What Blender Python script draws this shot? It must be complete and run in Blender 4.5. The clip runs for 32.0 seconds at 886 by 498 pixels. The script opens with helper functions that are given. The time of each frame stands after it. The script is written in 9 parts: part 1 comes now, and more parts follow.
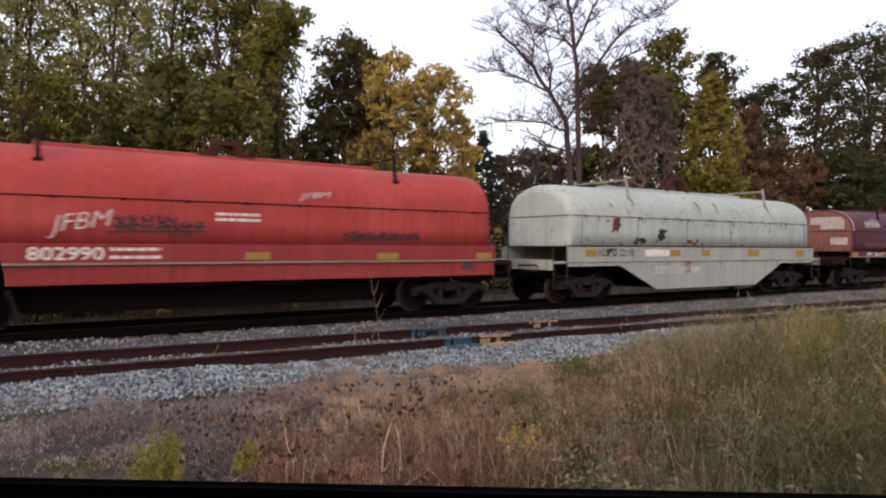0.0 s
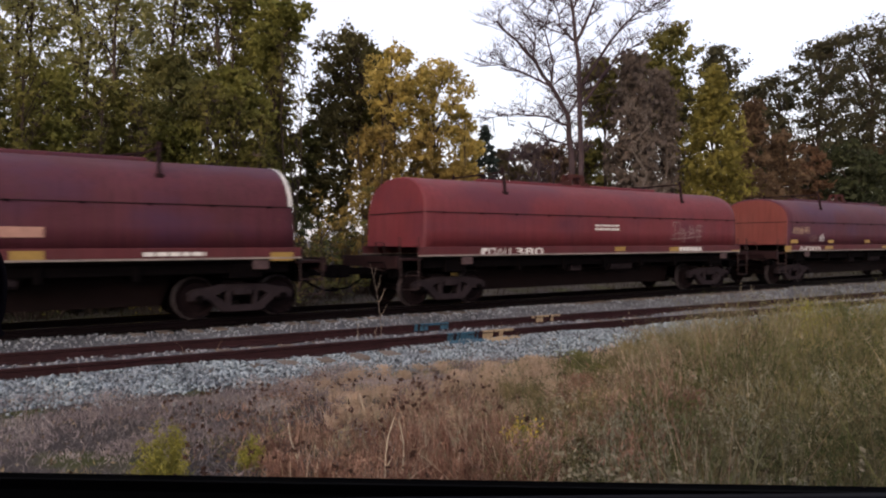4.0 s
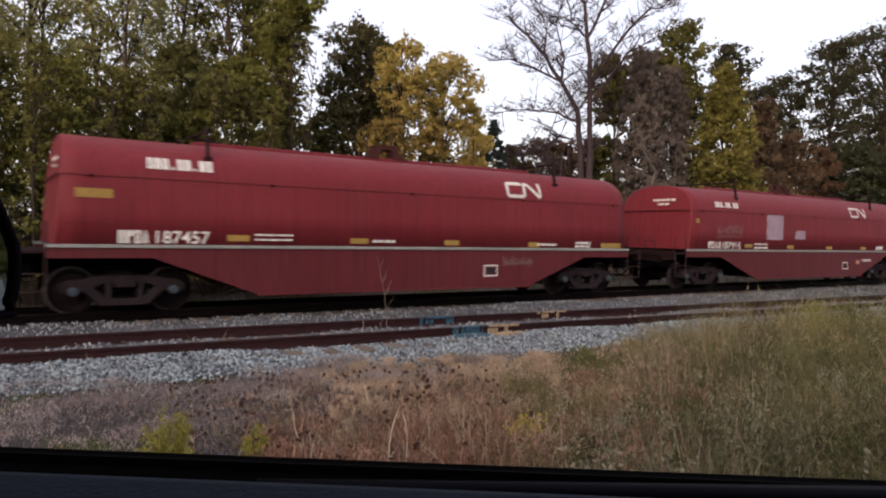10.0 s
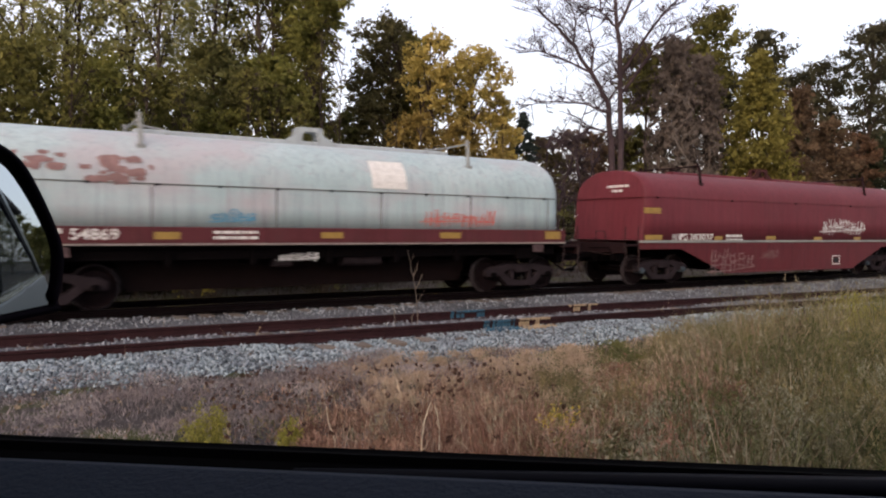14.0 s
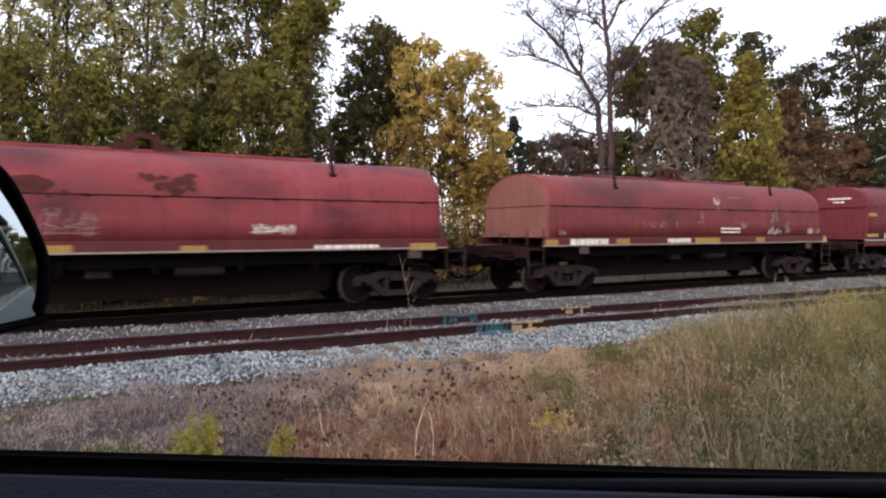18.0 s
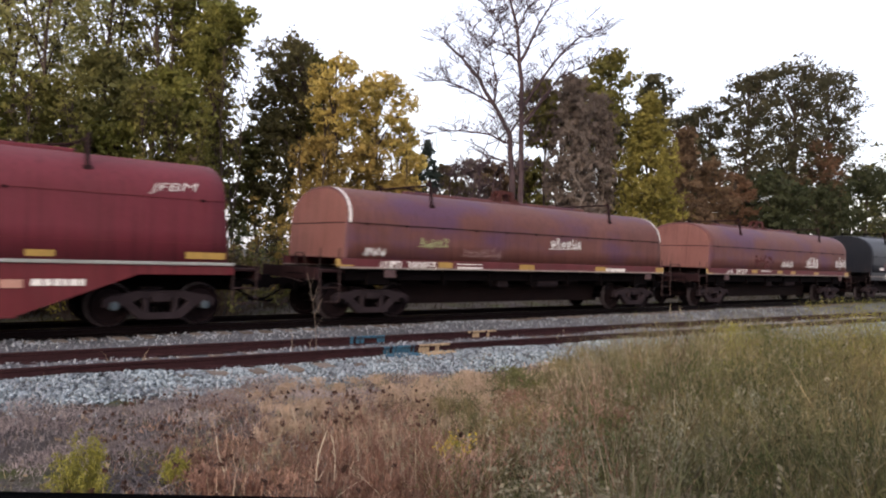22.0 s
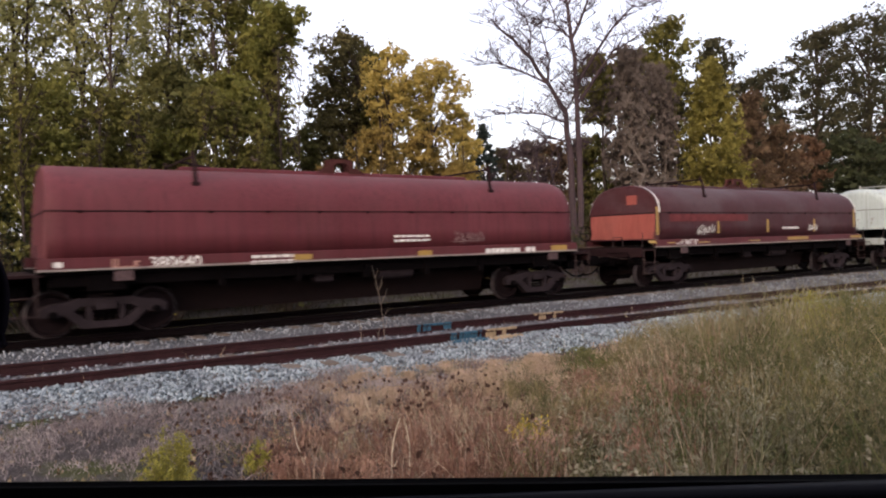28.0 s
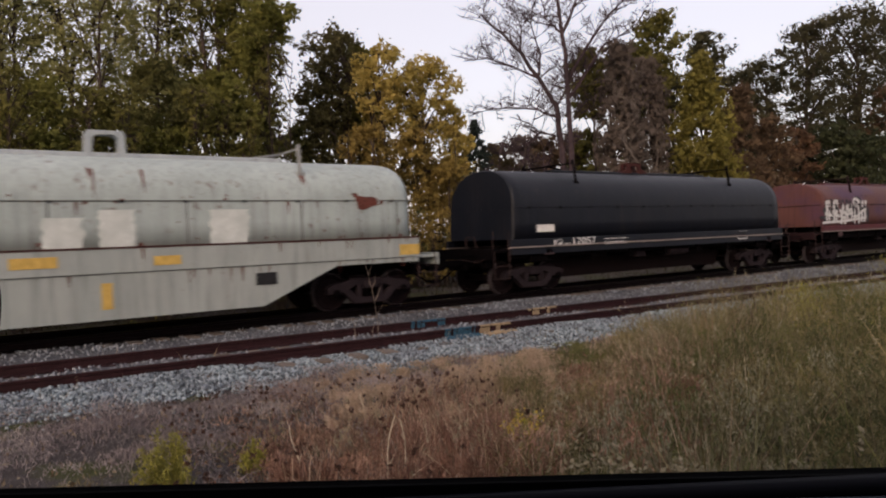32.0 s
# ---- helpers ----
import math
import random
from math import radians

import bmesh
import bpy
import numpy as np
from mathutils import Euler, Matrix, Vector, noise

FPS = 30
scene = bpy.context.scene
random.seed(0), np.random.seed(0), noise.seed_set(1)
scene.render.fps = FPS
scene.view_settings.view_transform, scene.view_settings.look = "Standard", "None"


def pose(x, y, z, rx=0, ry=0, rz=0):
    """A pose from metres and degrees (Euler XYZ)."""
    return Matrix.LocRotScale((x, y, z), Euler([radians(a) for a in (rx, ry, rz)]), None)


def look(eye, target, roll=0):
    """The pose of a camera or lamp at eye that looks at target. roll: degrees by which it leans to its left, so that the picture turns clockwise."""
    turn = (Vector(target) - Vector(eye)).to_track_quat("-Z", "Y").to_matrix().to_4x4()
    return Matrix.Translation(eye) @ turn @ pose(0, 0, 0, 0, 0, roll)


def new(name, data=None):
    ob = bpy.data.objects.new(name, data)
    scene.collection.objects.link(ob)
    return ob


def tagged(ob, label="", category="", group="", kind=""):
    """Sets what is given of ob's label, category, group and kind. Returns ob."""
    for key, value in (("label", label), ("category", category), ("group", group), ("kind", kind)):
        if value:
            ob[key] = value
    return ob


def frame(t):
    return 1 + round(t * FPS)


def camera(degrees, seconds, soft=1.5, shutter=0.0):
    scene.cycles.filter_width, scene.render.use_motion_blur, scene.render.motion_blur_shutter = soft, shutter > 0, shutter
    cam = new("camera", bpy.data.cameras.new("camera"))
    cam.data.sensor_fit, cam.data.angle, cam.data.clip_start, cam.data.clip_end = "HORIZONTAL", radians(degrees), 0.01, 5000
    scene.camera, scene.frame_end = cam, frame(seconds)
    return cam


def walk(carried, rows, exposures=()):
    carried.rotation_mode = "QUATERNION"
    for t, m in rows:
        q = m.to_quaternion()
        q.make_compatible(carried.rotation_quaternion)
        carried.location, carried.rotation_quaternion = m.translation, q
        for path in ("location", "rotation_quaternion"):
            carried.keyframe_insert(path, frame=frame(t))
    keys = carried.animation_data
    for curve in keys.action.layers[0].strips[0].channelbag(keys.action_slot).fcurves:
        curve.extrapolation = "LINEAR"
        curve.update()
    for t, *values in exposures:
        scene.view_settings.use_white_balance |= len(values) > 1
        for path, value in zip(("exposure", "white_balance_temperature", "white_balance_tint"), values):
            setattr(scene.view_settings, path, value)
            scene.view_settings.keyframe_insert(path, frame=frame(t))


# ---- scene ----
# The camera is held at a side window of a parked car; it only turns, and shifts by a hand's width.
# rows: seconds, yaw, pitch, roll
TURNS = [
    (0, -34.65, -0.21, -0.29), (0.5, -34.64, -0.08, 0.01), (1, -34.69, -0.21, 0.17), (1.5, -34.77, -0.35, 0.18),
    (2, -34.89, -0.08, 0.33), (2.5, -34.81, -0.07, 0.11), (3, -34.68, -0.41, -0.00), (3.5, -34.55, -0.56, 0.04),
    (5.5, -34.27, -0.83, -0.20), (6, -34.30, -0.82, -0.00), (6.5, -34.03, -0.91, -0.20), (7, -33.98, -1.11, -0.37),
    (7.5, -34.28, -1.11, -0.17), (8, -33.87, -0.83, -0.61), (8.5, -33.97, -0.79, -0.52), (9, -34.10, -0.87, -0.61),
    (9.5, -33.84, -0.95, -0.74), (10, -33.91, -1.12, -1.13), (10.5, -30.70, -1.94, -0.40), (11, -31.23, -1.58, -0.69),
    (11.5, -31.19, -1.52, -0.31), (12, -31.27, -1.72, -0.19), (12.5, -31.35, -1.66, -0.19), (13, -31.48, -1.63, -0.47),
    (13.5, -31.61, -1.69, -0.56), (14, -31.45, -1.65, -0.49), (14.5, -31.41, -1.75, -0.80), (16.5, -31.70, -1.33, -0.57),
    (17, -31.65, -1.46, -0.67), (17.5, -31.44, -0.94, -0.33), (18, -32.12, -1.29, 0.18), (18.5, -32.32, -1.18, 0.25),
    (19, -35.36, -0.78, -0.39), (19.5, -37.74, -0.18, -1.11), (20, -38.49, 0.17, -1.08), (20.5, -38.79, 0.60, -0.75),
    (21, -39.46, 0.98, -0.58), (21.5, -39.67, 1.02, -0.60), (22, -39.46, 0.55, -1.90), (22.5, -39.68, 0.17, 1.87),
    (23, -38.11, 0.01, 0.20), (23.5, -38.52, -0.22, -0.03), (24, -38.73, -0.11, 0.02), (24.5, -37.90, -0.06, -1.49),
    (25, -37.32, -0.56, -2.02), (25.5, -33.88, -0.91, -0.11), (27.5, -34.55, -0.73, 1.48), (28, -34.41, -0.64, 1.49),
    (28.5, -34.38, -0.91, 1.75), (29, -34.68, -0.87, 1.55), (29.5, -34.38, -0.61, 1.72), (30, -34.59, -0.74, 1.89),
    (30.5, -34.67, -0.85, 1.25), (31, -34.73, -0.79, 1.96), (31.5, -34.82, -0.97, 1.97), (32, -34.99, -0.97, 2.16),
]

SHIFTS = [(0, 0.0027, 0.0004, 0.0035), (3, 0.0032, 0.0002, 0.0034), (6, 0.0042, -0.0005, 0.0023), (9, -0.0001, -0.0006, -0.0019), (10.5, -0.0035, -0.0001, -0.0034),
          (13, -0.0043, -0.0002, -0.0047), (17, -0.0036, -0.0009, -0.0062), (18.5, 0.0005, -0.0006, -0.0013), (19, 0, 0.0001, 0.0002), (20.5, 0.0007, 0.0009, 0.0035), (23, 0.0017, 0.0022, 0.0078),
          (25, -0.0018, -0.0023, -0.0092), (25.5, -0.0032, -0.0007, -0.0051), (28, 0.0034, -0.0003, 0.002), (30, 0.0009, 0.0011, 0.0042), (32, 0.0032, 0.0008, 0.0049)]
EYE_Z = 1.63
EXPOSURES = [(0, -0.05, 6800, 18), (1, -0.06, 6800, 18), (3, -0.1, 6800, 18), (6, -0.07, 6800, 18), (8, -0.06, 6800, 18), (9, -0.3, 7100, 18),
             (10, -0.1, 6850, 18), (11, -0.07, 6800, 17), (12, 0.0, 6800, 17), (14, 0.02, 6800, 17), (17, 0.38, 6600, 16), (18, 0.44, 6600, 16),
             (19, 0.48, 6600, 16), (20, 0.46, 6600, 16), (21, 0.4, 6600, 16), (22, 0.38, 6600, 16), (23, 0.48, 6600, 16), (24, 0.52, 6600, 16),
             (25, 0.44, 6600, 16), (28, 0.3, 6750, 18), (29, 0.3, 6750, 18), (30, 0.42, 6750, 18), (31, -0.38, 7150, 20), (32, -0.4, 7150, 20)]


def shift_at(t):
    ts = [s[0] for s in SHIFTS]
    return [float(np.interp(t, ts, [s[k] for s in SHIFTS])) for k in (1, 2, 3)]


cam = camera(64.77, 32.0, soft=2.1, shutter=0.3)
walk(cam, [(t, pose(shift_at(t)[0], shift_at(t)[1], EYE_Z + shift_at(t)[2], 90 + p, r, y)) for t, y, p, r in TURNS],
     exposures=EXPOSURES)

# ---- light: early dusk under a thin bright overcast ----
SUN_EL, SUN_AZ = radians(24), radians(238)
world = bpy.data.worlds.new("sky")
scene.world = world
world.use_nodes = True
wn = world.node_tree
sky = wn.nodes.new("ShaderNodeTexSky")
sky.sky_type = "NISHITA"
sky.sun_disc = False
sky.sun_elevation, sky.sun_rotation = SUN_EL, SUN_AZ
sky.air_density, sky.dust_density, sky.ozone_density = 1.0, 4.0, 1.0
veil = wn.nodes.new("ShaderNodeMix")
veil.data_type, veil.blend_type = "RGBA", "ADD"
veil.inputs[0].default_value = 1.0
veil.inputs[7].default_value = (6.4, 6.35, 6.6, 1)  # thin white cloud over the whole sky
wn.links.new(sky.outputs[0], veil.inputs[6])
wn.links.new(veil.outputs[2], wn.nodes["Background"].inputs[0])
wn.nodes["Background"].inputs[1].default_value = 0.125
sun_data = bpy.data.lights.new("sun", "SUN")
sun_data.energy, sun_data.angle, sun_data.color = 1.0, radians(30), (1.0, 0.94, 0.88)
sun = new("sun", sun_data)
sun_dir = Vector((math.sin(SUN_AZ) * math.cos(SUN_EL), math.cos(SUN_AZ) * math.cos(SUN_EL), math.sin(SUN_EL)))
sun.matrix_world = look(sun_dir * 100, (0, 0, 0))
scene.view_settings.exposure = 0.0


# ---- materials ----
def node_mat(name):
    m = bpy.data.materials.new(name)
    m.use_nodes = True
    t = m.node_tree
    return m, t, t.nodes["Principled BSDF"]


def mixer(t, fac, a, b, blend="MIX"):
    n = t.nodes.new("ShaderNodeMix")
    n.data_type, n.blend_type = "RGBA", blend
    for sock, v in ((n.inputs[0], fac), (n.inputs[6], a), (n.inputs[7], b)):
        if hasattr(v, "is_output"):
            t.links.new(v, sock)
        else:
            sock.default_value = (*v, 1) if isinstance(v, tuple) and len(v) == 3 else v
    return n.outputs[2]


def coords(t, scale=(1, 1, 1)):
    tc = t.nodes.new("ShaderNodeTexCoord")
    mp = t.nodes.new("ShaderNodeMapping")
    mp.inputs["Scale"].default_value = scale
    t.links.new(tc.outputs["Object"], mp.inputs["Vector"])
    return mp.outputs[0]


def noise_fac(t, vec, scale, lo, hi, detail=5.0, rough=0.6):
    n = t.nodes.new("ShaderNodeTexNoise")
    n.inputs["Scale"].default_value, n.inputs["Detail"].default_value, n.inputs["Roughness"].default_value = scale, detail, rough
    t.links.new(vec, n.inputs["Vector"])
    r = t.nodes.new("ShaderNodeMapRange")
    r.inputs[1].default_value, r.inputs[2].default_value = lo, hi
    t.links.new(n.outputs[0], r.inputs[0])
    return r.outputs[0]


def bumped(t, bsdf, height, strength, dist):
    b = t.nodes.new("ShaderNodeBump")
    b.inputs["Strength"].default_value, b.inputs["Distance"].default_value = strength, dist
    t.links.new(height, b.inputs["Height"])
    t.links.new(b.outputs[0], bsdf.inputs["Normal"])


def tone(c, k):
    return tuple(min(1.0, v * k) for v in c)


def plain(name, col, rough=0.7, metal=0.0, var=0.35, scale=3.0, bump=0.15, fine=40.0):
    """A surface with broad and fine variation of its colour and a little relief."""
    m, t, b = node_mat(name)
    v = coords(t)
    c = mixer(t, noise_fac(t, v, scale, 0.3, 0.7), tone(col, 1 - var), tone(col, 1 + var * 0.5))
    c = mixer(t, noise_fac(t, v, fine, 0.35, 0.7), c, tone(col, 1 - var * 0.7))
    t.links.new(c, b.inputs["Base Color"])
    b.inputs["Roughness"].default_value, b.inputs["Metallic"].default_value = rough, metal
    b.inputs["Specular IOR Level"].default_value = 0.12 if rough >= 0.6 else 0.4
    if bump:
        bumped(t, b, noise_fac(t, v, fine, 0.2, 0.8), bump, 0.01)
    return m


def car_paint(name, col, fade, rust=0.3, rust_col=(0.09, 0.04, 0.025), grime=0.5, rough=0.62, stain=None, run=0.35):
    """Old railway paint: faded patches, streaks that run down, rust spots and dirt."""
    m, t, b = node_mat(name)
    v = coords(t)
    c = mixer(t, noise_fac(t, v, 0.55, 0.38, 0.62), col, fade)
    c = mixer(t, noise_fac(t, coords(t, (3.5, 3.5, 0.18)), 2.0, 0.45, 0.85), c, tone(col, 0.62))
    dirt = noise_fac(t, coords(t, (1, 1, 0.5)), 1.3, 0.5, 0.95)
    sc = t.nodes.new("ShaderNodeMath")
    sc.operation = "MULTIPLY"
    sc.inputs[1].default_value = grime
    t.links.new(dirt, sc.inputs[0])
    c = mixer(t, sc.outputs[0], c, (0.035, 0.026, 0.024))
    spots = noise_fac(t, v, 4.0, 0.72 - 0.16 * rust, 0.76 - 0.12 * rust, 8.0, 0.65)
    c = mixer(t, spots, c, rust_col)
    c = mixer(t, noise_fac(t, v, 26.0, 0.3, 0.8), c, tone(fade, 0.9))
    if stain:
        c = mixer(t, noise_fac(t, coords(t, (0.5, 0.5, 1.0)), 0.9, 0.47, 0.66, 4.0, 0.55), c, stain)
    drips = t.nodes.new("ShaderNodeMath")
    drips.operation = "MULTIPLY"
    drips.inputs[1].default_value = 0.4
    t.links.new(noise_fac(t, coords(t, (7.0, 7.0, 0.3)), 2.0, 0.54, 0.72, 6.0), drips.inputs[0])
    c = mixer(t, drips.outputs[0], c, tone(col, 0.42))
    specks = t.nodes.new("ShaderNodeMath")
    specks.operation = "MULTIPLY"
    specks.inputs[1].default_value = 0.5
    t.links.new(noise_fac(t, v, 11.0, 0.62, 0.7, 6.0, 0.7), specks.inputs[0])
    c = mixer(t, specks.outputs[0], c, tone(rust_col, 0.8))
    runs = noise_fac(t, coords(t, (2.6, 2.6, 0.1)), 3.0, 0.56, 0.8)
    sr = t.nodes.new("ShaderNodeMath")
    sr.operation = "MULTIPLY"
    sr.inputs[1].default_value = run
    t.links.new(runs, sr.inputs[0])
    c = mixer(t, sr.outputs[0], c, tone(rust_col, 0.7))
    t.links.new(c, b.inputs["Base Color"])
    b.inputs["Roughness"].default_value = rough
    b.inputs["Specular IOR Level"].default_value = 0.2
    bumped(t, b, noise_fac(t, v, 2.2, 0.2, 0.8, 3.0), 0.25, 0.02)
    return m


def leaf_mat(name, col, col2, trans=0.35):
    m, t, b = node_mat(name)
    g = t.nodes.new("ShaderNodeNewGeometry")
    oi = t.nodes.new("ShaderNodeTexCoord")
    clumps = mixer(t, noise_fac(t, oi.outputs["Object"], 0.75, 0.38, 0.62, 3.0), tone(col, 0.75), tone(col2, 1.12))
    c = mixer(t, 0.38, clumps, mixer(t, g.outputs["Random Per Island"], col, col2))
    c = mixer(t, noise_fac(t, oi.outputs["Object"], 0.25, 0.45, 0.6), c, mixer(t, 0.5, c, tone(col2, 0.8)))
    t.links.new(c, b.inputs["Base Color"])
    b.inputs["Roughness"].default_value = 0.65
    b.inputs["Specular IOR Level"].default_value = 0.12
    tr = t.nodes.new("ShaderNodeBsdfTranslucent")
    t.links.new(c, tr.inputs[0])
    mx = t.nodes.new("ShaderNodeMixShader")
    mx.inputs[0].default_value = trans
    out = t.nodes["Material Output"]
    t.links.new(b.outputs[0], mx.inputs[1])
    t.links.new(tr.outputs[0], mx.inputs[2])
    t.links.new(mx.outputs[0], out.inputs[0])
    return m


def island_mat(name, cols, rough=0.85, patch_col=None, scale=0.7, shade=None):
    """Pieces of one mesh that differ one by one, and from patch to patch."""
    m, t, b = node_mat(name)
    g = t.nodes.new("ShaderNodeNewGeometry")
    r = t.nodes.new("ShaderNodeValToRGB")
    els = r.color_ramp.elements
    while len(els) < len(cols):
        els.new(0.5)
    for i, c in enumerate(cols):
        els[i].position, els[i].color = i / (len(cols) - 1), (*c, 1)
    t.links.new(g.outputs["Random Per Island"], r.inputs[0])
    c = r.outputs[0]
    if patch_col:
        tint = mixer(t, noise_fac(t, coords(t), scale, 0.42, 0.6, 3.0), (1.0, 1.0, 1.0), patch_col)
        c = mixer(t, 1.0, c, tint, "MULTIPLY")
    if shade:
        tint = mixer(t, noise_fac(t, coords(t), 2.4, 0.4, 0.62, 3.0), (1.0, 1.0, 1.0), shade)
        c = mixer(t, 1.0, c, tint, "MULTIPLY")
    t.links.new(c, b.inputs["Base Color"])
    b.inputs["Roughness"].default_value = rough
    b.inputs["Specular IOR Level"].default_value = 0.1
    return m


def piece_mat(name, cols, rough=0.9):
    """Like island_mat, but varied from object to object, with grain."""
    m, t, b = node_mat(name)
    oi = t.nodes.new("ShaderNodeObjectInfo")
    c = mixer(t, oi.outputs["Random"], cols[0], cols[1])
    v = coords(t, (0.6, 6, 6))
    c = mixer(t, noise_fac(t, v, 4.0, 0.35, 0.75), c, tone(cols[0], 0.5))
    t.links.new(c, b.inputs["Base Color"])
    b.inputs["Roughness"].default_value = rough
    b.inputs["Specular IOR Level"].default_value = 0.1
    bumped(t, b, noise_fac(t, v, 8.0, 0.2, 0.8), 0.5, 0.01)
    return m


M = {}
# steel of underframes and trucks, blackened to hold the shade under the cars
M["steel_dark"] = plain("shade_dark_steel", (0.0035, 0.0026, 0.003), 0.8, 0.0, 0.5, 4.0, 0.3)
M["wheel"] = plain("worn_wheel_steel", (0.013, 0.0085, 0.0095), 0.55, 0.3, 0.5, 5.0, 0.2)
# worn tread, coloured lighter to hold the rim's highlight
M["wheel_tread"] = plain("worn_highlit_tread_steel", (0.045, 0.036, 0.04), 0.5, 0.4, 0.2, 8.0, 0.1)
M["truck"] = plain("cast_truck_steel", (0.026, 0.0195, 0.0225), 0.8, 0.0, 0.5, 3.5, 0.3)
M["bearing_blue"] = plain("blue_grey_bearing_paint", (0.05, 0.068, 0.085), 0.6, 0.0, 0.4, 9.0, 0.1)
M["rail"] = plain("rusty_rail", (0.028, 0.0105, 0.0125), 0.75, 0.1, 0.5, 4.0, 0.3)
M["rail_main"] = plain("dark_main_rail", (0.006, 0.004, 0.0045), 0.6, 0.2, 0.4, 4.0, 0.2)
M["railhead"] = plain("polished_railhead", (0.42, 0.42, 0.43), 0.25, 0.9, 0.2, 8.0, 0.05)
M["yellow"] = plain("faded_yellow_reflector", (0.27, 0.165, 0.035), 0.5, 0.0, 0.3, 6.0, 0.05)
M["white"] = plain("chalky_white_lettering", (0.62, 0.6, 0.58), 0.7, 0.0, 0.3, 9.0, 0.05)
M["black"] = plain("black_lettering", (0.02, 0.02, 0.022), 0.6, 0.0, 0.3, 9.0, 0.05)
M["graffiti_white"] = plain("white_spray_paint", (0.55, 0.54, 0.53), 0.6, 0.0, 0.4, 7.0, 0.0)
M["graffiti_black"] = plain("black_spray_paint", (0.03, 0.03, 0.035), 0.6, 0.0, 0.4, 7.0, 0.0)
M["graffiti_blue"] = plain("blue_spray_paint", (0.08, 0.25, 0.38), 0.6, 0.0, 0.4, 7.0, 0.0)
M["graffiti_red"] = plain("red_spray_paint", (0.5, 0.12, 0.1), 0.6, 0.0, 0.4, 7.0, 0.0)
M["bark"] = plain("grey_brown_bark", (0.075, 0.055, 0.045), 0.95, 0.0, 0.5, 3.0, 0.6, 14.0)
M["bark_pale"] = plain("pale_dead_bark", (0.17, 0.14, 0.12), 0.95, 0.0, 0.4, 3.0, 0.6, 14.0)
M["tie"] = piece_mat("weathered_tie_timber", ((0.09, 0.07, 0.058), (0.17, 0.14, 0.12)))
M["stone"] = island_mat("crushed_grey_stone", ((0.035, 0.044, 0.051), (0.175, 0.21, 0.232), (0.3, 0.35, 0.378), (0.10, 0.12, 0.134)), patch_col=(0.72, 0.68, 0.70), scale=1.6)
M["stone_pink"] = island_mat("dusty_pink_grey_stone", ((0.09, 0.095, 0.106), (0.20, 0.21, 0.23), (0.28, 0.295, 0.32), (0.15, 0.157, 0.172)), patch_col=(0.6, 0.57, 0.58), scale=1.2)
# stones below the train, with its shade put into their colour
M["stone_dark"] = island_mat("shade_dark_stone", ((0.011, 0.008, 0.0085), (0.025, 0.02, 0.02), (0.042, 0.036, 0.036), (0.017, 0.0135, 0.014)))
M["steel_grey"] = plain("grey_galvanised_steel", (0.4, 0.42, 0.43), 0.5, 0.3, 0.3, 5.0, 0.1)


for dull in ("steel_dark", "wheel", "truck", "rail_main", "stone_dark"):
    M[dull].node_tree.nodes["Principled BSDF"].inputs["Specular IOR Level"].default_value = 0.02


# ---- mesh helpers ----
def soup(name, verts, faces, mats):
    me = bpy.data.meshes.new(name)
    me.from_pydata(verts, [], faces)
    for m in mats if isinstance(mats, (list, tuple)) else [mats]:
        me.materials.append(m)
    me.update()
    return me


def quads(name, vs, mat, n=4):
    """vs: array (k, n, 3) of loose polygons, made into one mesh quickly."""
    vs = np.asarray(vs, dtype=np.float32)
    k = len(vs)
    me = bpy.data.meshes.new(name)
    me.vertices.add(k * n)
    me.vertices.foreach_set("co", vs.reshape(-1))
    me.loops.add(k * n)
    me.loops.foreach_set("vertex_index", np.arange(k * n, dtype=np.int32))
    me.polygons.add(k)
    me.polygons.foreach_set("loop_start", np.arange(0, k * n, n, dtype=np.int32))
    me.polygons.foreach_set("loop_total", np.full(k, n, dtype=np.int32))
    me.materials.append(mat)
    me.update(calc_edges=True)
    return me


def part(name, bm, material, parent, label="", smooth=False):
    """Links a bmesh or mesh as one object under a thing or part."""
    if isinstance(bm, bmesh.types.BMesh):
        me = bpy.data.meshes.new(name)
        bmesh.ops.recalc_face_normals(bm, faces=bm.faces)
        if smooth:
            for f in bm.faces:
                f.smooth = True
        bm.to_mesh(me)
        bm.free()
        me.materials.append(material)
    else:
        me = bm
    ob = new(name, me)
    ob.parent = parent
    if label:
        ob["label"] = label
    return ob


def box(bm, x0, x1, y0, y1, z0, z1, bevel=0.0):
    vs = [bm.verts.new(p) for p in ((x0, y0, z0), (x1, y0, z0), (x1, y1, z0), (x0, y1, z0), (x0, y0, z1), (x1, y0, z1), (x1, y1, z1), (x0, y1, z1))]
    fs = [bm.faces.new([vs[i] for i in q]) for q in ((0, 3, 2, 1), (4, 5, 6, 7), (0, 1, 5, 4), (1, 2, 6, 5), (2, 3, 7, 6), (3, 0, 4, 7))]
    if bevel:
        es = {e for f in fs for e in f.edges}
        bmesh.ops.bevel(bm, geom=list(es), offset=bevel, segments=1, affect="EDGES")


def boxes(*specs, bevel=0.0):
    bm = bmesh.new()
    for s in specs:
        box(bm, *s)
    if bevel:
        bmesh.ops.bevel(bm, geom=list(bm.edges), offset=bevel, segments=1, affect="EDGES")
    return bm


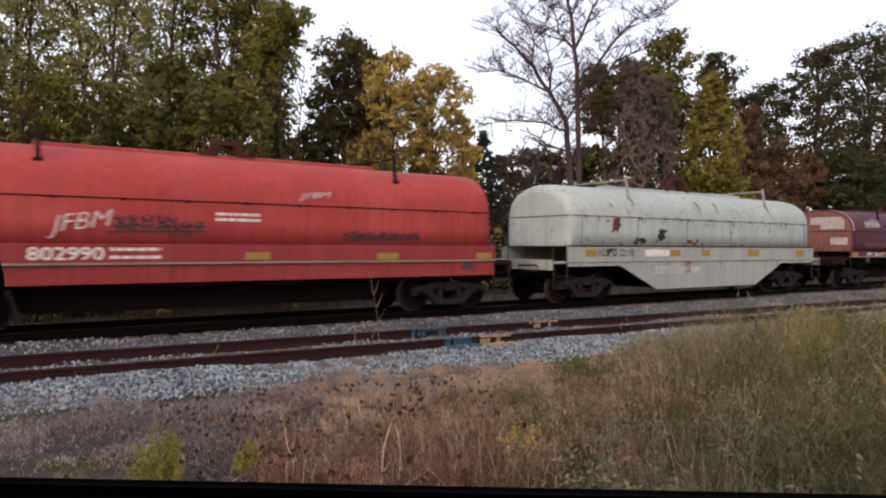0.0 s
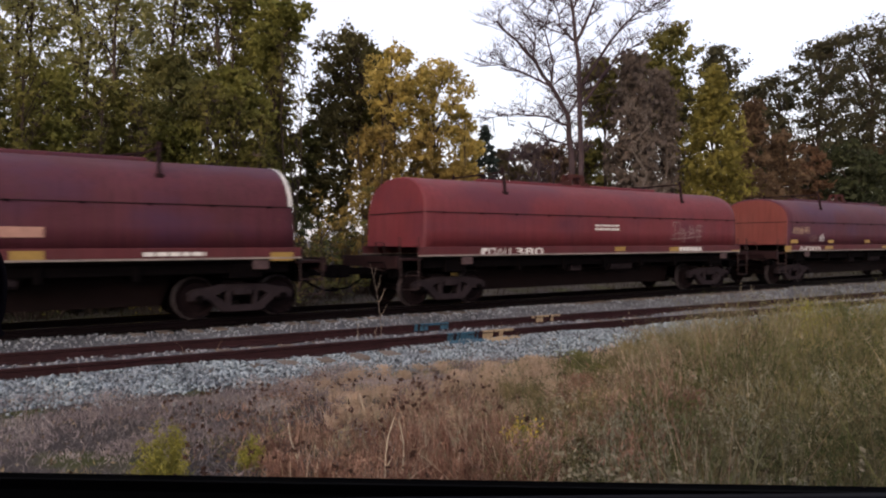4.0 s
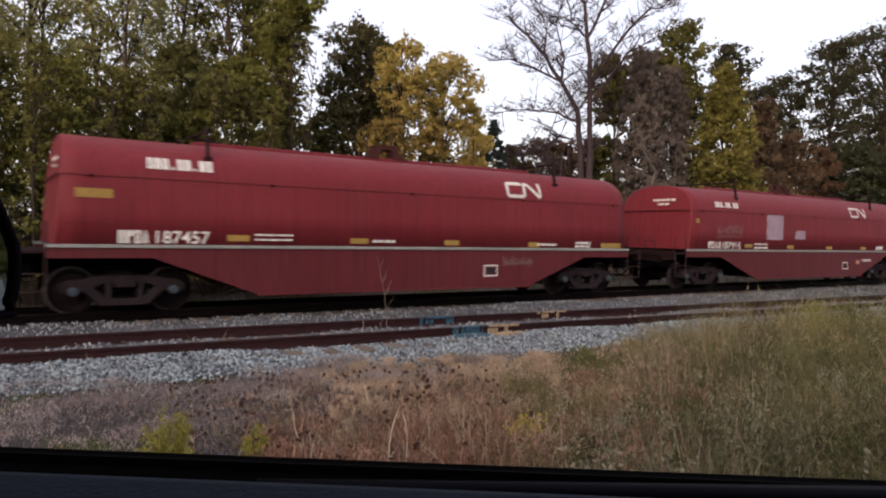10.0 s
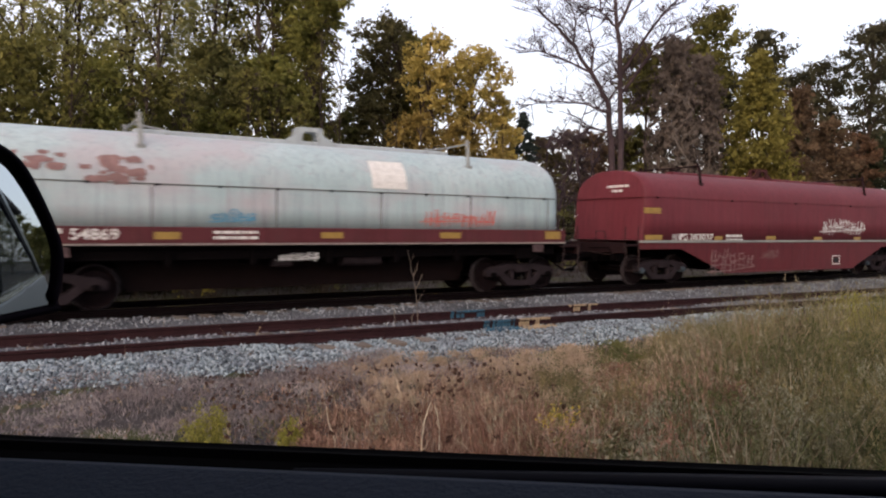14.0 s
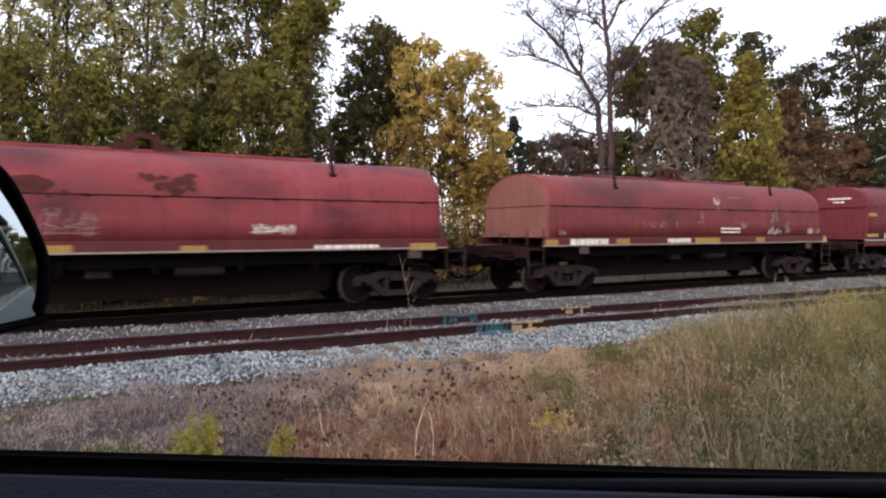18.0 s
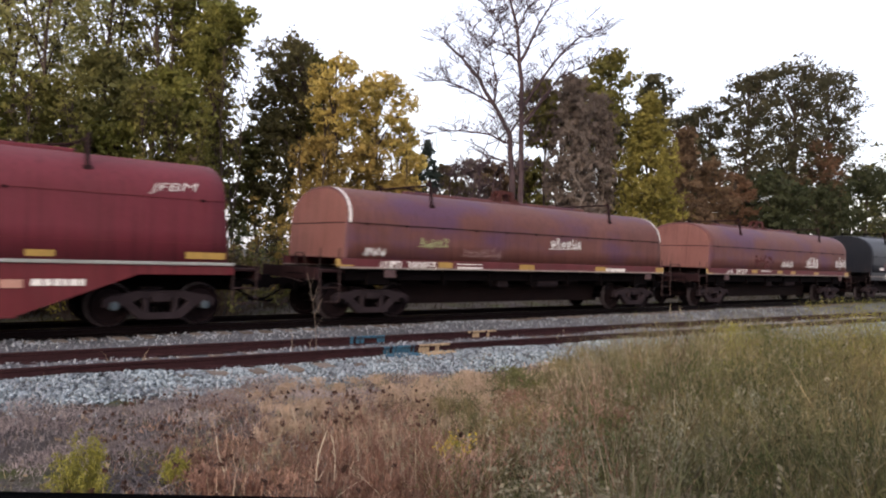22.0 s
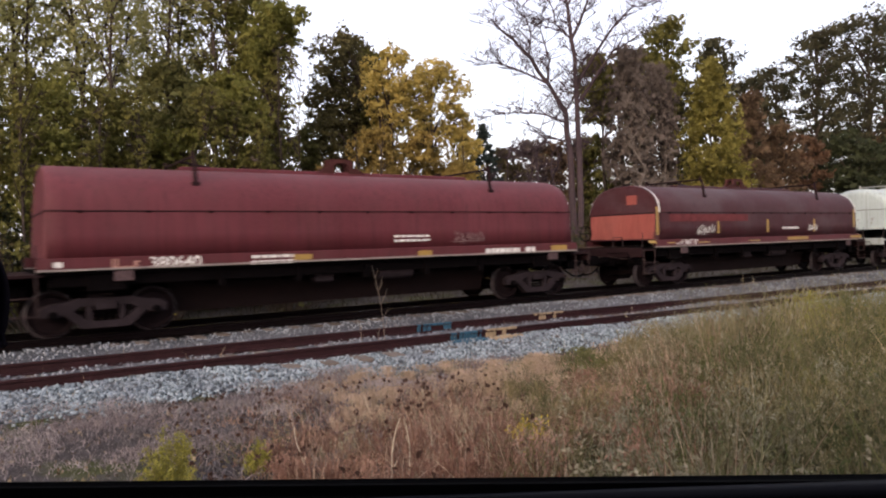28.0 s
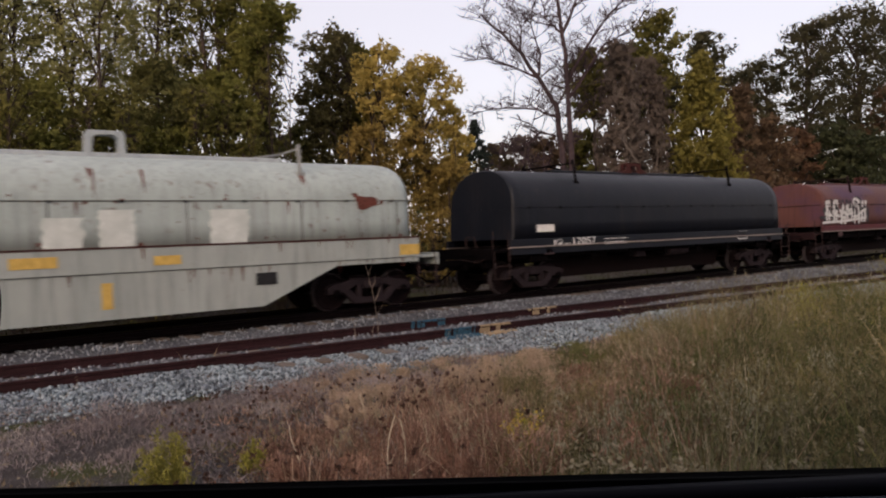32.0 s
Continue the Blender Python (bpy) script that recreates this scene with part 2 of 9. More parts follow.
def prism(bm, outline, y0, y1):
    """An outline in (x, z), extruded from y0 to y1."""
    a = [bm.verts.new((x, y0, z)) for x, z in outline]
    b = [bm.verts.new((x, y1, z)) for x, z in outline]
    n = len(a)
    bm.faces.new(a)
    bm.faces.new(b[::-1])
    for i in range(n):
        bm.faces.new((a[i], b[i], b[(i + 1) % n], a[(i + 1) % n]))


def tube(bm, pts, r, sides=6, r_end=None):
    """A round bar through the points."""
    pts = [Vector(p) for p in pts]
    rings = []
    for i, p in enumerate(pts):
        d = (pts[min(i + 1, len(pts) - 1)] - pts[max(i - 1, 0)]).normalized()
        u = d.cross(Vector((0.13, 0.31, 0.94))).normalized()
        w = d.cross(u)
        rr = r if r_end is None else r + (r_end - r) * i / (len(pts) - 1)
        rings.append([bm.verts.new(p + (u * math.cos(k * 2 * math.pi / sides) + w * math.sin(k * 2 * math.pi / sides)) * rr) for k in range(sides)])
    for a, b in zip(rings, rings[1:]):
        for k in range(sides):
            bm.faces.new((a[k], a[(k + 1) % sides], b[(k + 1) % sides], b[k]))
    bm.faces.new(rings[0][::-1])
    bm.faces.new(rings[-1])


def disc_y(bm, x, z, y0, y1, r0, r1, sides=20):
    """A round plug along y, radius r0 at y0 and r1 at y1."""
    a = [bm.verts.new((x + r0 * math.cos(k * 2 * math.pi / sides), y0, z + r0 * math.sin(k * 2 * math.pi / sides))) for k in range(sides)]
    b = [bm.verts.new((x + r1 * math.cos(k * 2 * math.pi / sides), y1, z + r1 * math.sin(k * 2 * math.pi / sides))) for k in range(sides)]
    bm.faces.new(a)
    bm.faces.new(b[::-1])
    for k in range(sides):
        bm.faces.new((a[k], b[k], b[(k + 1) % sides], a[(k + 1) % sides]))


def loft(bm, rings, caps=True):
    rows = [[bm.verts.new(p) for p in ring] for ring in rings]
    n = len(rows[0])
    for a, b in zip(rows, rows[1:]):
        for k in range(n):
            bm.faces.new((a[k], a[(k + 1) % n], b[(k + 1) % n], b[k]))
    if caps:
        bm.faces.new(rows[0][::-1])
        bm.faces.new(rows[-1])


def empty(name, m, label, category, group="", kind=""):
    ob = new(name)
    ob.matrix_world = m
    return tagged(ob, label, category, group, kind)


# ---- the ground: one sheet with two ballast beds ----
MAIN_Y = 15.75
GAUGE = 0.75


def siding_y(x):
    return 11.3 - 0.06 * x


def ground_z(x, y):
    s = siding_y(min(max(x, -60.0), 60.0))
    bed = [(-400, 0.05), (3.2, 0.03), (s - 5.0, -0.12), (s - 2.6, -0.26), (s - 1.4, -0.2), (s - 0.9, -0.165), (s + 1.2, -0.165),
           (0.5 * (s + 1.5 + MAIN_Y - 1.7), -0.33), (MAIN_Y - 1.7, -0.2), (MAIN_Y + 1.7, -0.2), (MAIN_Y + 3.4, -0.6), (MAIN_Y + 7, -0.55), (700, -0.4)]
    ys = np.maximum.accumulate(np.array([b[0] for b in bed], dtype=float))
    return float(np.interp(y, ys, [b[1] for b in bed]))


def ground_height(x, y):
    n = noise.noise(Vector((x * 0.35, y * 0.35, 0.0))) * 0.06 + noise.noise(Vector((x * 1.7, y * 1.7, 3.0))) * 0.02
    k = 1.0 if abs(x) < 80 and -20 < y < 60 else 0.0
    return ground_z(x, y) + n * k


def soil_mat():
    """Dry earth with grass remains near the road, grey stone dust on the beds, grass beyond."""
    m, t, b = node_mat("dry_grassy_earth")
    v = coords(t)
    c = mixer(t, noise_fac(t, v, 0.5, 0.35, 0.65), (0.038, 0.032, 0.033), (0.073, 0.064, 0.063))
    c = mixer(t, noise_fac(t, v, 7.0, 0.4, 0.7), c, (0.05, 0.043, 0.04))
    c = mixer(t, noise_fac(t, v, 0.9, 0.52, 0.62), c, (0.048, 0.052, 0.024))
    t.links.new(c, b.inputs["Base Color"])
    b.inputs["Roughness"].default_value = 0.95
    b.inputs["Specular IOR Level"].default_value = 0.05
    bumped(t, b, noise_fac(t, v, 14.0, 0.2, 0.8), 0.8, 0.04)
    return m


def dust_mat(name, a, bcol):
    m, t, b = node_mat(name)
    v = coords(t)
    c = mixer(t, noise_fac(t, v, 22.0, 0.35, 0.7), a, bcol)
    c = mixer(t, noise_fac(t, v, 0.7, 0.45, 0.75), c, tone(a, 0.6))
    t.links.new(c, b.inputs["Base Color"])
    b.inputs["Roughness"].default_value = 0.95
    b.inputs["Specular IOR Level"].default_value = 0.05
    bumped(t, b, noise_fac(t, v, 24.0, 0.2, 0.8), 1.0, 0.05)
    return m


M["soil"] = soil_mat()
M["bed"] = dust_mat("grey_stone_dust", (0.07, 0.073, 0.081), (0.16, 0.166, 0.182))
# the bed below the train is coloured dark for its shade
M["bed_dark"] = dust_mat("shade_dark_stone_dust", (0.009, 0.007, 0.007), (0.023, 0.019, 0.018))


def build_ground():
    xs = sorted(set(list(np.linspace(-20, 60, 161)) + list(np.linspace(-80, -20, 21)) + list(np.linspace(60, 100, 14)) + [-2500, -900, -300, -150, 150, 300, 900, 2500]))
    ys = sorted(set(list(np.linspace(1, 20, 96)) + list(np.linspace(20, 60, 41)) + list(np.linspace(-20, 1, 15)) + [-1500, -400, -120, -50, 90, 150, 300, 700, 2500]))
    verts = [(x, y, ground_height(x, y)) for y in ys for x in xs]
    n = len(xs)
    faces, mi = [], []
    for j in range(len(ys) - 1):
        for i in range(n - 1):
            faces.append((j * n + i, j * n + i + 1, (j + 1) * n + i + 1, (j + 1) * n + i))
            x, y = 0.5 * (xs[i] + xs[i + 1]), 0.5 * (ys[j] + ys[j + 1])
            s = siding_y(min(max(x, -60.0), 60.0))
            wob = 0.35 * noise.noise(Vector((x * 0.5, y * 0.5, 7)))
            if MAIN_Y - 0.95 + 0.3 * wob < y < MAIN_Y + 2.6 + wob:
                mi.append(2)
            elif s - 2.3 + wob < y <= MAIN_Y - 0.95 + 0.3 * wob:
                mi.append(1)
            else:
                mi.append(0)
    me = soup("ground", verts, faces, [M["soil"], M["bed"], M["bed_dark"]])
    me.polygons.foreach_set("material_index", mi)
    for p in me.polygons:
        p.use_smooth = True
    ob = new("ground", me)
    tagged(ob, "dry grassy earth with grey crushed stone railway beds", "ground", kind="structure")


build_ground()


# ---- crushed stone, as real pieces ----
def stones(name, n, region, size, mat, label, seed):
    rng = np.random.default_rng(seed)
    base = np.array([(1, 0, 0), (-1, 0, 0), (0, 1, 0), (0, -1, 0), (0, 0, 1), (0, 0, -1)], float)
    tris = np.array([(0, 2, 4), (2, 1, 4), (1, 3, 4), (3, 0, 4), (2, 0, 5), (1, 2, 5), (3, 1, 5), (0, 3, 5)])
    pts = region(rng, n)
    out_v, out_f = [], []
    q = rng.normal(size=(n, 4))
    q /= np.linalg.norm(q, axis=1)[:, None]
    w, x, y, z = q.T
    rot = np.stack([np.stack([1 - 2 * (y * y + z * z), 2 * (x * y - w * z), 2 * (x * z + w * y)], -1),
                    np.stack([2 * (x * y + w * z), 1 - 2 * (x * x + z * z), 2 * (y * z - w * x)], -1),
                    np.stack([2 * (x * z - w * y), 2 * (y * z + w * x), 1 - 2 * (x * x + y * y)], -1)], -2)
    sz = rng.uniform(size[0], size[1], n)[:, None, None] * rng.uniform(0.65, 1.25, (n, 6, 1))
    v = np.einsum("nij,nkj->nki", rot, base[None] * sz)
    v += pts[:, None, :]
    allv = v.reshape(-1, 3)
    f = (tris[None] + (np.arange(n) * 6)[:, None, None]).reshape(-1, 3)
    me = bpy.data.meshes.new(name)
    me.vertices.add(len(allv))
    me.vertices.foreach_set("co", allv.astype(np.float32).reshape(-1))
    me.loops.add(len(f) * 3)
    me.loops.foreach_set("vertex_index", f.astype(np.int32).reshape(-1))
    me.polygons.add(len(f))
    me.polygons.foreach_set("loop_start", np.arange(0, len(f) * 3, 3, dtype=np.int32))
    me.polygons.foreach_set("loop_total", np.full(len(f), 3, dtype=np.int32))
    me.materials.append(mat)
    me.update(calc_edges=True)
    return tagged(new(name, me), label, "gravel", kind="stuff")


def on_ground(x, y, up=0.0):
    return np.array([(a, b, ground_height(a, b) + up) for a, b in zip(x, y)])


def shoulder(rng, n):
    x = -4 + 34 * rng.random(n) ** 1.4
    s = 11.3 - 0.06 * x
    y = s - 2.25 - 0.22 * np.clip(x / 4, 0, 1) + (1.55 + 0.22 * np.clip(x / 4, 0, 1)) * rng.random(n) ** 0.8 - np.where(rng.random(n) < 0.06, np.abs(rng.normal(0, 0.6, n)), 0)
    return on_ground(x, y, 0.012)


def between(rng, n):
    x = -4 + 38 * rng.random(n) ** 1.3
    s = 11.3 - 0.06 * x
    y = s - 0.7 + rng.random(n) * (MAIN_Y - 0.86 - s + 0.7)
    return on_ground(x, y, 0.008)


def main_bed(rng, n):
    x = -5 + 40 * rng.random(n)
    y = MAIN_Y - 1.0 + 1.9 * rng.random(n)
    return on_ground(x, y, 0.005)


stones("ballast_shoulder", 27000, shoulder, (0.015, 0.039), M["stone"], "loose grey crushed stone beside the rusty siding", 11)
stones("ballast_between", 12000, between, (0.018, 0.036), M["stone_pink"], "grey crushed stone between the two tracks", 12)
stones("ballast_main", 4000, main_bed, (0.02, 0.04), M["stone_dark"], "dark stone under the main line, shade in its colour", 13)


# ---- tracks ----
def rail_mesh(name, x0, x1, mat, head, wobble=0.0):
    """A rail with foot, web and head; the head's top lies at z = 0."""
    sec = [(-0.07, -0.17), (0.07, -0.17), (0.07, -0.155), (0.012, -0.135), (0.012, -0.045), (0.036, -0.035), (0.036, -0.004), (0.028, 0.0), (-0.028, 0.0), (-0.036, -0.004), (-0.036, -0.035), (-0.012, -0.045), (-0.012, -0.135), (-0.07, -0.155)]
    xs = np.arange(x0, x1 + 0.1, 4.0)
    verts, faces = [], []
    n = len(sec)
    for i, x in enumerate(xs):
        dy = wobble * noise.noise(Vector((x * 0.08, 0, 5)))
        dz = wobble * 0.6 * noise.noise(Vector((x * 0.1, 2, 5)))
        verts += [(x, y + dy, z + dz) for y, z in sec]
    mi = []
    for i in range(len(xs) - 1):
        for k in range(n):
            faces.append((i * n + k, i * n + (k + 1) % n, (i + 1) * n + (k + 1) % n, (i + 1) * n + k))
            mi.append(1 if k == 7 else 0)
    me = soup(name, verts, faces, [mat, head])
    me.polygons.foreach_set("material_index", mi)
    return me


def track(name, label, y0, angle, mat, head, x0, x1, tie_z, tie_dx, seed):
    rng = random.Random(seed)
    tr = empty(name, pose(0, y0, 0, 0, 0, angle), label, "railway track", kind="structure")
    for side in (-1, 1):
        r = part("rail", rail_mesh("rail", x0, x1, mat, head, 0.02 if seed == 2 else 0.0), None, tr)
        r.location = (0, side * GAUGE, 0)
    bm = boxes((-0.115, 0.115, -1.3, 1.3, -0.17, 0.0), bevel=0.012)
    tie_me = bpy.data.meshes.new("tie")
    bm.to_mesh(tie_me)
    bm.free()
    tie_me.materials.append(M["tie"])
    plate = boxes((-0.1, 0.1, -0.16, 0.16, 0.0, 0.018), (-0.06, -0.035, -0.115, -0.085, 0.018, 0.045), (0.035, 0.06, 0.085, 0.115, 0.018, 0.045))
    plate_me = bpy.data.meshes.new("tie_plate")
    plate.to_mesh(plate_me)
    plate.free()
    plate_me.materials.append(mat)
    x = -6.0
    while x < 42:
        t = part("tie", tie_me, None, tr)
        t.location = (x + rng.uniform(-0.04, 0.04), rng.uniform(-0.06, 0.06), tie_z + rng.uniform(-0.012, 0.012))
        t.rotation_euler = (0, 0, rng.uniform(-0.02, 0.02))
        if x < 24:
            for side in (-1, 1):
                p = part("tie_plate", plate_me, None, tr)
                p.location = (t.location[0], side * GAUGE, tie_z + 0.003)
        x += tie_dx
    return tr


main_track = track("main_track", "main line track with dark polished rails on ballast coloured for shade", MAIN_Y, 0, M["rail_main"], M["railhead"], -120, 220, -0.185, 0.52, 1)
siding = track("siding_track", "rusty unused siding track on worn timber ties", 11.3, -3.43, M["rail"], M["rail"], -80, 120, -0.172, 0.56, 2)


# ---- the train: covered coil cars ----
SPEED = 9.441
R_WHEEL = 0.4375
WHEEL_SETS = []
SHARED = {}


def shared(key, make):
    if key not in SHARED:
        bm, mat, smooth = make()
        me = bpy.data.meshes.new(key)
        bmesh.ops.recalc_face_normals(bm, faces=bm.faces)
        for f in bm.faces:
            f.smooth = smooth
        bm.to_mesh(me)
        bm.free()
        for m in mat if isinstance(mat, tuple) else (mat,):
            me.materials.append(m)
        SHARED[key] = me
    return SHARED[key]


def put(name, me, parent, loc, rz=0.0, label=""):
    ob = part(name, me, None, parent, label)
    ob.location = loc
    ob.rotation_euler = (0, 0, rz)
    return ob


def make_wheelset():
    bm = bmesh.new()
    prof = [(0.0, -0.83), (0.1, -0.83), (0.12, -0.80), (0.33, -0.775), (0.385, -0.825), (0.425, -0.825), (0.4375, -0.73), (0.465, -0.72), (0.465, -0.695), (0.385, -0.69), (0.36, -0.735), (0.12, -0.74), (0.1, -0.68), (0.085, -0.6)]
    prof = prof + [(r, -y) for r, y in reversed(prof)]
    seg = 16
    rings = [[bm.verts.new((max(r, 0.001) * math.cos(k * 2 * math.pi / seg), y, max(r, 0.001) * math.sin(k * 2 * math.pi / seg))) for k in range(seg)] for r, y in prof]
    for a, b in zip(rings, rings[1:]):
        for k in range(seg):
            f = bm.faces.new((a[k], a[(k + 1) % seg], b[(k + 1) % seg], b[k]))
            if min(abs(v.co.y) for v in f.verts) > 0.7 and min(math.hypot(v.co.x, v.co.z) for v in f.verts) > 0.42:
                f.material_index = 1
    return bm, (M["wheel"], M["wheel_tread"]), False


def make_bearing(mat="steel_dark"):
    bm = bmesh.new()
    for s in (-1,):
        disc_y(bm, 0, 0, s * 1.17, s * 0.84, 0.085, 0.085, 16)
        disc_y(bm, 0, 0, s * 1.2, s * 1.165, 0.06, 0.075, 12)
        for k in range(3):
            a = k * 2 * math.pi / 3
            disc_y(bm, 0.05 * math.cos(a), 0.05 * math.sin(a), s * 1.22, s * 1.19, 0.016, 0.018, 6)
    return bm, M[mat], False


def make_side_frame():
    """A cast three-piece truck's side frame with two windows."""
    bm = bmesh.new()
    y0, y1 = -1.12, -0.94
    prism(bm, [(-1.12, 0.56), (-1.1, 0.40), (-0.76, 0.40), (-0.74, 0.50), (-0.56, 0.50), (-0.40, 0.60), (0.40, 0.60), (0.56, 0.50), (0.74, 0.50), (0.76, 0.40), (1.1, 0.40), (1.12, 0.56), (0.98, 0.64), (0.7, 0.66), (0.5, 0.73), (-0.5, 0.73), (-0.7, 0.66), (-0.98, 0.64)], y0, y1)
    prism(bm, [(-0.8, 0.5), (-0.42, 0.15), (0.42, 0.15), (0.8, 0.5), (0.6, 0.54), (0.3, 0.28), (-0.3, 0.28), (-0.6, 0.54)], y0, y1)
    for s in (-1, 1):
        prism(bm, [(s * 0.33, 0.27), (s * 0.23, 0.27), (s * 0.25, 0.62), (s * 0.34, 0.62)], y0, y1)
    bmesh.ops.bevel(bm, geom=list(bm.edges), offset=0.012, segments=1, affect="EDGES")
    return bm, M["truck"], False


def make_spring():
    bm = bmesh.new()
    pts = [(0.055 * math.cos(a * 0.9), -1.03 + 0.055 * math.sin(a * 0.9), 0.285 + 0.0098 * a) for a in range(22)]
    tube(bm, pts[::2], 0.016, 4)
    return bm, M["steel_dark"], True


def make_bolster():
    bm = boxes((-0.2, 0.2, -1.16, 1.16, 0.50, 0.66), (-0.24, 0.24, -0.5, 0.5, 0.62, 0.78), (-0.9, 0.9, -0.05, 0.05, 0.36, 0.42), bevel=0.02)
    return bm, M["truck"], False


def make_coupler():
    """Drawbar and knuckle, pointing to +x from the end sill."""
    bm = boxes((-0.6, 0.75, -0.08, 0.08, 0.80, 0.98), (-0.05, 0.06, -0.24, 0.24, 0.68, 1.08), bevel=0.02)
    prism(bm, [(0.7, 0.76), (0.98, 0.72), (1.03, 0.78), (1.03, 1.0), (0.98, 1.06), (0.7, 1.02)], -0.13, 0.15)
    prism(bm, [(0.98, 0.78), (1.1, 0.8), (1.1, 0.98), (0.98, 1.0)], -0.12, 0.0)
    tube(bm, [(0.2, 0.1, 1.1), (0.2, 0.9, 1.12), (0.25, 1.15, 0.85)], 0.018, 5)
    return bm, M["steel_dark"], False


def make_hose():
    bm = bmesh.new()
    tube(bm, [(-0.3, -0.3, 0.82), (0.1, -0.32, 0.80), (0.35, -0.3, 0.62), (0.7, -0.22, 0.46), (1.08, -0.16, 0.42)], 0.026, 6)
    tube(bm, [(1.05, -0.16, 0.42), (1.18, -0.14, 0.47)], 0.04, 6)
    return bm, M["steel_dark"], True


def make_step():
    """Corner ladder: two thin uprights that rise past the platform, with treads below."""
    bm = bmesh.new()
    for x in (-0.26, 0.26):
        tube(bm, [(x, 0.05, 1.25), (x, 0, 1.2), (x, 0, 0.46)], 0.017, 5)
        tube(bm, [(x, 0.05, 1.25), (x, 0.02, 1.74)], 0.014, 5)
    for z in (0.47, 0.8):
        tube(bm, [(-0.26, 0, z), (0.26, 0, z)], 0.014, 5)
    return bm, M["step"], False


M["card"] = plain("dirty_pale_board", (0.085, 0.055, 0.058), 0.8, 0.0, 0.5, 14.0, 0.1)
M["step"] = plain("grimy_step_steel", (0.03, 0.018, 0.018), 0.7, 0.0, 0.4, 5.0, 0.1)


def text_mesh(body, mat, weight=0.012):
    cu = bpy.data.curves.new("lettering", "FONT")
    cu.body, cu.size, cu.align_x, cu.align_y = body, 1.0, "LEFT", "BOTTOM_BASELINE"
    cu.resolution_u = 4
    cu.offset = weight
    tmp = new("lettering", cu)
    bpy.context.view_layer.update()
    me = bpy.data.meshes.new_from_object(tmp.evaluated_get(bpy.context.evaluated_depsgraph_get()))
    bpy.data.objects.remove(tmp)
    me.materials.clear()
    me.materials.append(mat)
    return me


def hood_half(zb, zc, zt, inset=0.0, power=2.3):
    """Points from the lower near edge over the crease and the arch to the ridge."""
    w = 1.45 - inset
    pts = [(-w, zb), (-w - 0.004, 0.5 * (zb + zc)), (-w, zc)]
    h = zt - inset * 0.8 - zc
    for i in range(1, 9):
        a = math.pi / 2 * i / 8
        pts.append((-w * math.cos(a) ** (2 / power), zc + h * math.sin(a) ** (2 / power)))
    return pts


def hood_ring(x, zb, zc, zt, inset, lean, power):
    half = hood_half(zb, zc, zt, inset, power)
    pts = half + [(-y, z) for y, z in reversed(half[:-1])]
    return [(x + lean * (z - zb) / (zt - zb), y, z) for y, z in pts]


def build_hood(L, zb, zc, zt, style):
    bm = bmesh.new()
    if style == "round":
        ends = [(0.0, 0.30, 0.0), (0.03, 0.17, 0.0), (0.1, 0.08, 0.0), (0.22, 0.02, 0.0), (0.4, 0.0, 0.0)]
    elif style == "lean":
        ends = [(0.0, 0.03, 0.16), (0.02, 0.0, 0.16), (0.5, 0.0, 0.0)]
    else:
        ends = [(0.0, 0.035, 0.10), (0.04, 0.0, 0.10), (0.4, 0.0, 0.0)]
    power = 2.15 if style == "round" else 2.35
    rings = [hood_ring(-L / 2 + d, zb, zc, zt, i, l, power) for d, i, l in ends]
    k = 6
    x0 = -L / 2 + ends[-1][0]
    rings += [hood_ring(x0 + (-2 * x0) * j / k, zb, zc, zt, 0, 0, power) for j in range(1, k)]
    rings += [hood_ring(L / 2 - d, zb, zc, zt, i, -l, power) for d, i, l in reversed(ends)]
    loft(bm, rings)
    for f in bm.faces:
        f.smooth = abs(f.normal.x) < 0.5
    bmesh.ops.recalc_face_normals(bm, faces=bm.faces)
    for f in bm.faces:
        f.normal_update()
        f.smooth = abs(f.normal.x) < 0.6 and len(f.verts) == 4
    return bm


def arch_y(z, zc, zt, power):
    """Half width of the hood at height z on the arch."""
    q = min(max((z - zc) / (zt - zc), 0.0), 1.0)
    return 1.45 * (1 - q ** power) ** (1 / power)


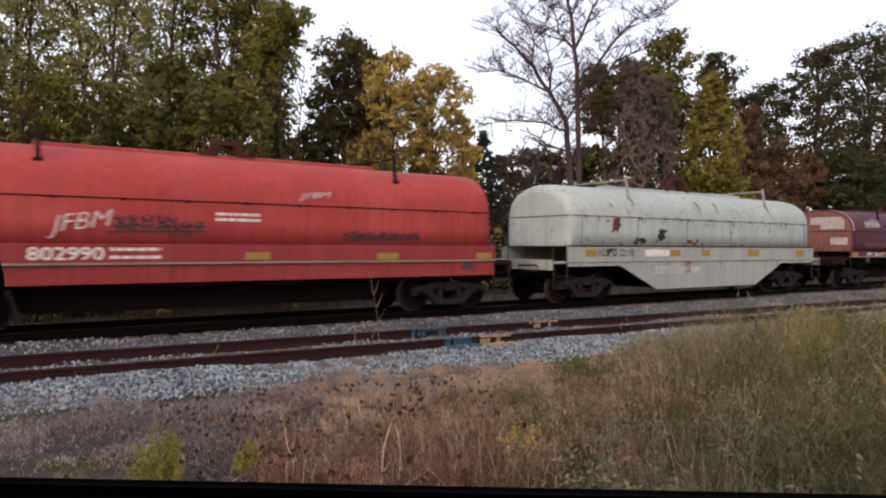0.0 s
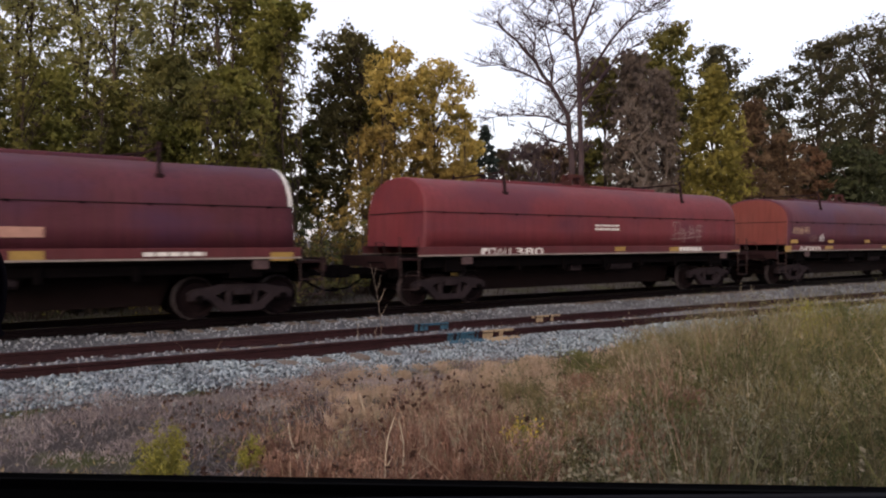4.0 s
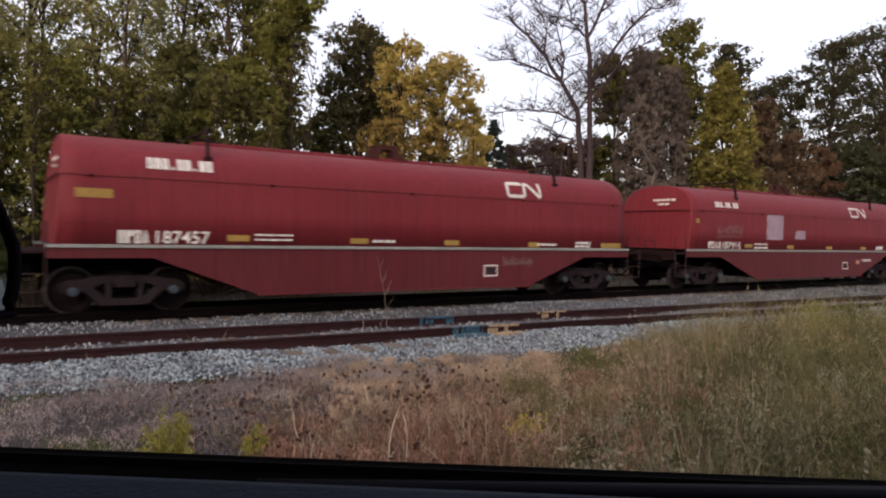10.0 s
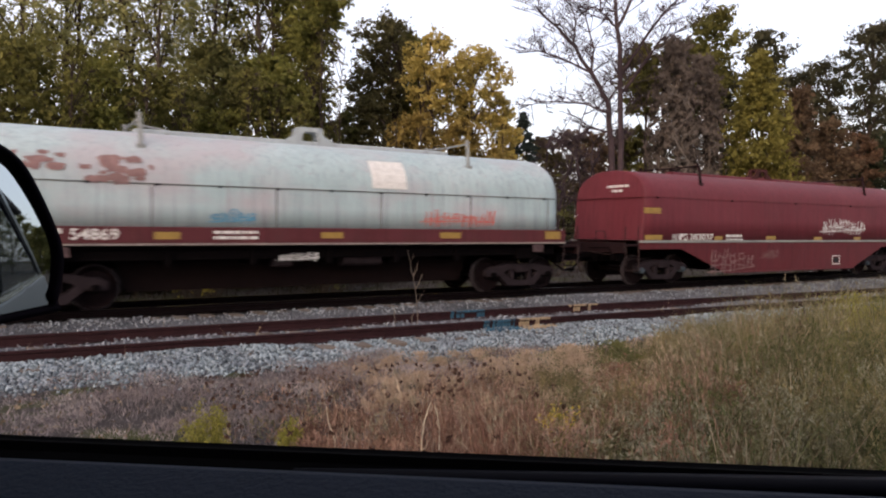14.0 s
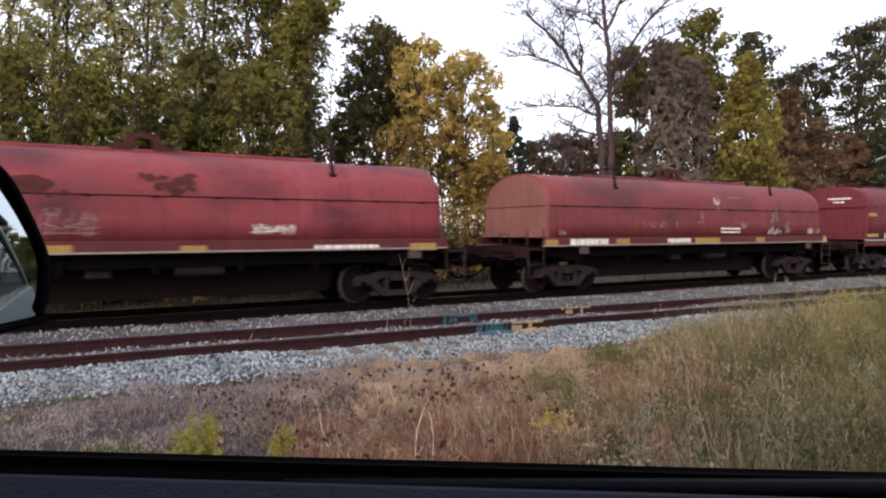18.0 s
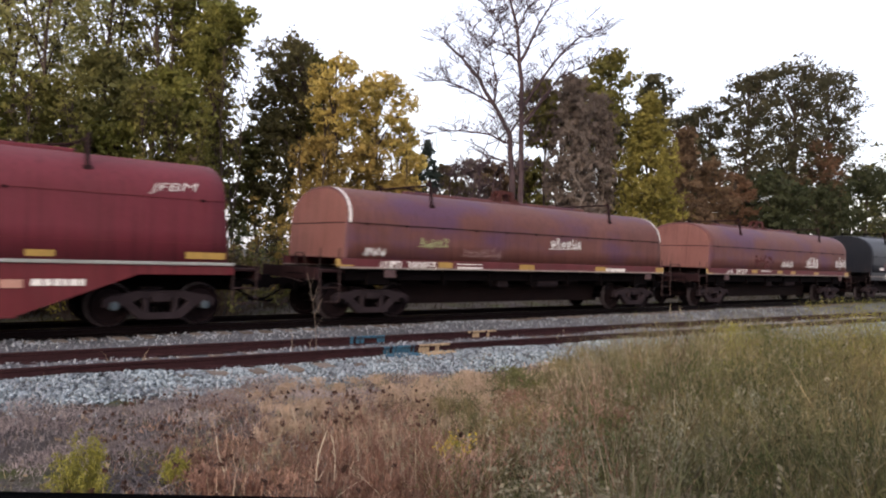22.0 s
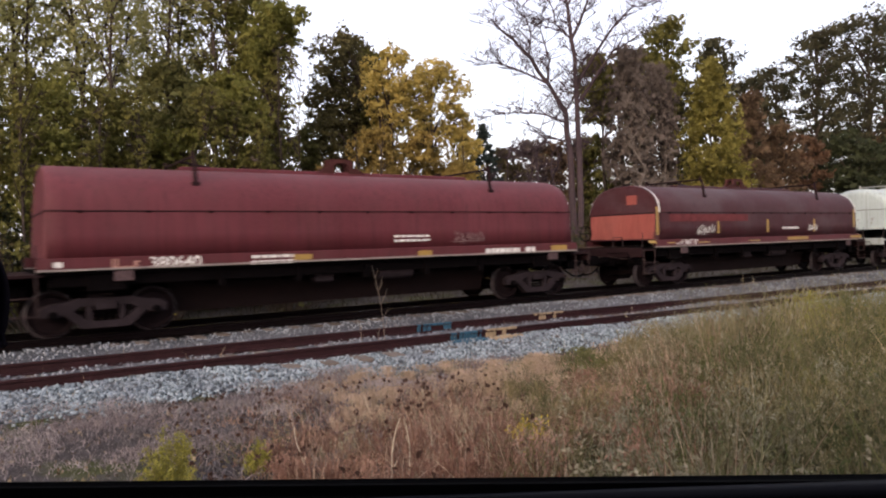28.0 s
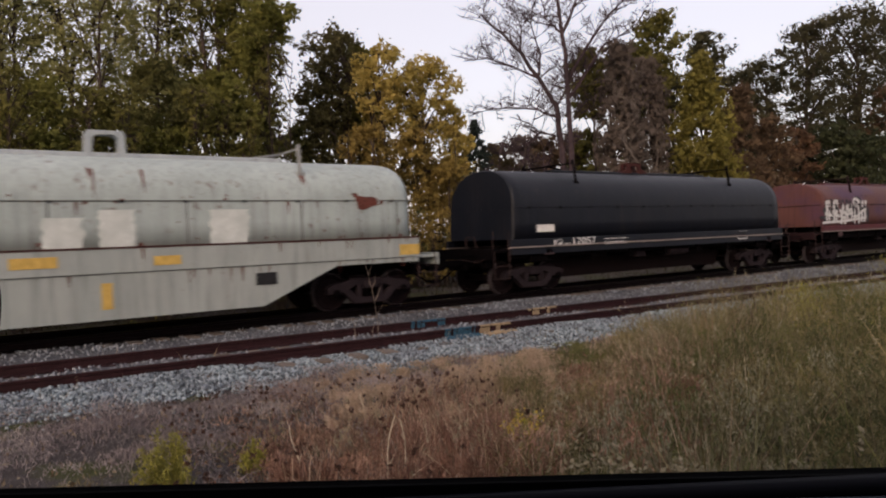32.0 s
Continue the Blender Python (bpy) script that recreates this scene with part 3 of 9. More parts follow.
def coil_car(spec):
    L, kind, style = spec["L"], spec["kind"], spec["style"]
    hood_m, sill_m = spec["hood"], spec["sill"]
    zb, zc, zt = spec["z"]
    power = 2.15 if style == "round" else 2.35
    car = empty("coil_car", pose(spec["x"] + L / 2, MAIN_Y, 0), spec["label"], "railway car", "coil cars of the train")
    H = L / 2
    hood = part("hood", build_hood(L, zb, zc, zt, style), hood_m, car, spec["hood_label"])
    end_m = spec.get("end")
    if end_m:
        for s in (-1, 1):
            bm = bmesh.new()
            if spec.get("half_end"):
                dx = 0.1 * (zc - zb) / (zt - zb)
                prism(bm, [(s * (H + 0.012), zb + 0.03), (s * (H + 0.002), zb + 0.03), (s * (H - dx + 0.002), zc - 0.03), (s * (H - dx + 0.012), zc - 0.03)], -1.36, 1.36)
                part("end_sheet", bm, end_m, hood, "orange lower end sheet")
                z = zc + 0.3
                dx = 0.1 * (z + 0.17 - zb) / (zt - zb)
                part("end_square", boxes((min(s * (H - dx), s * (H - dx + 0.02)), max(s * (H - dx), s * (H - dx + 0.02)), -0.62, -0.2, z, z + 0.3)), end_m, hood, "small orange square")
                continue
            rows = [hood_ring(s * (H + 0.004), zb + 0.02, zc, zt - 0.02, 0.05, -s * 0.1, power), hood_ring(s * (H + 0.012), zb + 0.02, zc, zt - 0.02, 0.06, -s * 0.1, power)]
            loft(bm, rows)
            part("end_sheet", bm, end_m, hood, spec.get("end_label", "orange end sheet"))
    if spec.get("end_paint"):
        for i, (y0, y1, z0, z1) in enumerate(((-1.1, -0.1, zc + 0.1, zc + 0.5), (-1.0, 0.35, zc + 0.3, zc + 0.62), (-1.25, -0.55, zb + 0.3, zb + 0.6))):
            x0, x1 = -H + 0.1 * (z0 - zb) / (zt - zb) - 0.014 - 0.003 * i, -H + 0.1 * (z1 - zb) / (zt - zb) - 0.014 - 0.003 * i
            bm = bmesh.new()
            prism(bm, [(x0, z0), (x0 + 0.01, z0), (x1 + 0.01, z1), (x1, z1)], y0, y1)
            part("end_paint", bm, M["graffiti_smear"], hood, "patch of white spray paint")
    # seam with clamps
    sh = 0.007 if kind == "N" else 0.012
    for s in (-1, 1):
        bm = boxes((-H + 0.05, H - 0.05, s * 1.452 - 0.012, s * 1.452 + 0.012, zc - sh, zc + sh), bevel=0.003)
        part("hood_seam", bm, spec["seam"], hood)
    n = int(L / 1.15)
    clamp = shared("clamp", lambda: (boxes((-0.035, 0.035, -0.03, 0.0, -0.035, 0.012), bevel=0.006), M["steel_dark"], False))
    for i in range(0, n, 3 if kind == "N" else 1):
        put("clamp", clamp, hood, (-H + 0.6 + i * (L - 1.2) / (n - 1), -1.462, zc), 0)
    if kind == "N":
        part("lower_seam", boxes((-H + 0.1, H - 0.1, -1.459, -1.445, 1.715, 1.727)), spec["seam"], hood)
    if style == "round":
        for i in range(6):
            x = -H + 0.45 + i * (L - 0.9) / 5
            bm = boxes((x - 0.012, x + 0.012, -1.458, -1.44, zb, zc - 0.03))
            part("panel_seam", bm, spec["seam"], hood)
    # ridge beam, bail and guides
    bx = H - 2.75
    bm = boxes((-bx, bx, -0.16, 0.16, zt - 0.03, zt + spec.get("beam", 0.09)), bevel=0.02)
    part("ridge_beam", bm, spec["beam_m"], hood)
    bm = bmesh.new()
    w = 0.36
    if spec.get("arch"):
        prof = [(0.62 * math.cos(a * math.pi / 12) * 1.0, 0.56 * math.sin(a * math.pi / 12) ** 0.8) for a in range(13)] + [(-0.5 + 0.04 * a * 2.08, 0.44 * math.sin(a * math.pi / 12) ** 0.8) for a in range(13)]
    elif style == "round" and kind == "B":
        prof = [(-w - 0.02, 0), (-w, 0.42), (-w * 0.9, 0.48), (w * 0.9, 0.48), (w, 0.42), (w + 0.02, 0), (w - 0.1, 0), (w - 0.12, 0.34), (w * 0.4, 0.4), (-w * 0.4, 0.4), (-w + 0.12, 0.34), (-w + 0.1, 0)]
    else:
        prof = [(-w - 0.3, 0), (-w + 0.02, 0.16), (-w + 0.06, 0.34), (w - 0.06, 0.34), (w - 0.02, 0.16), (w + 0.3, 0), (w - 0.16, 0), (w - 0.18, 0.2), (w - 0.24, 0.25), (-w + 0.24, 0.25), (-w + 0.18, 0.2), (-w + 0.16, 0)]
    for y in (-0.17, 0.09):
        prism(bm, [(x, z + zt + 0.06) for x, z in prof], y, y + 0.07)
    if not spec.get("arch"):
        box(bm, -w + 0.1, w - 0.1, -0.17, 0.16, zt + 0.36 if kind != "B" else zt + 0.46, zt + 0.41 if kind != "B" else zt + 0.53)
    part("lifting_bail", bm, P["flange_rust"] if spec.get("arch") or style != "round" else spec["beam_m"], hood)
    gm = spec["guide"]
    for sx in (-1, 1):
        gx = sx * (H - 2.75)
        for sy in (-1, 1):
            za = zt - 0.36
            ya = arch_y(za, zc, zt, power)
            bm = bmesh.new()
            tube(bm, [(gx, sy * (ya + 0.01), za), (gx, sy * (ya - 0.03), zt - 0.05), (gx + sx * 0.02, sy * (ya - 0.1), zt + 0.30)], 0.045, 5)
            box(bm, gx - 0.08, gx + 0.08, sy * ya - 0.05, sy * ya + 0.05, za - 0.06, za + 0.02)
            part("hood_guide", bm, gm, hood)
        bm = bmesh.new()
        ya = arch_y(zt - 0.36, zc, zt, power) - 0.1
        tube(bm, [(gx, -ya, zt + 0.2), (gx, ya, zt + 0.2)], 0.028, 5)
        tube(bm, [(gx, 0, zt + 0.2), (gx - sx * 0.7, 0, zt + 0.09)], 0.028, 5)
        part("guide_cross_bar", bm, gm, hood)
    # underframe
    e = H + 0.12
    if kind == "A":
        for s in (-1, 1):
            bm = boxes((-e, e, s * 1.46 - 0.04, s * 1.46 + 0.04, 1.30, zb), bevel=0.008)
            part("side_sill", bm, sill_m, car)
            bm = boxes((-e, e, s * 1.47 - 0.05, s * 1.47 + 0.05, 1.262, 1.298))
            part("sill_flange", bm, spec["flange"], car)
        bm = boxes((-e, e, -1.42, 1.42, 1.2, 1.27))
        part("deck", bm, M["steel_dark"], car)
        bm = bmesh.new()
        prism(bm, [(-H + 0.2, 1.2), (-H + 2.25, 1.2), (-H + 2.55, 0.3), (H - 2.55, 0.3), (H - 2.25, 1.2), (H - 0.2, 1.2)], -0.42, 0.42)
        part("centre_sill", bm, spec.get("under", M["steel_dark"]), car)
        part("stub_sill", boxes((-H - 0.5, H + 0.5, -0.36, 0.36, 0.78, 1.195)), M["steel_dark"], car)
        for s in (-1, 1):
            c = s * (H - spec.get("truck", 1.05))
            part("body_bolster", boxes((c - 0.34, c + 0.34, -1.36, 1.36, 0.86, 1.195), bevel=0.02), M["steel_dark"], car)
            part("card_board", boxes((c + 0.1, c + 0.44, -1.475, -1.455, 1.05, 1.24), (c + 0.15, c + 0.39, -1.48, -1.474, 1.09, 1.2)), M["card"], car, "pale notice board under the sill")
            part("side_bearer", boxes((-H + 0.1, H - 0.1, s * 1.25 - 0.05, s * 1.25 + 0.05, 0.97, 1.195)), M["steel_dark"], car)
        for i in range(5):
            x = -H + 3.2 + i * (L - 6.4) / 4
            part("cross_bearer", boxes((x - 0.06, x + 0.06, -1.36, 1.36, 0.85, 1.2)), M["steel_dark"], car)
        bm = bmesh.new()
        tube(bm, [(0.4, -1.05, 0.95), (1.35, -1.05, 0.95)], 0.19, 12)
        part("air_reservoir", bm, spec.get("tank", M["truck"]), car)
        bm = boxes((-1.2, -0.75, -1.15, -0.85, 0.78, 1.12), bevel=0.03)
        part("brake_valve", bm, M["truck"], car)
    else:
        b0, b1 = spec["belly"]
        plate = spec["plate"]
        ztop = zb - 0.02 if kind == "B" else 1.27
        for s in (-1, 1):
            bm = bmesh.new()
            prism(bm, [(-e, ztop if kind == "N" else 1.18), (-e, 1.08), (-b1, 1.08), (-b0, 0.32), (b0, 0.32), (b1, 1.08), (e, 1.08), (e, ztop if kind == "N" else 1.18)], s * 1.45 - 0.012, s * 1.45 + 0.012)
            part("belly_plate", bm, plate, car)
            if kind == "B":
                bm = boxes((-e, e, s * 1.465 - 0.035, s * 1.465 + 0.035, 1.19, zb - 0.015), bevel=0.01)
                part("side_sill", bm, sill_m, car)
                bm = boxes((-e, e, s * 1.47 - 0.045, s * 1.47 + 0.045, zb - 0.015, zb + 0.02))
                part("sill_cap", bm, spec["flange"], car, "rusty cap strip")
                nr = 7
                for i in range(nr):
                    x = -b0 + 0.1 + i * (2 * b0 - 0.2) / (nr - 1)
                    if s < 0 and i % 2 == 0:
                        part("plate_rib", boxes((x - 0.015, x + 0.015, -1.475, -1.46, 0.34, 1.17)), plate, car)
            else:
                bm = boxes((-e, e, s * 1.47 - 0.035, s * 1.47 + 0.035, 1.272, 1.335), bevel=0.006)
                part("sill_flange", bm, spec["flange"], car, "pale grey sill strip")
                bm = boxes((-b0, b0, s * 1.45 - 0.06, s * 1.45 + 0.06, 0.29, 0.32))
                part("belly_flange", bm, plate, car)
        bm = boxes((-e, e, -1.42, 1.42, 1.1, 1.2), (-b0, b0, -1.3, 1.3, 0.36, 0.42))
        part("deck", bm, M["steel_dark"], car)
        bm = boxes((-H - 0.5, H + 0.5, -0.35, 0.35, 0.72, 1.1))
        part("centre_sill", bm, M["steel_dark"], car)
    # ends: platforms, posts, steps, couplers
    for s in (-1, 1):
        bm = boxes((min(s * H, s * (H + 0.72)), max(s * H, s * (H + 0.72)), -1.42, 1.42, 1.16, 1.22), (min(s * (H + 0.66), s * (H + 0.74)), max(s * (H + 0.66), s * (H + 0.74)), -1.44, 1.44, 0.98, 1.27), bevel=0.01)
        part("end_platform", bm, spec["end_m"], car)
        bm = bmesh.new()
        tube(bm, [(s * (H + 0.2), -0.55, 1.22), (s * (H + 0.5), -0.55, 1.22), (s * (H + 0.62), -0.55, 1.6), (s * (H + 0.62), -0.2, 1.6), (s * (H + 0.62), -0.2, 1.22)], 0.018, 5)
        tube(bm, [(s * (H + 0.7), -1.3, 1.05), (s * (H + 0.8), -0.9, 0.92), (s * (H + 0.9), -0.2, 1.0)], 0.014, 5)
        part("uncoupling_lever", bm, M["step"], car)
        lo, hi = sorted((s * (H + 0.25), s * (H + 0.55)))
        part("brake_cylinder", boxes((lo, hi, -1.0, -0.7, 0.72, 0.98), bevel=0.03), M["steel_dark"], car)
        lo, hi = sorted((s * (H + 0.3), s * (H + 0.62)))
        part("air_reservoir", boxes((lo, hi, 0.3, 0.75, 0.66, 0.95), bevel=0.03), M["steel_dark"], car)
        lean = 0.05 if style != "round" else 0.0
        part("end_seam", boxes((min(s * (H - lean - 0.02), s * (H - lean + 0.016)), max(s * (H - lean - 0.02), s * (H - lean + 0.016)), -1.36, 1.36, zc - 0.014, zc + 0.014)), spec["seam"], hood)
        put("corner_step", shared("corner_step", make_step), car, (s * (H + 0.38), -1.44, 0))
        put("corner_step", shared("corner_step", make_step), car, (s * (H + 0.38), 1.44, 0))
        put("coupler", shared("coupler", make_coupler), car, (s * (H + 0.6), 0, 0), 0 if s > 0 else math.pi)
        put("air_hose", shared("air_hose", make_hose), car, (s * (H + 0.5), 0, 0), 0 if s > 0 else math.pi)
        if s < 0:
            bm = bmesh.new()
            ring = [(-H - 0.78, 0.85 + 0.26 * math.cos(a * math.pi / 8), 1.75 + 0.26 * math.sin(a * math.pi / 8)) for a in range(17)]
            tube(bm, ring, 0.02, 5)
            for a in range(4):
                c, d = math.cos(a * math.pi / 2), math.sin(a * math.pi / 2)
                tube(bm, [(-H - 0.78, 0.85, 1.75), (-H - 0.78, 0.85 + 0.26 * c, 1.75 + 0.26 * d)], 0.014, 4)
            part("brake_wheel", bm, M["steel_dark"], car)
    # trucks
    tx = H - spec.get("truck", 1.05)
    for s in (-1, 1):
        c = s * tx
        put("truck_bolster", shared("truck_bolster", make_bolster), car, (c, 0, 0))
        for r in (0.0, math.pi):
            put("truck_side_frame", shared("truck_side_frame", make_side_frame), car, (c, 0, 0), r)
            for dx in (-0.14, 0.0, 0.14):
                put("spring", shared("spring", make_spring), car, (c + dx, 0, 0), r)
        for dx in (-0.9, 0.9):
            wset = part("wheelset", shared("wheelset", make_wheelset), None, car)
            wset.matrix_parent_inverse = Matrix.Translation((c + dx, 0, R_WHEEL)) @ Matrix.Rotation(random.uniform(0, 6.2), 4, "Y")
            for r in (0.0, math.pi):
                put("bearing_cap", shared("blue_bearing_cap", lambda: make_bearing("bearing_blue")) if kind == "N" else shared("bearing_cap", make_bearing), wset, (0, 0, 0), r)
            WHEEL_SETS.append(wset)
    for f in spec.get("marks", ()):
        f(car, hood, L, spec)
    return car


P = {
    "signal_red": car_paint("faded_bright_red_paint", (0.275, 0.02576, 0.02636), (0.3675, 0.05824, 0.06101), 0.2),
    "dark_red": car_paint("dark_red_paint", (0.07, 0.012, 0.017), (0.104, 0.024, 0.031), 0.3),
    "maroon": car_paint("dark_maroon_paint", (0.05, 0.0098, 0.0168), (0.08, 0.0205, 0.031), 0.4, stain=(0.052, 0.018, 0.0396)),
    "red_brown": car_paint("faded_red_brown_paint", (0.1008, 0.0148, 0.019), (0.1386, 0.0275, 0.0352), 0.3, stain=(0.08, 0.018, 0.029)),
    "scuffed_red": car_paint("scuffed_rose_brown_paint", (0.112, 0.0195, 0.0215), (0.165, 0.038, 0.042), 0.35, grime=0.45, stain=(0.075, 0.022, 0.029)),
    # paler than the hoods: light falling on the car ends is in this colour
    "end_lit": car_paint("lit_pinkish_end_paint", (0.122, 0.05, 0.044), (0.17, 0.077, 0.068), 0.35, grime=0.35),
    "cn_red": car_paint("brownish_red_paint", (0.131, 0.0119, 0.0185), (0.161, 0.0194, 0.0262), 0.15, grime=0.35),
    "cn_dark": car_paint("dull_dark_red_paint", (0.098, 0.0145, 0.0222), (0.13, 0.0255, 0.0345), 0.2, grime=0.4),
    "cn_faded": car_paint("faded_rose_red_paint", (0.0817, 0.0111, 0.01809), (0.1075, 0.01924, 0.02911), 0.2, grime=0.35),
    "sooty_red": car_paint("sooty_red_paint", (0.15, 0.024, 0.029), (0.205, 0.045, 0.0541), 0.4, grime=0.7, stain=(0.07, 0.017, 0.0264)),
    "dusky": car_paint("dusky_maroon_paint", (0.032, 0.0066, 0.009), (0.049, 0.0125, 0.0165), 0.4, grime=0.5, stain=(0.056, 0.030, 0.034)),
    "rust_brown": car_paint("rusty_brown_paint", (0.074, 0.027, 0.0235), (0.104, 0.042, 0.036), 0.45, grime=0.4, stain=(0.064, 0.029, 0.055)),
    "grey_white": car_paint("chalky_white_grey_paint", (0.27, 0.315, 0.308), (0.36, 0.41, 0.402), 0.75, (0.10, 0.05, 0.035), 0.3),
    "silver": car_paint("dull_silver_grey_paint", (0.275, 0.308, 0.325), (0.355, 0.39, 0.405), 0.25, (0.16, 0.1, 0.07), 0.3),
    "pale_blue_grey": car_paint("weathered_pale_grey_paint", (0.27, 0.365, 0.385), (0.36, 0.43, 0.45), 0.35, (0.26, 0.09, 0.07), 0.3, stain=(0.34, 0.33, 0.35)),
    "black_paint": car_paint("dusty_black_paint", (0.003, 0.004, 0.0072), (0.0056, 0.0072, 0.0125), 0.05, (0.06, 0.05, 0.045), 0.3, 0.45),
    "orange_end": car_paint("burnt_orange_paint", (0.12, 0.026, 0.022), (0.15, 0.041, 0.034), 0.3),
    "end_bright": car_paint("bright_orange_red_paint", (0.2, 0.045, 0.036), (0.25, 0.07, 0.056), 0.3),
    "sill_red": car_paint("dirty_red_sill_paint", (0.055, 0.0095, 0.012), (0.085, 0.019, 0.0235), 0.5, grime=0.8),
    "sill_bright": car_paint("bright_red_sill_paint", (0.18, 0.01785, 0.0185), (0.24, 0.0378, 0.04), 0.4),
    "grey_plate": car_paint("grey_belly_paint", (0.23, 0.26, 0.255), (0.3, 0.325, 0.315), 0.35, (0.12, 0.06, 0.04), 0.5),
    "seam_red": plain("dark_seam_steel", (0.016, 0.006, 0.007), 0.8, 0.0, 0.4, 3.0, 0.1),
    "seam_grey": plain("grimy_grey_seam", (0.108, 0.108, 0.101), 0.8, 0.0, 0.5, 3.0, 0.1),
    "flange_pale": plain("pale_flange_edge", (0.245, 0.209, 0.194), 0.7, 0.0, 0.4, 3.0, 0.1),
    "flange_grey": plain("light_grey_flange", (0.238, 0.245, 0.238), 0.7, 0.0, 0.3, 3.0, 0.1),
    "flange_rust": plain("rusty_cap_steel", (0.06, 0.02, 0.018), 0.8, 0.0, 0.5, 3.0, 0.2),
    # underframe red, darkened for the shade below the deck
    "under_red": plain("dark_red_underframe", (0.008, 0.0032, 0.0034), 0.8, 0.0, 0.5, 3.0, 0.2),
    "belly_red": car_paint("brownish_red_belly_paint", (0.073, 0.0091, 0.0121), (0.09, 0.0134, 0.0181), 0.2),
}

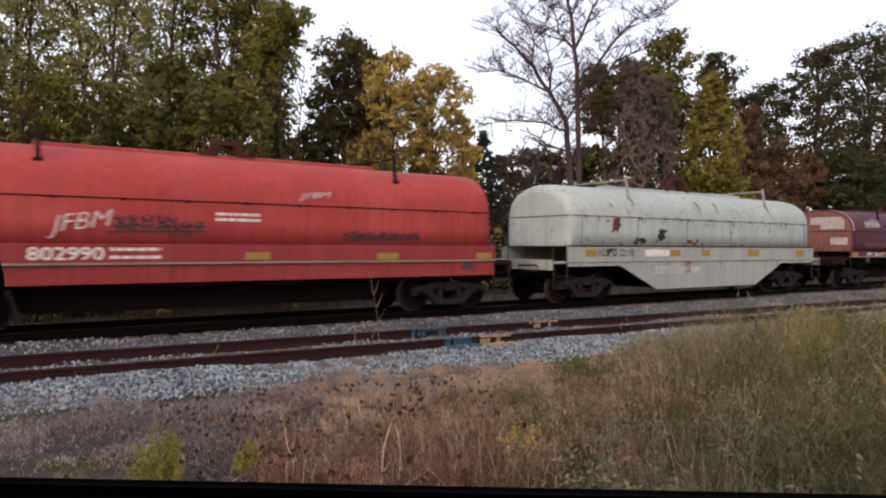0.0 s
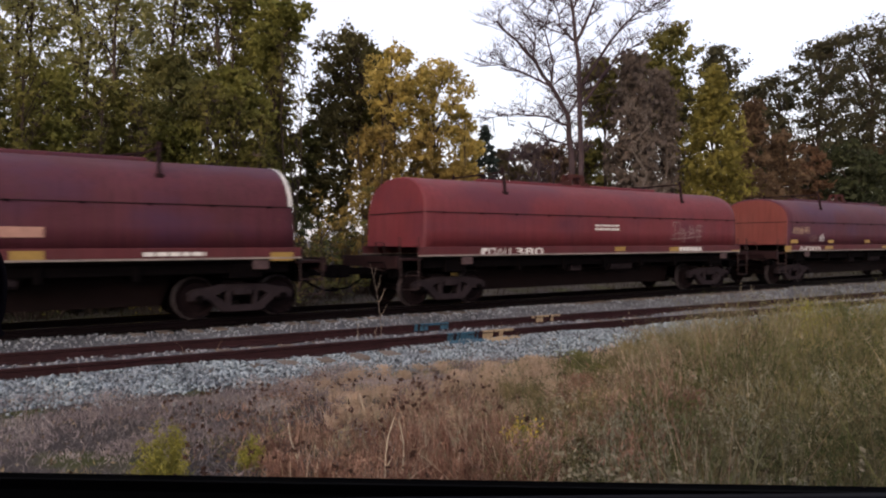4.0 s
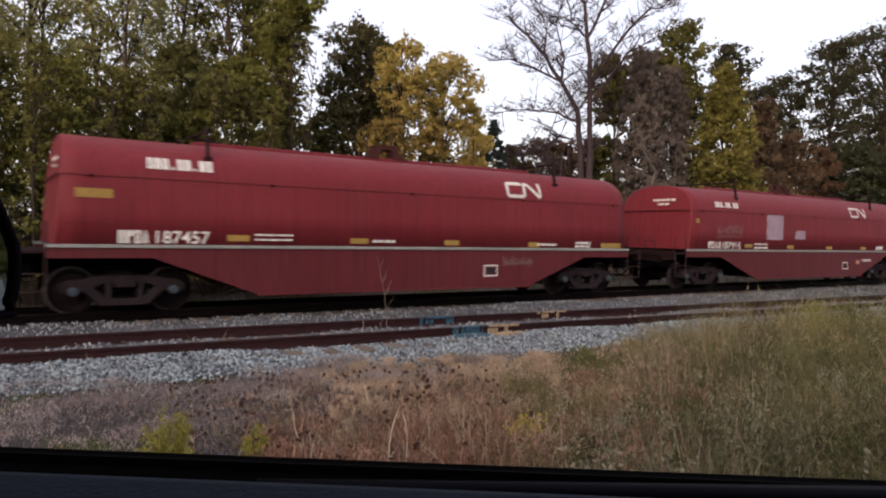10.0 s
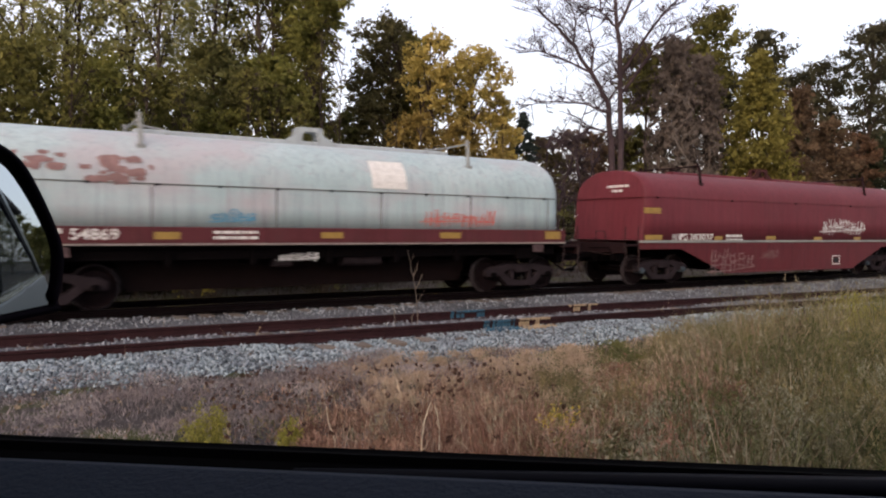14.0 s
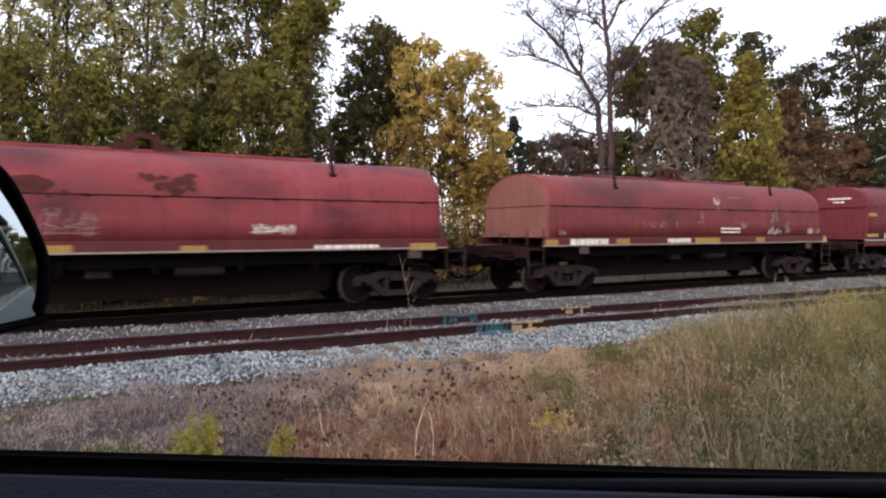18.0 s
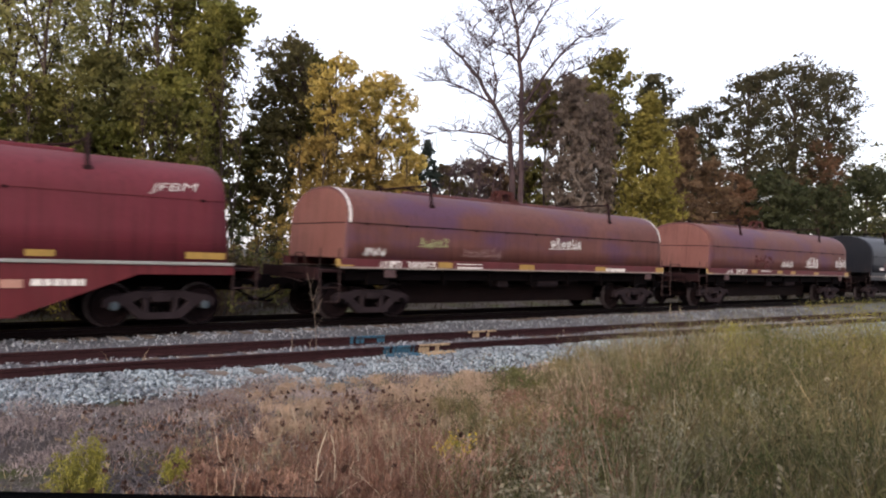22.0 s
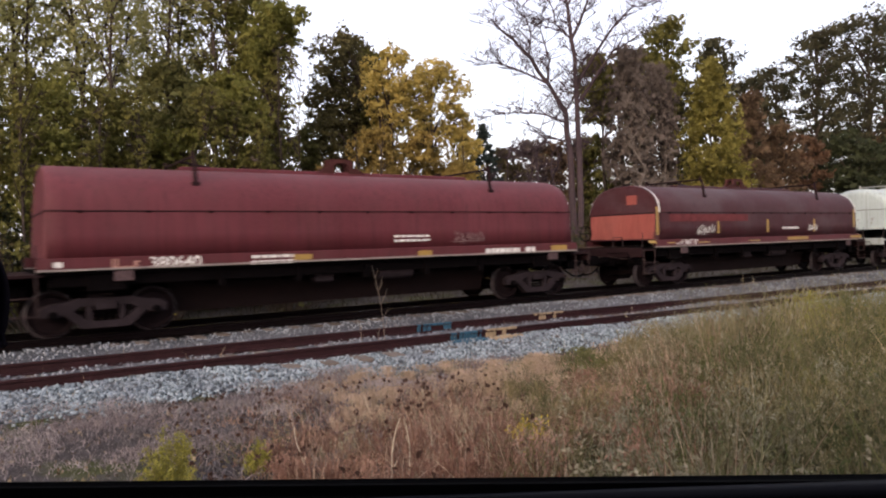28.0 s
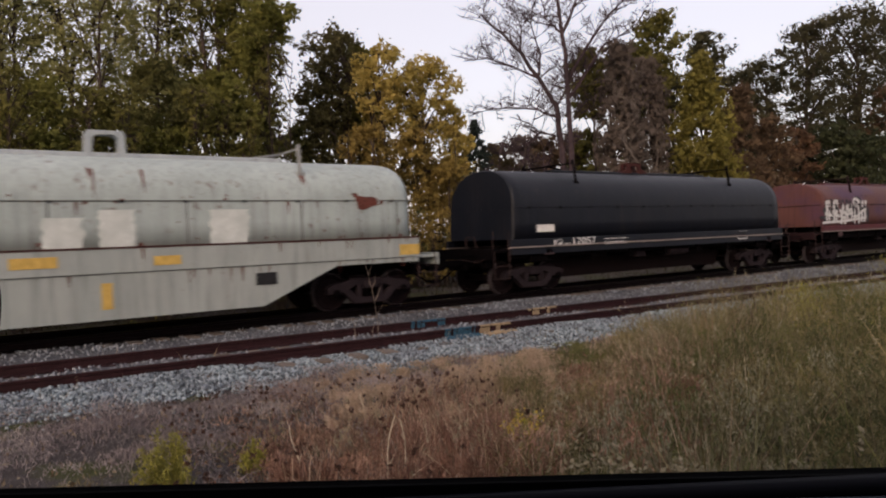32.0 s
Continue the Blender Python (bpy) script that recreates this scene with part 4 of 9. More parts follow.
# ---- paint, lettering and graffiti: kind, from, to along the car, lower and upper height ----
MARKS = {
    0: [
        ("n", 2.56, 3.8, 1.35, 1.59, "802990"), ("Y", 6.47, 7, 1.34, 1.49), ("Y", 9.59, 10.16, 1.32, 1.48), ("Y", 12.49, 12.99, 1.31, 1.48),
        ("b", 3.9, 4.8, 1.52, 1.58), ("b", 3.9, 4.8, 1.37, 1.43), ("b", 5.87, 6.8, 2.24, 2.3), ("b", 5.87, 6.8, 2.13, 2.19), ("t", 2.88, 3.95, 1.74, 2.3, "JFBM"),
        ("gk", 3.95, 5.66, 1.8, 2.22), ("t", 7.65, 8.43, 2.6, 2.84, "JFBM"), ("gk", 8.74, 10.8, 1.71, 2),
    ],
    1: [
        ("Y", 0.54, 1.03, 1.36, 1.57), ("Y", 4.37, 4.92, 1.35, 1.56), ("Y", 6, 6.49, 1.35, 1.56), ("Y", 8.7, 9.4, 1.33, 1.56),
        ("Y", 11.89, 12.46, 1.31, 1.56), ("l", 1.05, 1.87, 1.37, 1.59), ("n", 2.01, 2.66, 1.36, 1.58, "12110"), ("W", 3.15, 4.34, 1.36, 1.57),
        ("R", 1.66, 2.15, 2.07, 2.54), ("K", 3.79, 4.25, 1.81, 2.22), ("R", 5.27, 5.65, 1.76, 1.91), ("K", 2.9, 3.3, 1.76, 1.94),
        ("w", 5.14, 5.54, 0.82, 1.19), ("gw", 3.64, 5.95, 0.78, 1.08),
    ],
    2: [
        ("Y", -0.12, 0.37, 1.28, 1.47), ("Y", 2.81, 3.28, 1.32, 1.46), ("Y", 4.6, 5.07, 1.32, 1.46), ("Y", 7.71, 8.25, 1.3, 1.46),
        ("Y", 12.42, 12.93, 1.22, 1.4), ("l", 1.15, 1.7, 1.32, 1.47), ("n", 1.84, 2.75, 1.31, 1.47, "380647"), ("gw", 1.19, 2.57, 2.48, 2.93),
        ("gp", 1.1, 3.31, 1.63, 1.94), ("gp", 4.16, 5.81, 1.63, 2.13), ("gb", 5.96, 6.67, 1.55, 2.04), ("T", 7.21, 8.25, 1.7, 1.89),
        ("b", 3.65, 4.5, 1.41, 1.46), ("b", 3.65, 4.5, 1.31, 1.36), ("b", 9.89, 11.07, 1.34, 1.42),
    ],
    3: [
        ("Y", 12.6, 13.13, 1.3, 1.49), ("Y", 9.29, 9.75, 1.31, 1.45), ("Y", 6.75, 7.21, 1.34, 1.47), ("gp", 9.49, 11.07, 1.56, 2.25),
        ("b", 5.96, 6.99, 2.07, 2.12), ("b", 5.96, 6.99, 1.96, 2.02), ("b", 9.78, 10.97, 1.32, 1.45), ("l", 1.72, 2.73, 1.27, 1.46),
        ("n", 2.89, 3.89, 1.26, 1.46, "380"),
    ],
    4: [
        ("Y", 0.18, 0.68, 1.56, 1.7), ("Y", -0.32, 0.14, 1.24, 1.47), ("Y", 2.92, 3.37, 1.56, 1.69), ("Y", 2.59, 3.21, 1.32, 1.45),
        ("Y", 5.94, 6.42, 1.57, 1.69), ("Y", 9.17, 10.02, 1.57, 1.68), ("Y", 7.39, 7.88, 1.33, 1.44), ("Y", 12.44, 12.95, 1.26, 1.43),
        ("l", 0.72, 1.32, 1.29, 1.44), ("n", 1.38, 2.26, 1.28, 1.44, "380974"), ("gt", 0.33, 1.52, 1.88, 2.24), ("gp", 1.52, 2.04, 1.59, 1.92),
        ("gw", 2.21, 2.63, 1.56, 1.96),
    ],
    5: [
        ("n", 2.2, 2.99, 1.3, 1.55, "12107"), ("l", 1.23, 2.07, 1.31, 1.55), ("W", 3.04, 4.45, 1.3, 1.56), ("G", 2.26, 3.65, 1.87, 2.34),
        ("O", 0.27, 0.85, 1.81, 1.96), ("O", -0.01, 0.33, 1.34, 1.57), ("O", 4.93, 5.41, 1.34, 1.53), ("O", 8.6, 9.42, 1.35, 1.54),
        ("O", 12.64, 13.16, 1.32, 1.58), ("gb", 4.5, 6.31, 1.67, 1.97), ("gk", 4.49, 8.02, 0.26, 1.14), ("B", 8.81, 9.49, 0.78, 1.07),
        ("W", 8.81, 9.54, 0.55, 0.73),
    ],
    6: [
        ("n", 1.74, 2.76, 1.36, 1.61, "187457"), ("l", 1.05, 1.62, 1.36, 1.61), ("C", 10.41, 11.61, 2.66, 3.08), ("U", 1.56, 2.82, 2.8, 3.02),
        ("Y", 3.11, 3.57, 1.42, 1.55), ("Y", 5.89, 6.35, 1.4, 1.52), ("Y", 8.46, 8.91, 1.38, 1.51), ("Y", 11.18, 11.58, 1.35, 1.49),
        ("Y", 13.94, 14.77, 1.33, 1.49), ("Y", 0.33, 0.97, 2.2, 2.37), ("b", 3.69, 4.51, 1.54, 1.58), ("b", 3.69, 4.51, 1.44, 1.48),
        ("b", 6.47, 7.05, 1.43, 1.49), ("X", 9.69, 10.13, 0.59, 0.89), ("gp", 10.29, 11.31, 0.83, 1.11), ("b", 12.9, 13.5, 1.45, 1.52),
        ("b", 12.9, 13.5, 1.36, 1.42), ("b", 11.5, 12.2, 1.4, 1.46),
    ],
    7: [
        ("n", 1.79, 2.83, 1.36, 1.6, "187916"), ("l", 1, 1.69, 1.37, 1.6), ("C", 10.28, 11.52, 2.67, 3.07), ("U", 1.34, 2.64, 2.75, 2.93),
        ("Y", 3.05, 3.52, 1.41, 1.53), ("Y", 5.71, 6.17, 1.38, 1.51), ("Y", 8.44, 8.91, 1.37, 1.49), ("Y", 11.16, 11.61, 1.37, 1.49),
        ("Y", 14.03, 14.99, 1.36, 1.48), ("Y", 0.32, 0.5, 2.2, 2.34), ("V", 4.32, 5.46, 1.7, 2.59), ("gp", 1.5, 2.87, 1.69, 2.2),
        ("V", 6.22, 6.96, 1.74, 2.06), ("b", 3.61, 4.47, 1.51, 1.56), ("b", 3.61, 4.47, 1.38, 1.44), ("b", 12.46, 13.07, 1.38, 1.52),
        ("X", 9.7, 10.12, 0.58, 0.87), ("T", 10.78, 11.07, 0.79, 0.94), ("b", 11.3, 12.03, 0.89, 0.98),
    ],
    8: [
        ("n", 1.5, 2.31, 1.37, 1.58, "54869"), ("l", 0.74, 1.38, 1.37, 1.58), ("Y", 2.92, 3.4, 1.38, 1.52), ("Y", 6.3, 6.81, 1.4, 1.53),
        ("Y", 9.3, 9.89, 1.4, 1.54), ("Y", 12.52, 13.05, 1.38, 1.58), ("Y", 0.01, 0.26, 1.36, 1.57), ("gb", 3.99, 4.91, 1.64, 1.98),
        ("gr", 8.89, 10.93, 1.66, 2.1), ("R", 0.77, 1.54, 2.63, 2.98), ("R", 1.58, 2.81, 2.48, 2.91), ("W", 7.54, 8.43, 2.53, 3.17),
        ("b", 4.03, 4.92, 1.49, 1.55), ("b", 4.03, 4.92, 1.38, 1.44), ("gw", 5.36, 6.25, 0.88, 1.11),
    ],
    9: [
        ("n", 2.08, 3.18, 1.27, 1.54, "383037"), ("l", 1.25, 1.97, 1.27, 1.54), ("Y", 0.05, 0.77, 2.13, 2.3), ("Y", 0.1, 0.84, 1.35, 1.5),
        ("Y", 3.22, 3.61, 1.35, 1.47), ("Y", 5.88, 6.41, 1.36, 1.48), ("Y", 8.65, 9.16, 1.35, 1.46), ("Y", 11.24, 11.71, 1.31, 1.45),
        ("Y", 13.57, 14.69, 1.29, 1.46), ("gw", 9.17, 12.03, 1.5, 2.14), ("gp", 3.02, 5.27, 0.25, 1.07), ("gp", 5.65, 6.56, 0.68, 1.03),
        ("X", 9.8, 10.31, 0.45, 0.78), ("b", 3.79, 4.63, 1.44, 1.52), ("b", 3.8, 4.63, 1.32, 1.39),
    ],
    10: [
        ("Y", -0.11, 0.22, 1.32, 1.47), ("Y", 2.25, 2.85, 1.3, 1.44), ("Y", 4.3, 5.08, 1.28, 1.43), ("Y", 6.94, 7.44, 1.27, 1.4),
        ("Y", 12.07, 12.78, 1.23, 1.4), ("b", 0.77, 2.1, 1.3, 1.49), ("b", 9.7, 11.24, 1.26, 1.38), ("gw", 8.36, 9.3, 1.6, 1.88),
        ("gp", 0.18, 1.31, 1.6, 2.06), ("gp", 2.47, 5.52, 1.56, 2.11), ("S", 1.94, 2.68, 2.33, 2.98), ("S", 4.12, 4.8, 2.33, 2.75),
        ("S", 6.43, 7.21, 2.33, 2.78),
    ],
    11: [
        ("Y", -0.11, 0.33, 1.26, 1.45), ("Y", 2.52, 3.06, 1.31, 1.46), ("Y", 5.95, 7.17, 1.3, 1.46), ("Y", 9.06, 9.55, 1.31, 1.46),
        ("Y", 12.74, 13.35, 1.26, 1.48), ("b", 0.78, 2.19, 1.28, 1.46), ("b", 4.7, 5.75, 1.32, 1.45), ("s", 6.95, 7.2, 2.5, 2.9), ("sp", 7.0, 7.3, 2.3, 2.5), ("gp", 7.7, 8.45, 2.7, 2.82), ("sp", 8.3, 8.62, 1.75, 2.1), ("sp", 6.2, 6.5, 1.9, 2.3), ("sp", 3.6, 5.2, 1.75, 2.0),
        ("s", 9.75, 10.45, 1.54, 2.0), ("sp", 9.85, 10.4, 1.95, 2.5), ("sp", 10.8, 11.1, 1.6, 2.3), ("s", 12.2, 12.5, 1.56, 1.85), ("sp", 12.5, 13.0, 1.56, 1.8), ("sp", 0.16, 0.73, 1.56, 1.75), ("b", 7.27, 8.29, 1.72, 1.78),
        ("b", 7.28, 8.3, 1.61, 1.66),
    ],
    12: [
        ("n", 2.03, 2.84, 1.39, 1.59, "382823"), ("l", 1.34, 1.93, 1.39, 1.58), ("Y", 0.17, 0.77, 2.24, 2.38), ("Y", 0.05, 0.92, 1.43, 1.56),
        ("Y", 3.37, 3.8, 1.42, 1.55), ("Y", 6.03, 6.48, 1.41, 1.54), ("Y", 8.76, 9.26, 1.4, 1.53), ("Y", 11.45, 11.93, 1.39, 1.51),
        ("Y", 14.29, 15.12, 1.4, 1.54), ("b", 3.94, 4.8, 1.53, 1.58), ("b", 3.95, 4.8, 1.4, 1.46), ("X", 9.97, 10.45, 0.57, 0.92),
        ("t", 13.51, 14.5, 2.66, 2.95, "JFBM"), ("T", 11.08, 11.44, 0.82, 0.97), ("b", 11.56, 12.44, 0.86, 0.98),
    ],
    13: [
        ("n", 1.82, 2.77, 1.25, 1.46, "380855"), ("l", 0.95, 1.63, 1.27, 1.46), ("Y", -0.25, 0.22, 1.31, 1.5), ("Y", 2.83, 3.32, 1.31, 1.46),
        ("Y", 5.86, 6.5, 1.3, 1.45), ("Y", 9.34, 9.89, 1.28, 1.44), ("Y", 12.7, 13.18, 1.25, 1.46), ("gw", 7.22, 8.67, 1.88, 2.3),
        ("gw", 0.52, 1.17, 1.55, 1.81), ("gy", 2.23, 3.16, 1.79, 2.09), ("gp", 3.71, 5.16, 1.54, 1.91), ("b", 3.49, 4.41, 1.41, 1.48),
        ("b", 3.49, 4.41, 1.28, 1.35), ("b", 9.89, 10.93, 1.28, 1.4),
    ],
    14: [
        ("n", 2, 2.87, 1.31, 1.49, "381259"), ("l", 1.16, 1.83, 1.31, 1.49), ("Y", -0.27, 0.2, 1.29, 1.5), ("Y", 3.25, 3.73, 1.34, 1.47),
        ("Y", 5.52, 6.02, 1.32, 1.47), ("Y", 6.8, 7.27, 1.32, 1.45), ("Y", 9.21, 9.7, 1.32, 1.44), ("Y", 12.72, 13.18, 1.24, 1.45),
        ("gw", 5.99, 7.17, 1.57, 1.93), ("gw", 8.46, 9.76, 1.52, 2.14), ("gw", 11.74, 12.98, 1.57, 2.21), ("S", 3.65, 5.13, 1.6, 2.07),
        ("b", 4.06, 4.94, 1.41, 1.46),
    ],
    15: [
        ("n", 2.77, 3.6, 1.14, 1.37, "12055"), ("l", 1.77, 2.59, 1.15, 1.37), ("W", 1.17, 1.77, 1.61, 1.76), ("gp", 1.8, 7.57, 1.54, 2.05),
        ("X", 10.91, 11.5, 1.13, 1.46), ("b", 3.84, 4.82, 1.32, 1.4), ("b", 3.85, 4.82, 1.16, 1.24), ("b", 5.66, 6.16, 1.29, 1.38),
        ("b", 12.24, 13.42, 1.36, 1.46),
    ],
    16: [
        ("n", 1.79, 2.75, 1.26, 1.48, "380640"), ("lt", 1.1, 1.62, 1.28, 1.49), ("Y", 4.7, 5.13, 1.31, 1.43), ("Y", 7.87, 8.28, 1.3, 1.42),
        ("b", 3.77, 4.7, 1.38, 1.44), ("b", 3.76, 4.69, 1.25, 1.33), ("b", 9.94, 11.09, 1.29, 1.41), ("b", 11.29, 11.63, 1.26, 1.42),
        ("b", 7.25, 8.26, 1.75, 1.8), ("b", 7.25, 8.26, 1.65, 1.7), ("gp", 8.97, 9.95, 1.54, 1.89), ("Y", 12.22, 12.82, 1.28, 1.44),
        ("b", 0.15, 0.33, 1.33, 1.43),
    ],
    17: [
        ("Y", -0.04, 0.08, 1.66, 2.54), ("Y", 3.13, 3.25, 1.66, 2.12), ("Y", 6.11, 6.25, 1.66, 2.12), ("Y", 9.33, 9.46, 1.62, 2.13),
        ("Y", 12.46, 12.64, 1.78, 2.5), ("n", 1.29, 1.99, 1.33, 1.52, "380737"), ("l", 0.85, 1.22, 1.34, 1.52), ("Y", -0.45, -0.08, 1.4, 1.52),
        ("Y", 0.44, 0.81, 1.38, 1.51), ("Y", 2.03, 2.64, 1.36, 1.51), ("Y", 4.9, 5.61, 1.36, 1.48), ("Y", 7.39, 8.85, 1.35, 1.46),
        ("Y", 12.1, 13.05, 1.34, 1.44), ("gw", 2.03, 2.98, 1.61, 1.98), ("gw", 8.96, 9.64, 1.66, 1.95), ("b", 7.12, 8.25, 1.76, 1.84),
        ("R2", 0.61, 4.93, 2.07, 2.31),
    ],
    18: [
        ("n", 2.15, 3.32, 1.25, 1.54, "187027"), ("l", 1.55, 2.01, 1.29, 1.56), ("O", 0.65, 1.45, 1.31, 1.53), ("O", 0.36, 0.93, 1.7, 1.83),
        ("O", 4.67, 5.42, 1.34, 1.54), ("O", 7.06, 7.57, 1.3, 1.48), ("O", 12.61, 13.17, 1.25, 1.5), ("L", 1.8, 2.39, 1.69, 2.42),
        ("L", 2.84, 3.35, 1.72, 2.46), ("L", 3.96, 4.47, 1.69, 2.46), ("L", 5.17, 5.91, 1.68, 2.24), ("L", 6.1, 6.78, 1.66, 2.38),
        ("L", 8.13, 9.01, 1.65, 2.37), ("R", 1.15, 1.61, 2.37, 2.71), ("R", 11.46, 12.12, 2.33, 2.71), ("O", 6.12, 6.31, 0.52, 1.01),
        ("B", 9.08, 9.54, 0.77, 1.03),
    ],
    19: [
        ("n", 2.24, 3.17, 1.28, 1.51, "12057"), ("l", 1.46, 2.13, 1.31, 1.54), ("W", 0.88, 1.55, 1.68, 1.88), ("b", 3.54, 4.55, 1.4, 1.49),
        ("b", 3.53, 4.54, 1.25, 1.32), ("X", 10.37, 10.96, 1.17, 1.53),
    ],
    20: [
        ("gk", -0.06, 3.92, 1.42, 2.77), ("gw", 0.12, 3.66, 1.51, 2.65),
    ],
}

M["graffiti_grey"] = plain("charcoal_grey_spray_paint", (0.075, 0.075, 0.082), 0.6, 0.0, 0.4, 7.0, 0.0)
M["graffiti_pale"] = plain("faded_pale_spray_paint", (0.21, 0.13, 0.13), 0.7, 0.0, 0.5, 7.0, 0.0)
M["graffiti_smear"] = plain("chalky_smeared_paint", (0.4, 0.36, 0.36), 0.8, 0.0, 0.6, 9.0, 0.0)
M["graffiti_yellow"] = plain("yellow_green_spray_paint", (0.26, 0.28, 0.14), 0.6, 0.0, 0.4, 7.0, 0.0)
M["graffiti_tan"] = plain("tan_spray_paint", (0.36, 0.24, 0.17), 0.6, 0.0, 0.4, 7.0, 0.0)
M["lilac"] = plain("lilac_grey_overpaint", (0.30, 0.22, 0.27), 0.7, 0.0, 0.3, 3.0, 0.0)
M["tan"] = plain("tan_notice", (0.36, 0.2, 0.16), 0.7, 0.0, 0.3, 6.0, 0.0)
M["faded_yellow"] = plain("dull_ochre_reflector", (0.55, 0.36, 0.10), 0.6, 0.0, 0.4, 8.0, 0.0)
M["rust_patch"] = plain("bare_rust_patch", (0.13, 0.045, 0.035), 0.9, 0.0, 0.5, 9.0, 0.2)
M["faded_patch"] = plain("faded_red_primer", (0.25, 0.15, 0.145), 0.9, 0.0, 0.4, 7.0, 0.1)
M["soot"] = plain("soot_smudge", (0.07, 0.022, 0.022), 0.9, 0.0, 0.4, 5.0, 0.0)
M["red_stripe"] = plain("faded_red_stripe", (0.12, 0.028, 0.03), 0.7, 0.0, 0.4, 4.0, 0.0)
M["pale_block"] = plain("chalk_white_overpaint", (0.52, 0.55, 0.53), 0.7, 0.0, 0.3, 3.0, 0.0)
SCRAWL = {"gw": "graffiti_white", "gk": "graffiti_black", "gp": "graffiti_pale", "gb": "graffiti_blue", "gr": "graffiti_red", "gy": "graffiti_yellow", "gt": "graffiti_tan"}


def surface(spec, z):
    """How far the near side stands out at height z."""
    zb, zc, zt = spec["z"]
    if z >= zc:
        return arch_y(z, zc, zt, 2.15 if spec["style"] == "round" else 2.35)
    if z >= zb - 0.02:
        return 1.453
    if spec["kind"] == "A" or (spec["kind"] == "B" and z > 1.18):
        return 1.502
    return 1.464


def sheet(spec, L, polys, lift, name, mat, parent, label=""):
    """Thin paint, in polygons of (u, z), laid on the side's surface."""
    bm = bmesh.new()
    for poly in polys:
        vs = [bm.verts.new((u - L / 2, -(surface(spec, z) + lift), z)) for u, z in poly]
        bm.faces.new(vs)
    bmesh.ops.remove_doubles(bm, verts=bm.verts, dist=0.0005)
    me = bpy.data.meshes.new(name)
    bm.to_mesh(me)
    bm.free()
    me.materials.append(mat)
    return part(name, me, None, parent, label)


def slab(u0, u1, z0, z1, rows=1):
    zs = [z0 + (z1 - z0) * i / rows for i in range(rows + 1)]
    return [[(u0, a), (u1, a), (u1, b), (u0, b)] for a, b in zip(zs, zs[1:])]


def blob(rng, u0, u1, z0, z1, n=14):
    cu, cz, ru, rz = (u0 + u1) / 2, (z0 + z1) / 2, (u1 - u0) / 2, (z1 - z0) / 2
    pts = []
    for i in range(n):
        a = i * 2 * math.pi / n
        k = rng.uniform(0.6, 1.1)
        pts.append((cu + ru * k * math.cos(a), cz + rz * k * math.sin(a)))
    return [[(cu, cz), pts[i], pts[(i + 1) % n]] for i in range(n)]


def ribbon(pts, w):
    out = []
    for (a, b), (c, d) in zip(pts, pts[1:]):
        l = math.hypot(c - a, d - b) or 1e-6
        nx, nz = -(d - b) / l * w / 2, (c - a) / l * w / 2
        out.append([(a - nx, b - nz), (c - nx, d - nz), (c + nx, d + nz), (a + nx, b + nz)])
    return out


def mark_shape(i, u0, u1, z0, z1, t):
    """A plain shape in a lettering's place: open box, wedge, bar pair or block with a notch, in turn."""
    w, h = u1 - u0, z1 - z0
    ring = slab(u0, u1, z0, z0 + t) + slab(u0, u1, z1 - t, z1) + slab(u0, u0 + t, z0 + t, z1 - t) + slab(u1 - t, u1, z0 + t, z1 - t)
    wedge = [[(u0, z0), (u0 + t, z0), (u0 + 0.5 * w + 0.3 * t, z1), (u0 + 0.5 * w - 0.3 * t, z1)], [(u1 - t, z0), (u1, z0), (u0 + 0.5 * w + 0.3 * t, z1), (u0 + 0.5 * w - 0.3 * t, z1)]]
    bars = slab(u0, u0 + 1.2 * t, z0, z1) + slab(u1 - 1.2 * t, u1, z0, z1)
    block = slab(u0, u1, z0 + 0.55 * h, z1) + slab(u0, u0 + 0.5 * w, z0, z0 + 0.55 * h)
    return (ring, wedge, bars, block)[i % 4]


def scrawl(rng, u0, u1, z0, z1, bold):
    """A sprayed tag: crowded, slanting strokes and half loops, sign by sign, with a long stroke through them."""
    h = z1 - z0
    n = max(2, round((u1 - u0) / (h * 0.55)))
    w = (u1 - u0) / n
    out = []
    for i in range(n):
        c = u0 + (i + 0.5) * w
        top = z0 + h * rng.uniform(0.7, 1.0)
        low = z0 + h * rng.uniform(0.0, 0.25)
        tilt = rng.uniform(-0.05, 0.25) * h
        for x in (c - 0.3 * w, c + rng.uniform(0.0, 0.35) * w):
            out += ribbon([(x, low), (x + 0.5 * tilt + rng.uniform(-0.03, 0.03), 0.5 * (low + top)), (x + tilt, top)], h * bold * rng.uniform(0.8, 1.3))
        if rng.random() < 0.7:
            r, z = 0.42 * w * rng.uniform(0.7, 1.1), rng.uniform(low + 0.3 * h, top)
            a0, a1 = rng.uniform(0, 3.1), rng.uniform(3.6, 5.6)
            arc = [(c + r * math.cos(a0 + a1 * q / 9), min(max(z + 0.55 * r * math.sin(a0 + a1 * q / 9), z0), z1)) for q in range(10)]
            out += ribbon(arc, h * bold)
        else:
            out += ribbon([(c - 0.4 * w, top), (c + 0.5 * w, low + 0.2 * h)], h * bold)
        out += ribbon([(c - 0.5 * w, z0 + h * rng.uniform(0.3, 0.6)), (c + 0.5 * w, z0 + h * rng.uniform(0.3, 0.6))], h * bold * 0.8)
    k = z0 + h * rng.uniform(0.1, 0.3)
    out += ribbon([(u0 - 0.06 * (u1 - u0), k), (0.5 * (u0 + u1), k + 0.05 * h), (u1, k + h * rng.uniform(0, 0.2))], h * bold * 0.7)
    return out


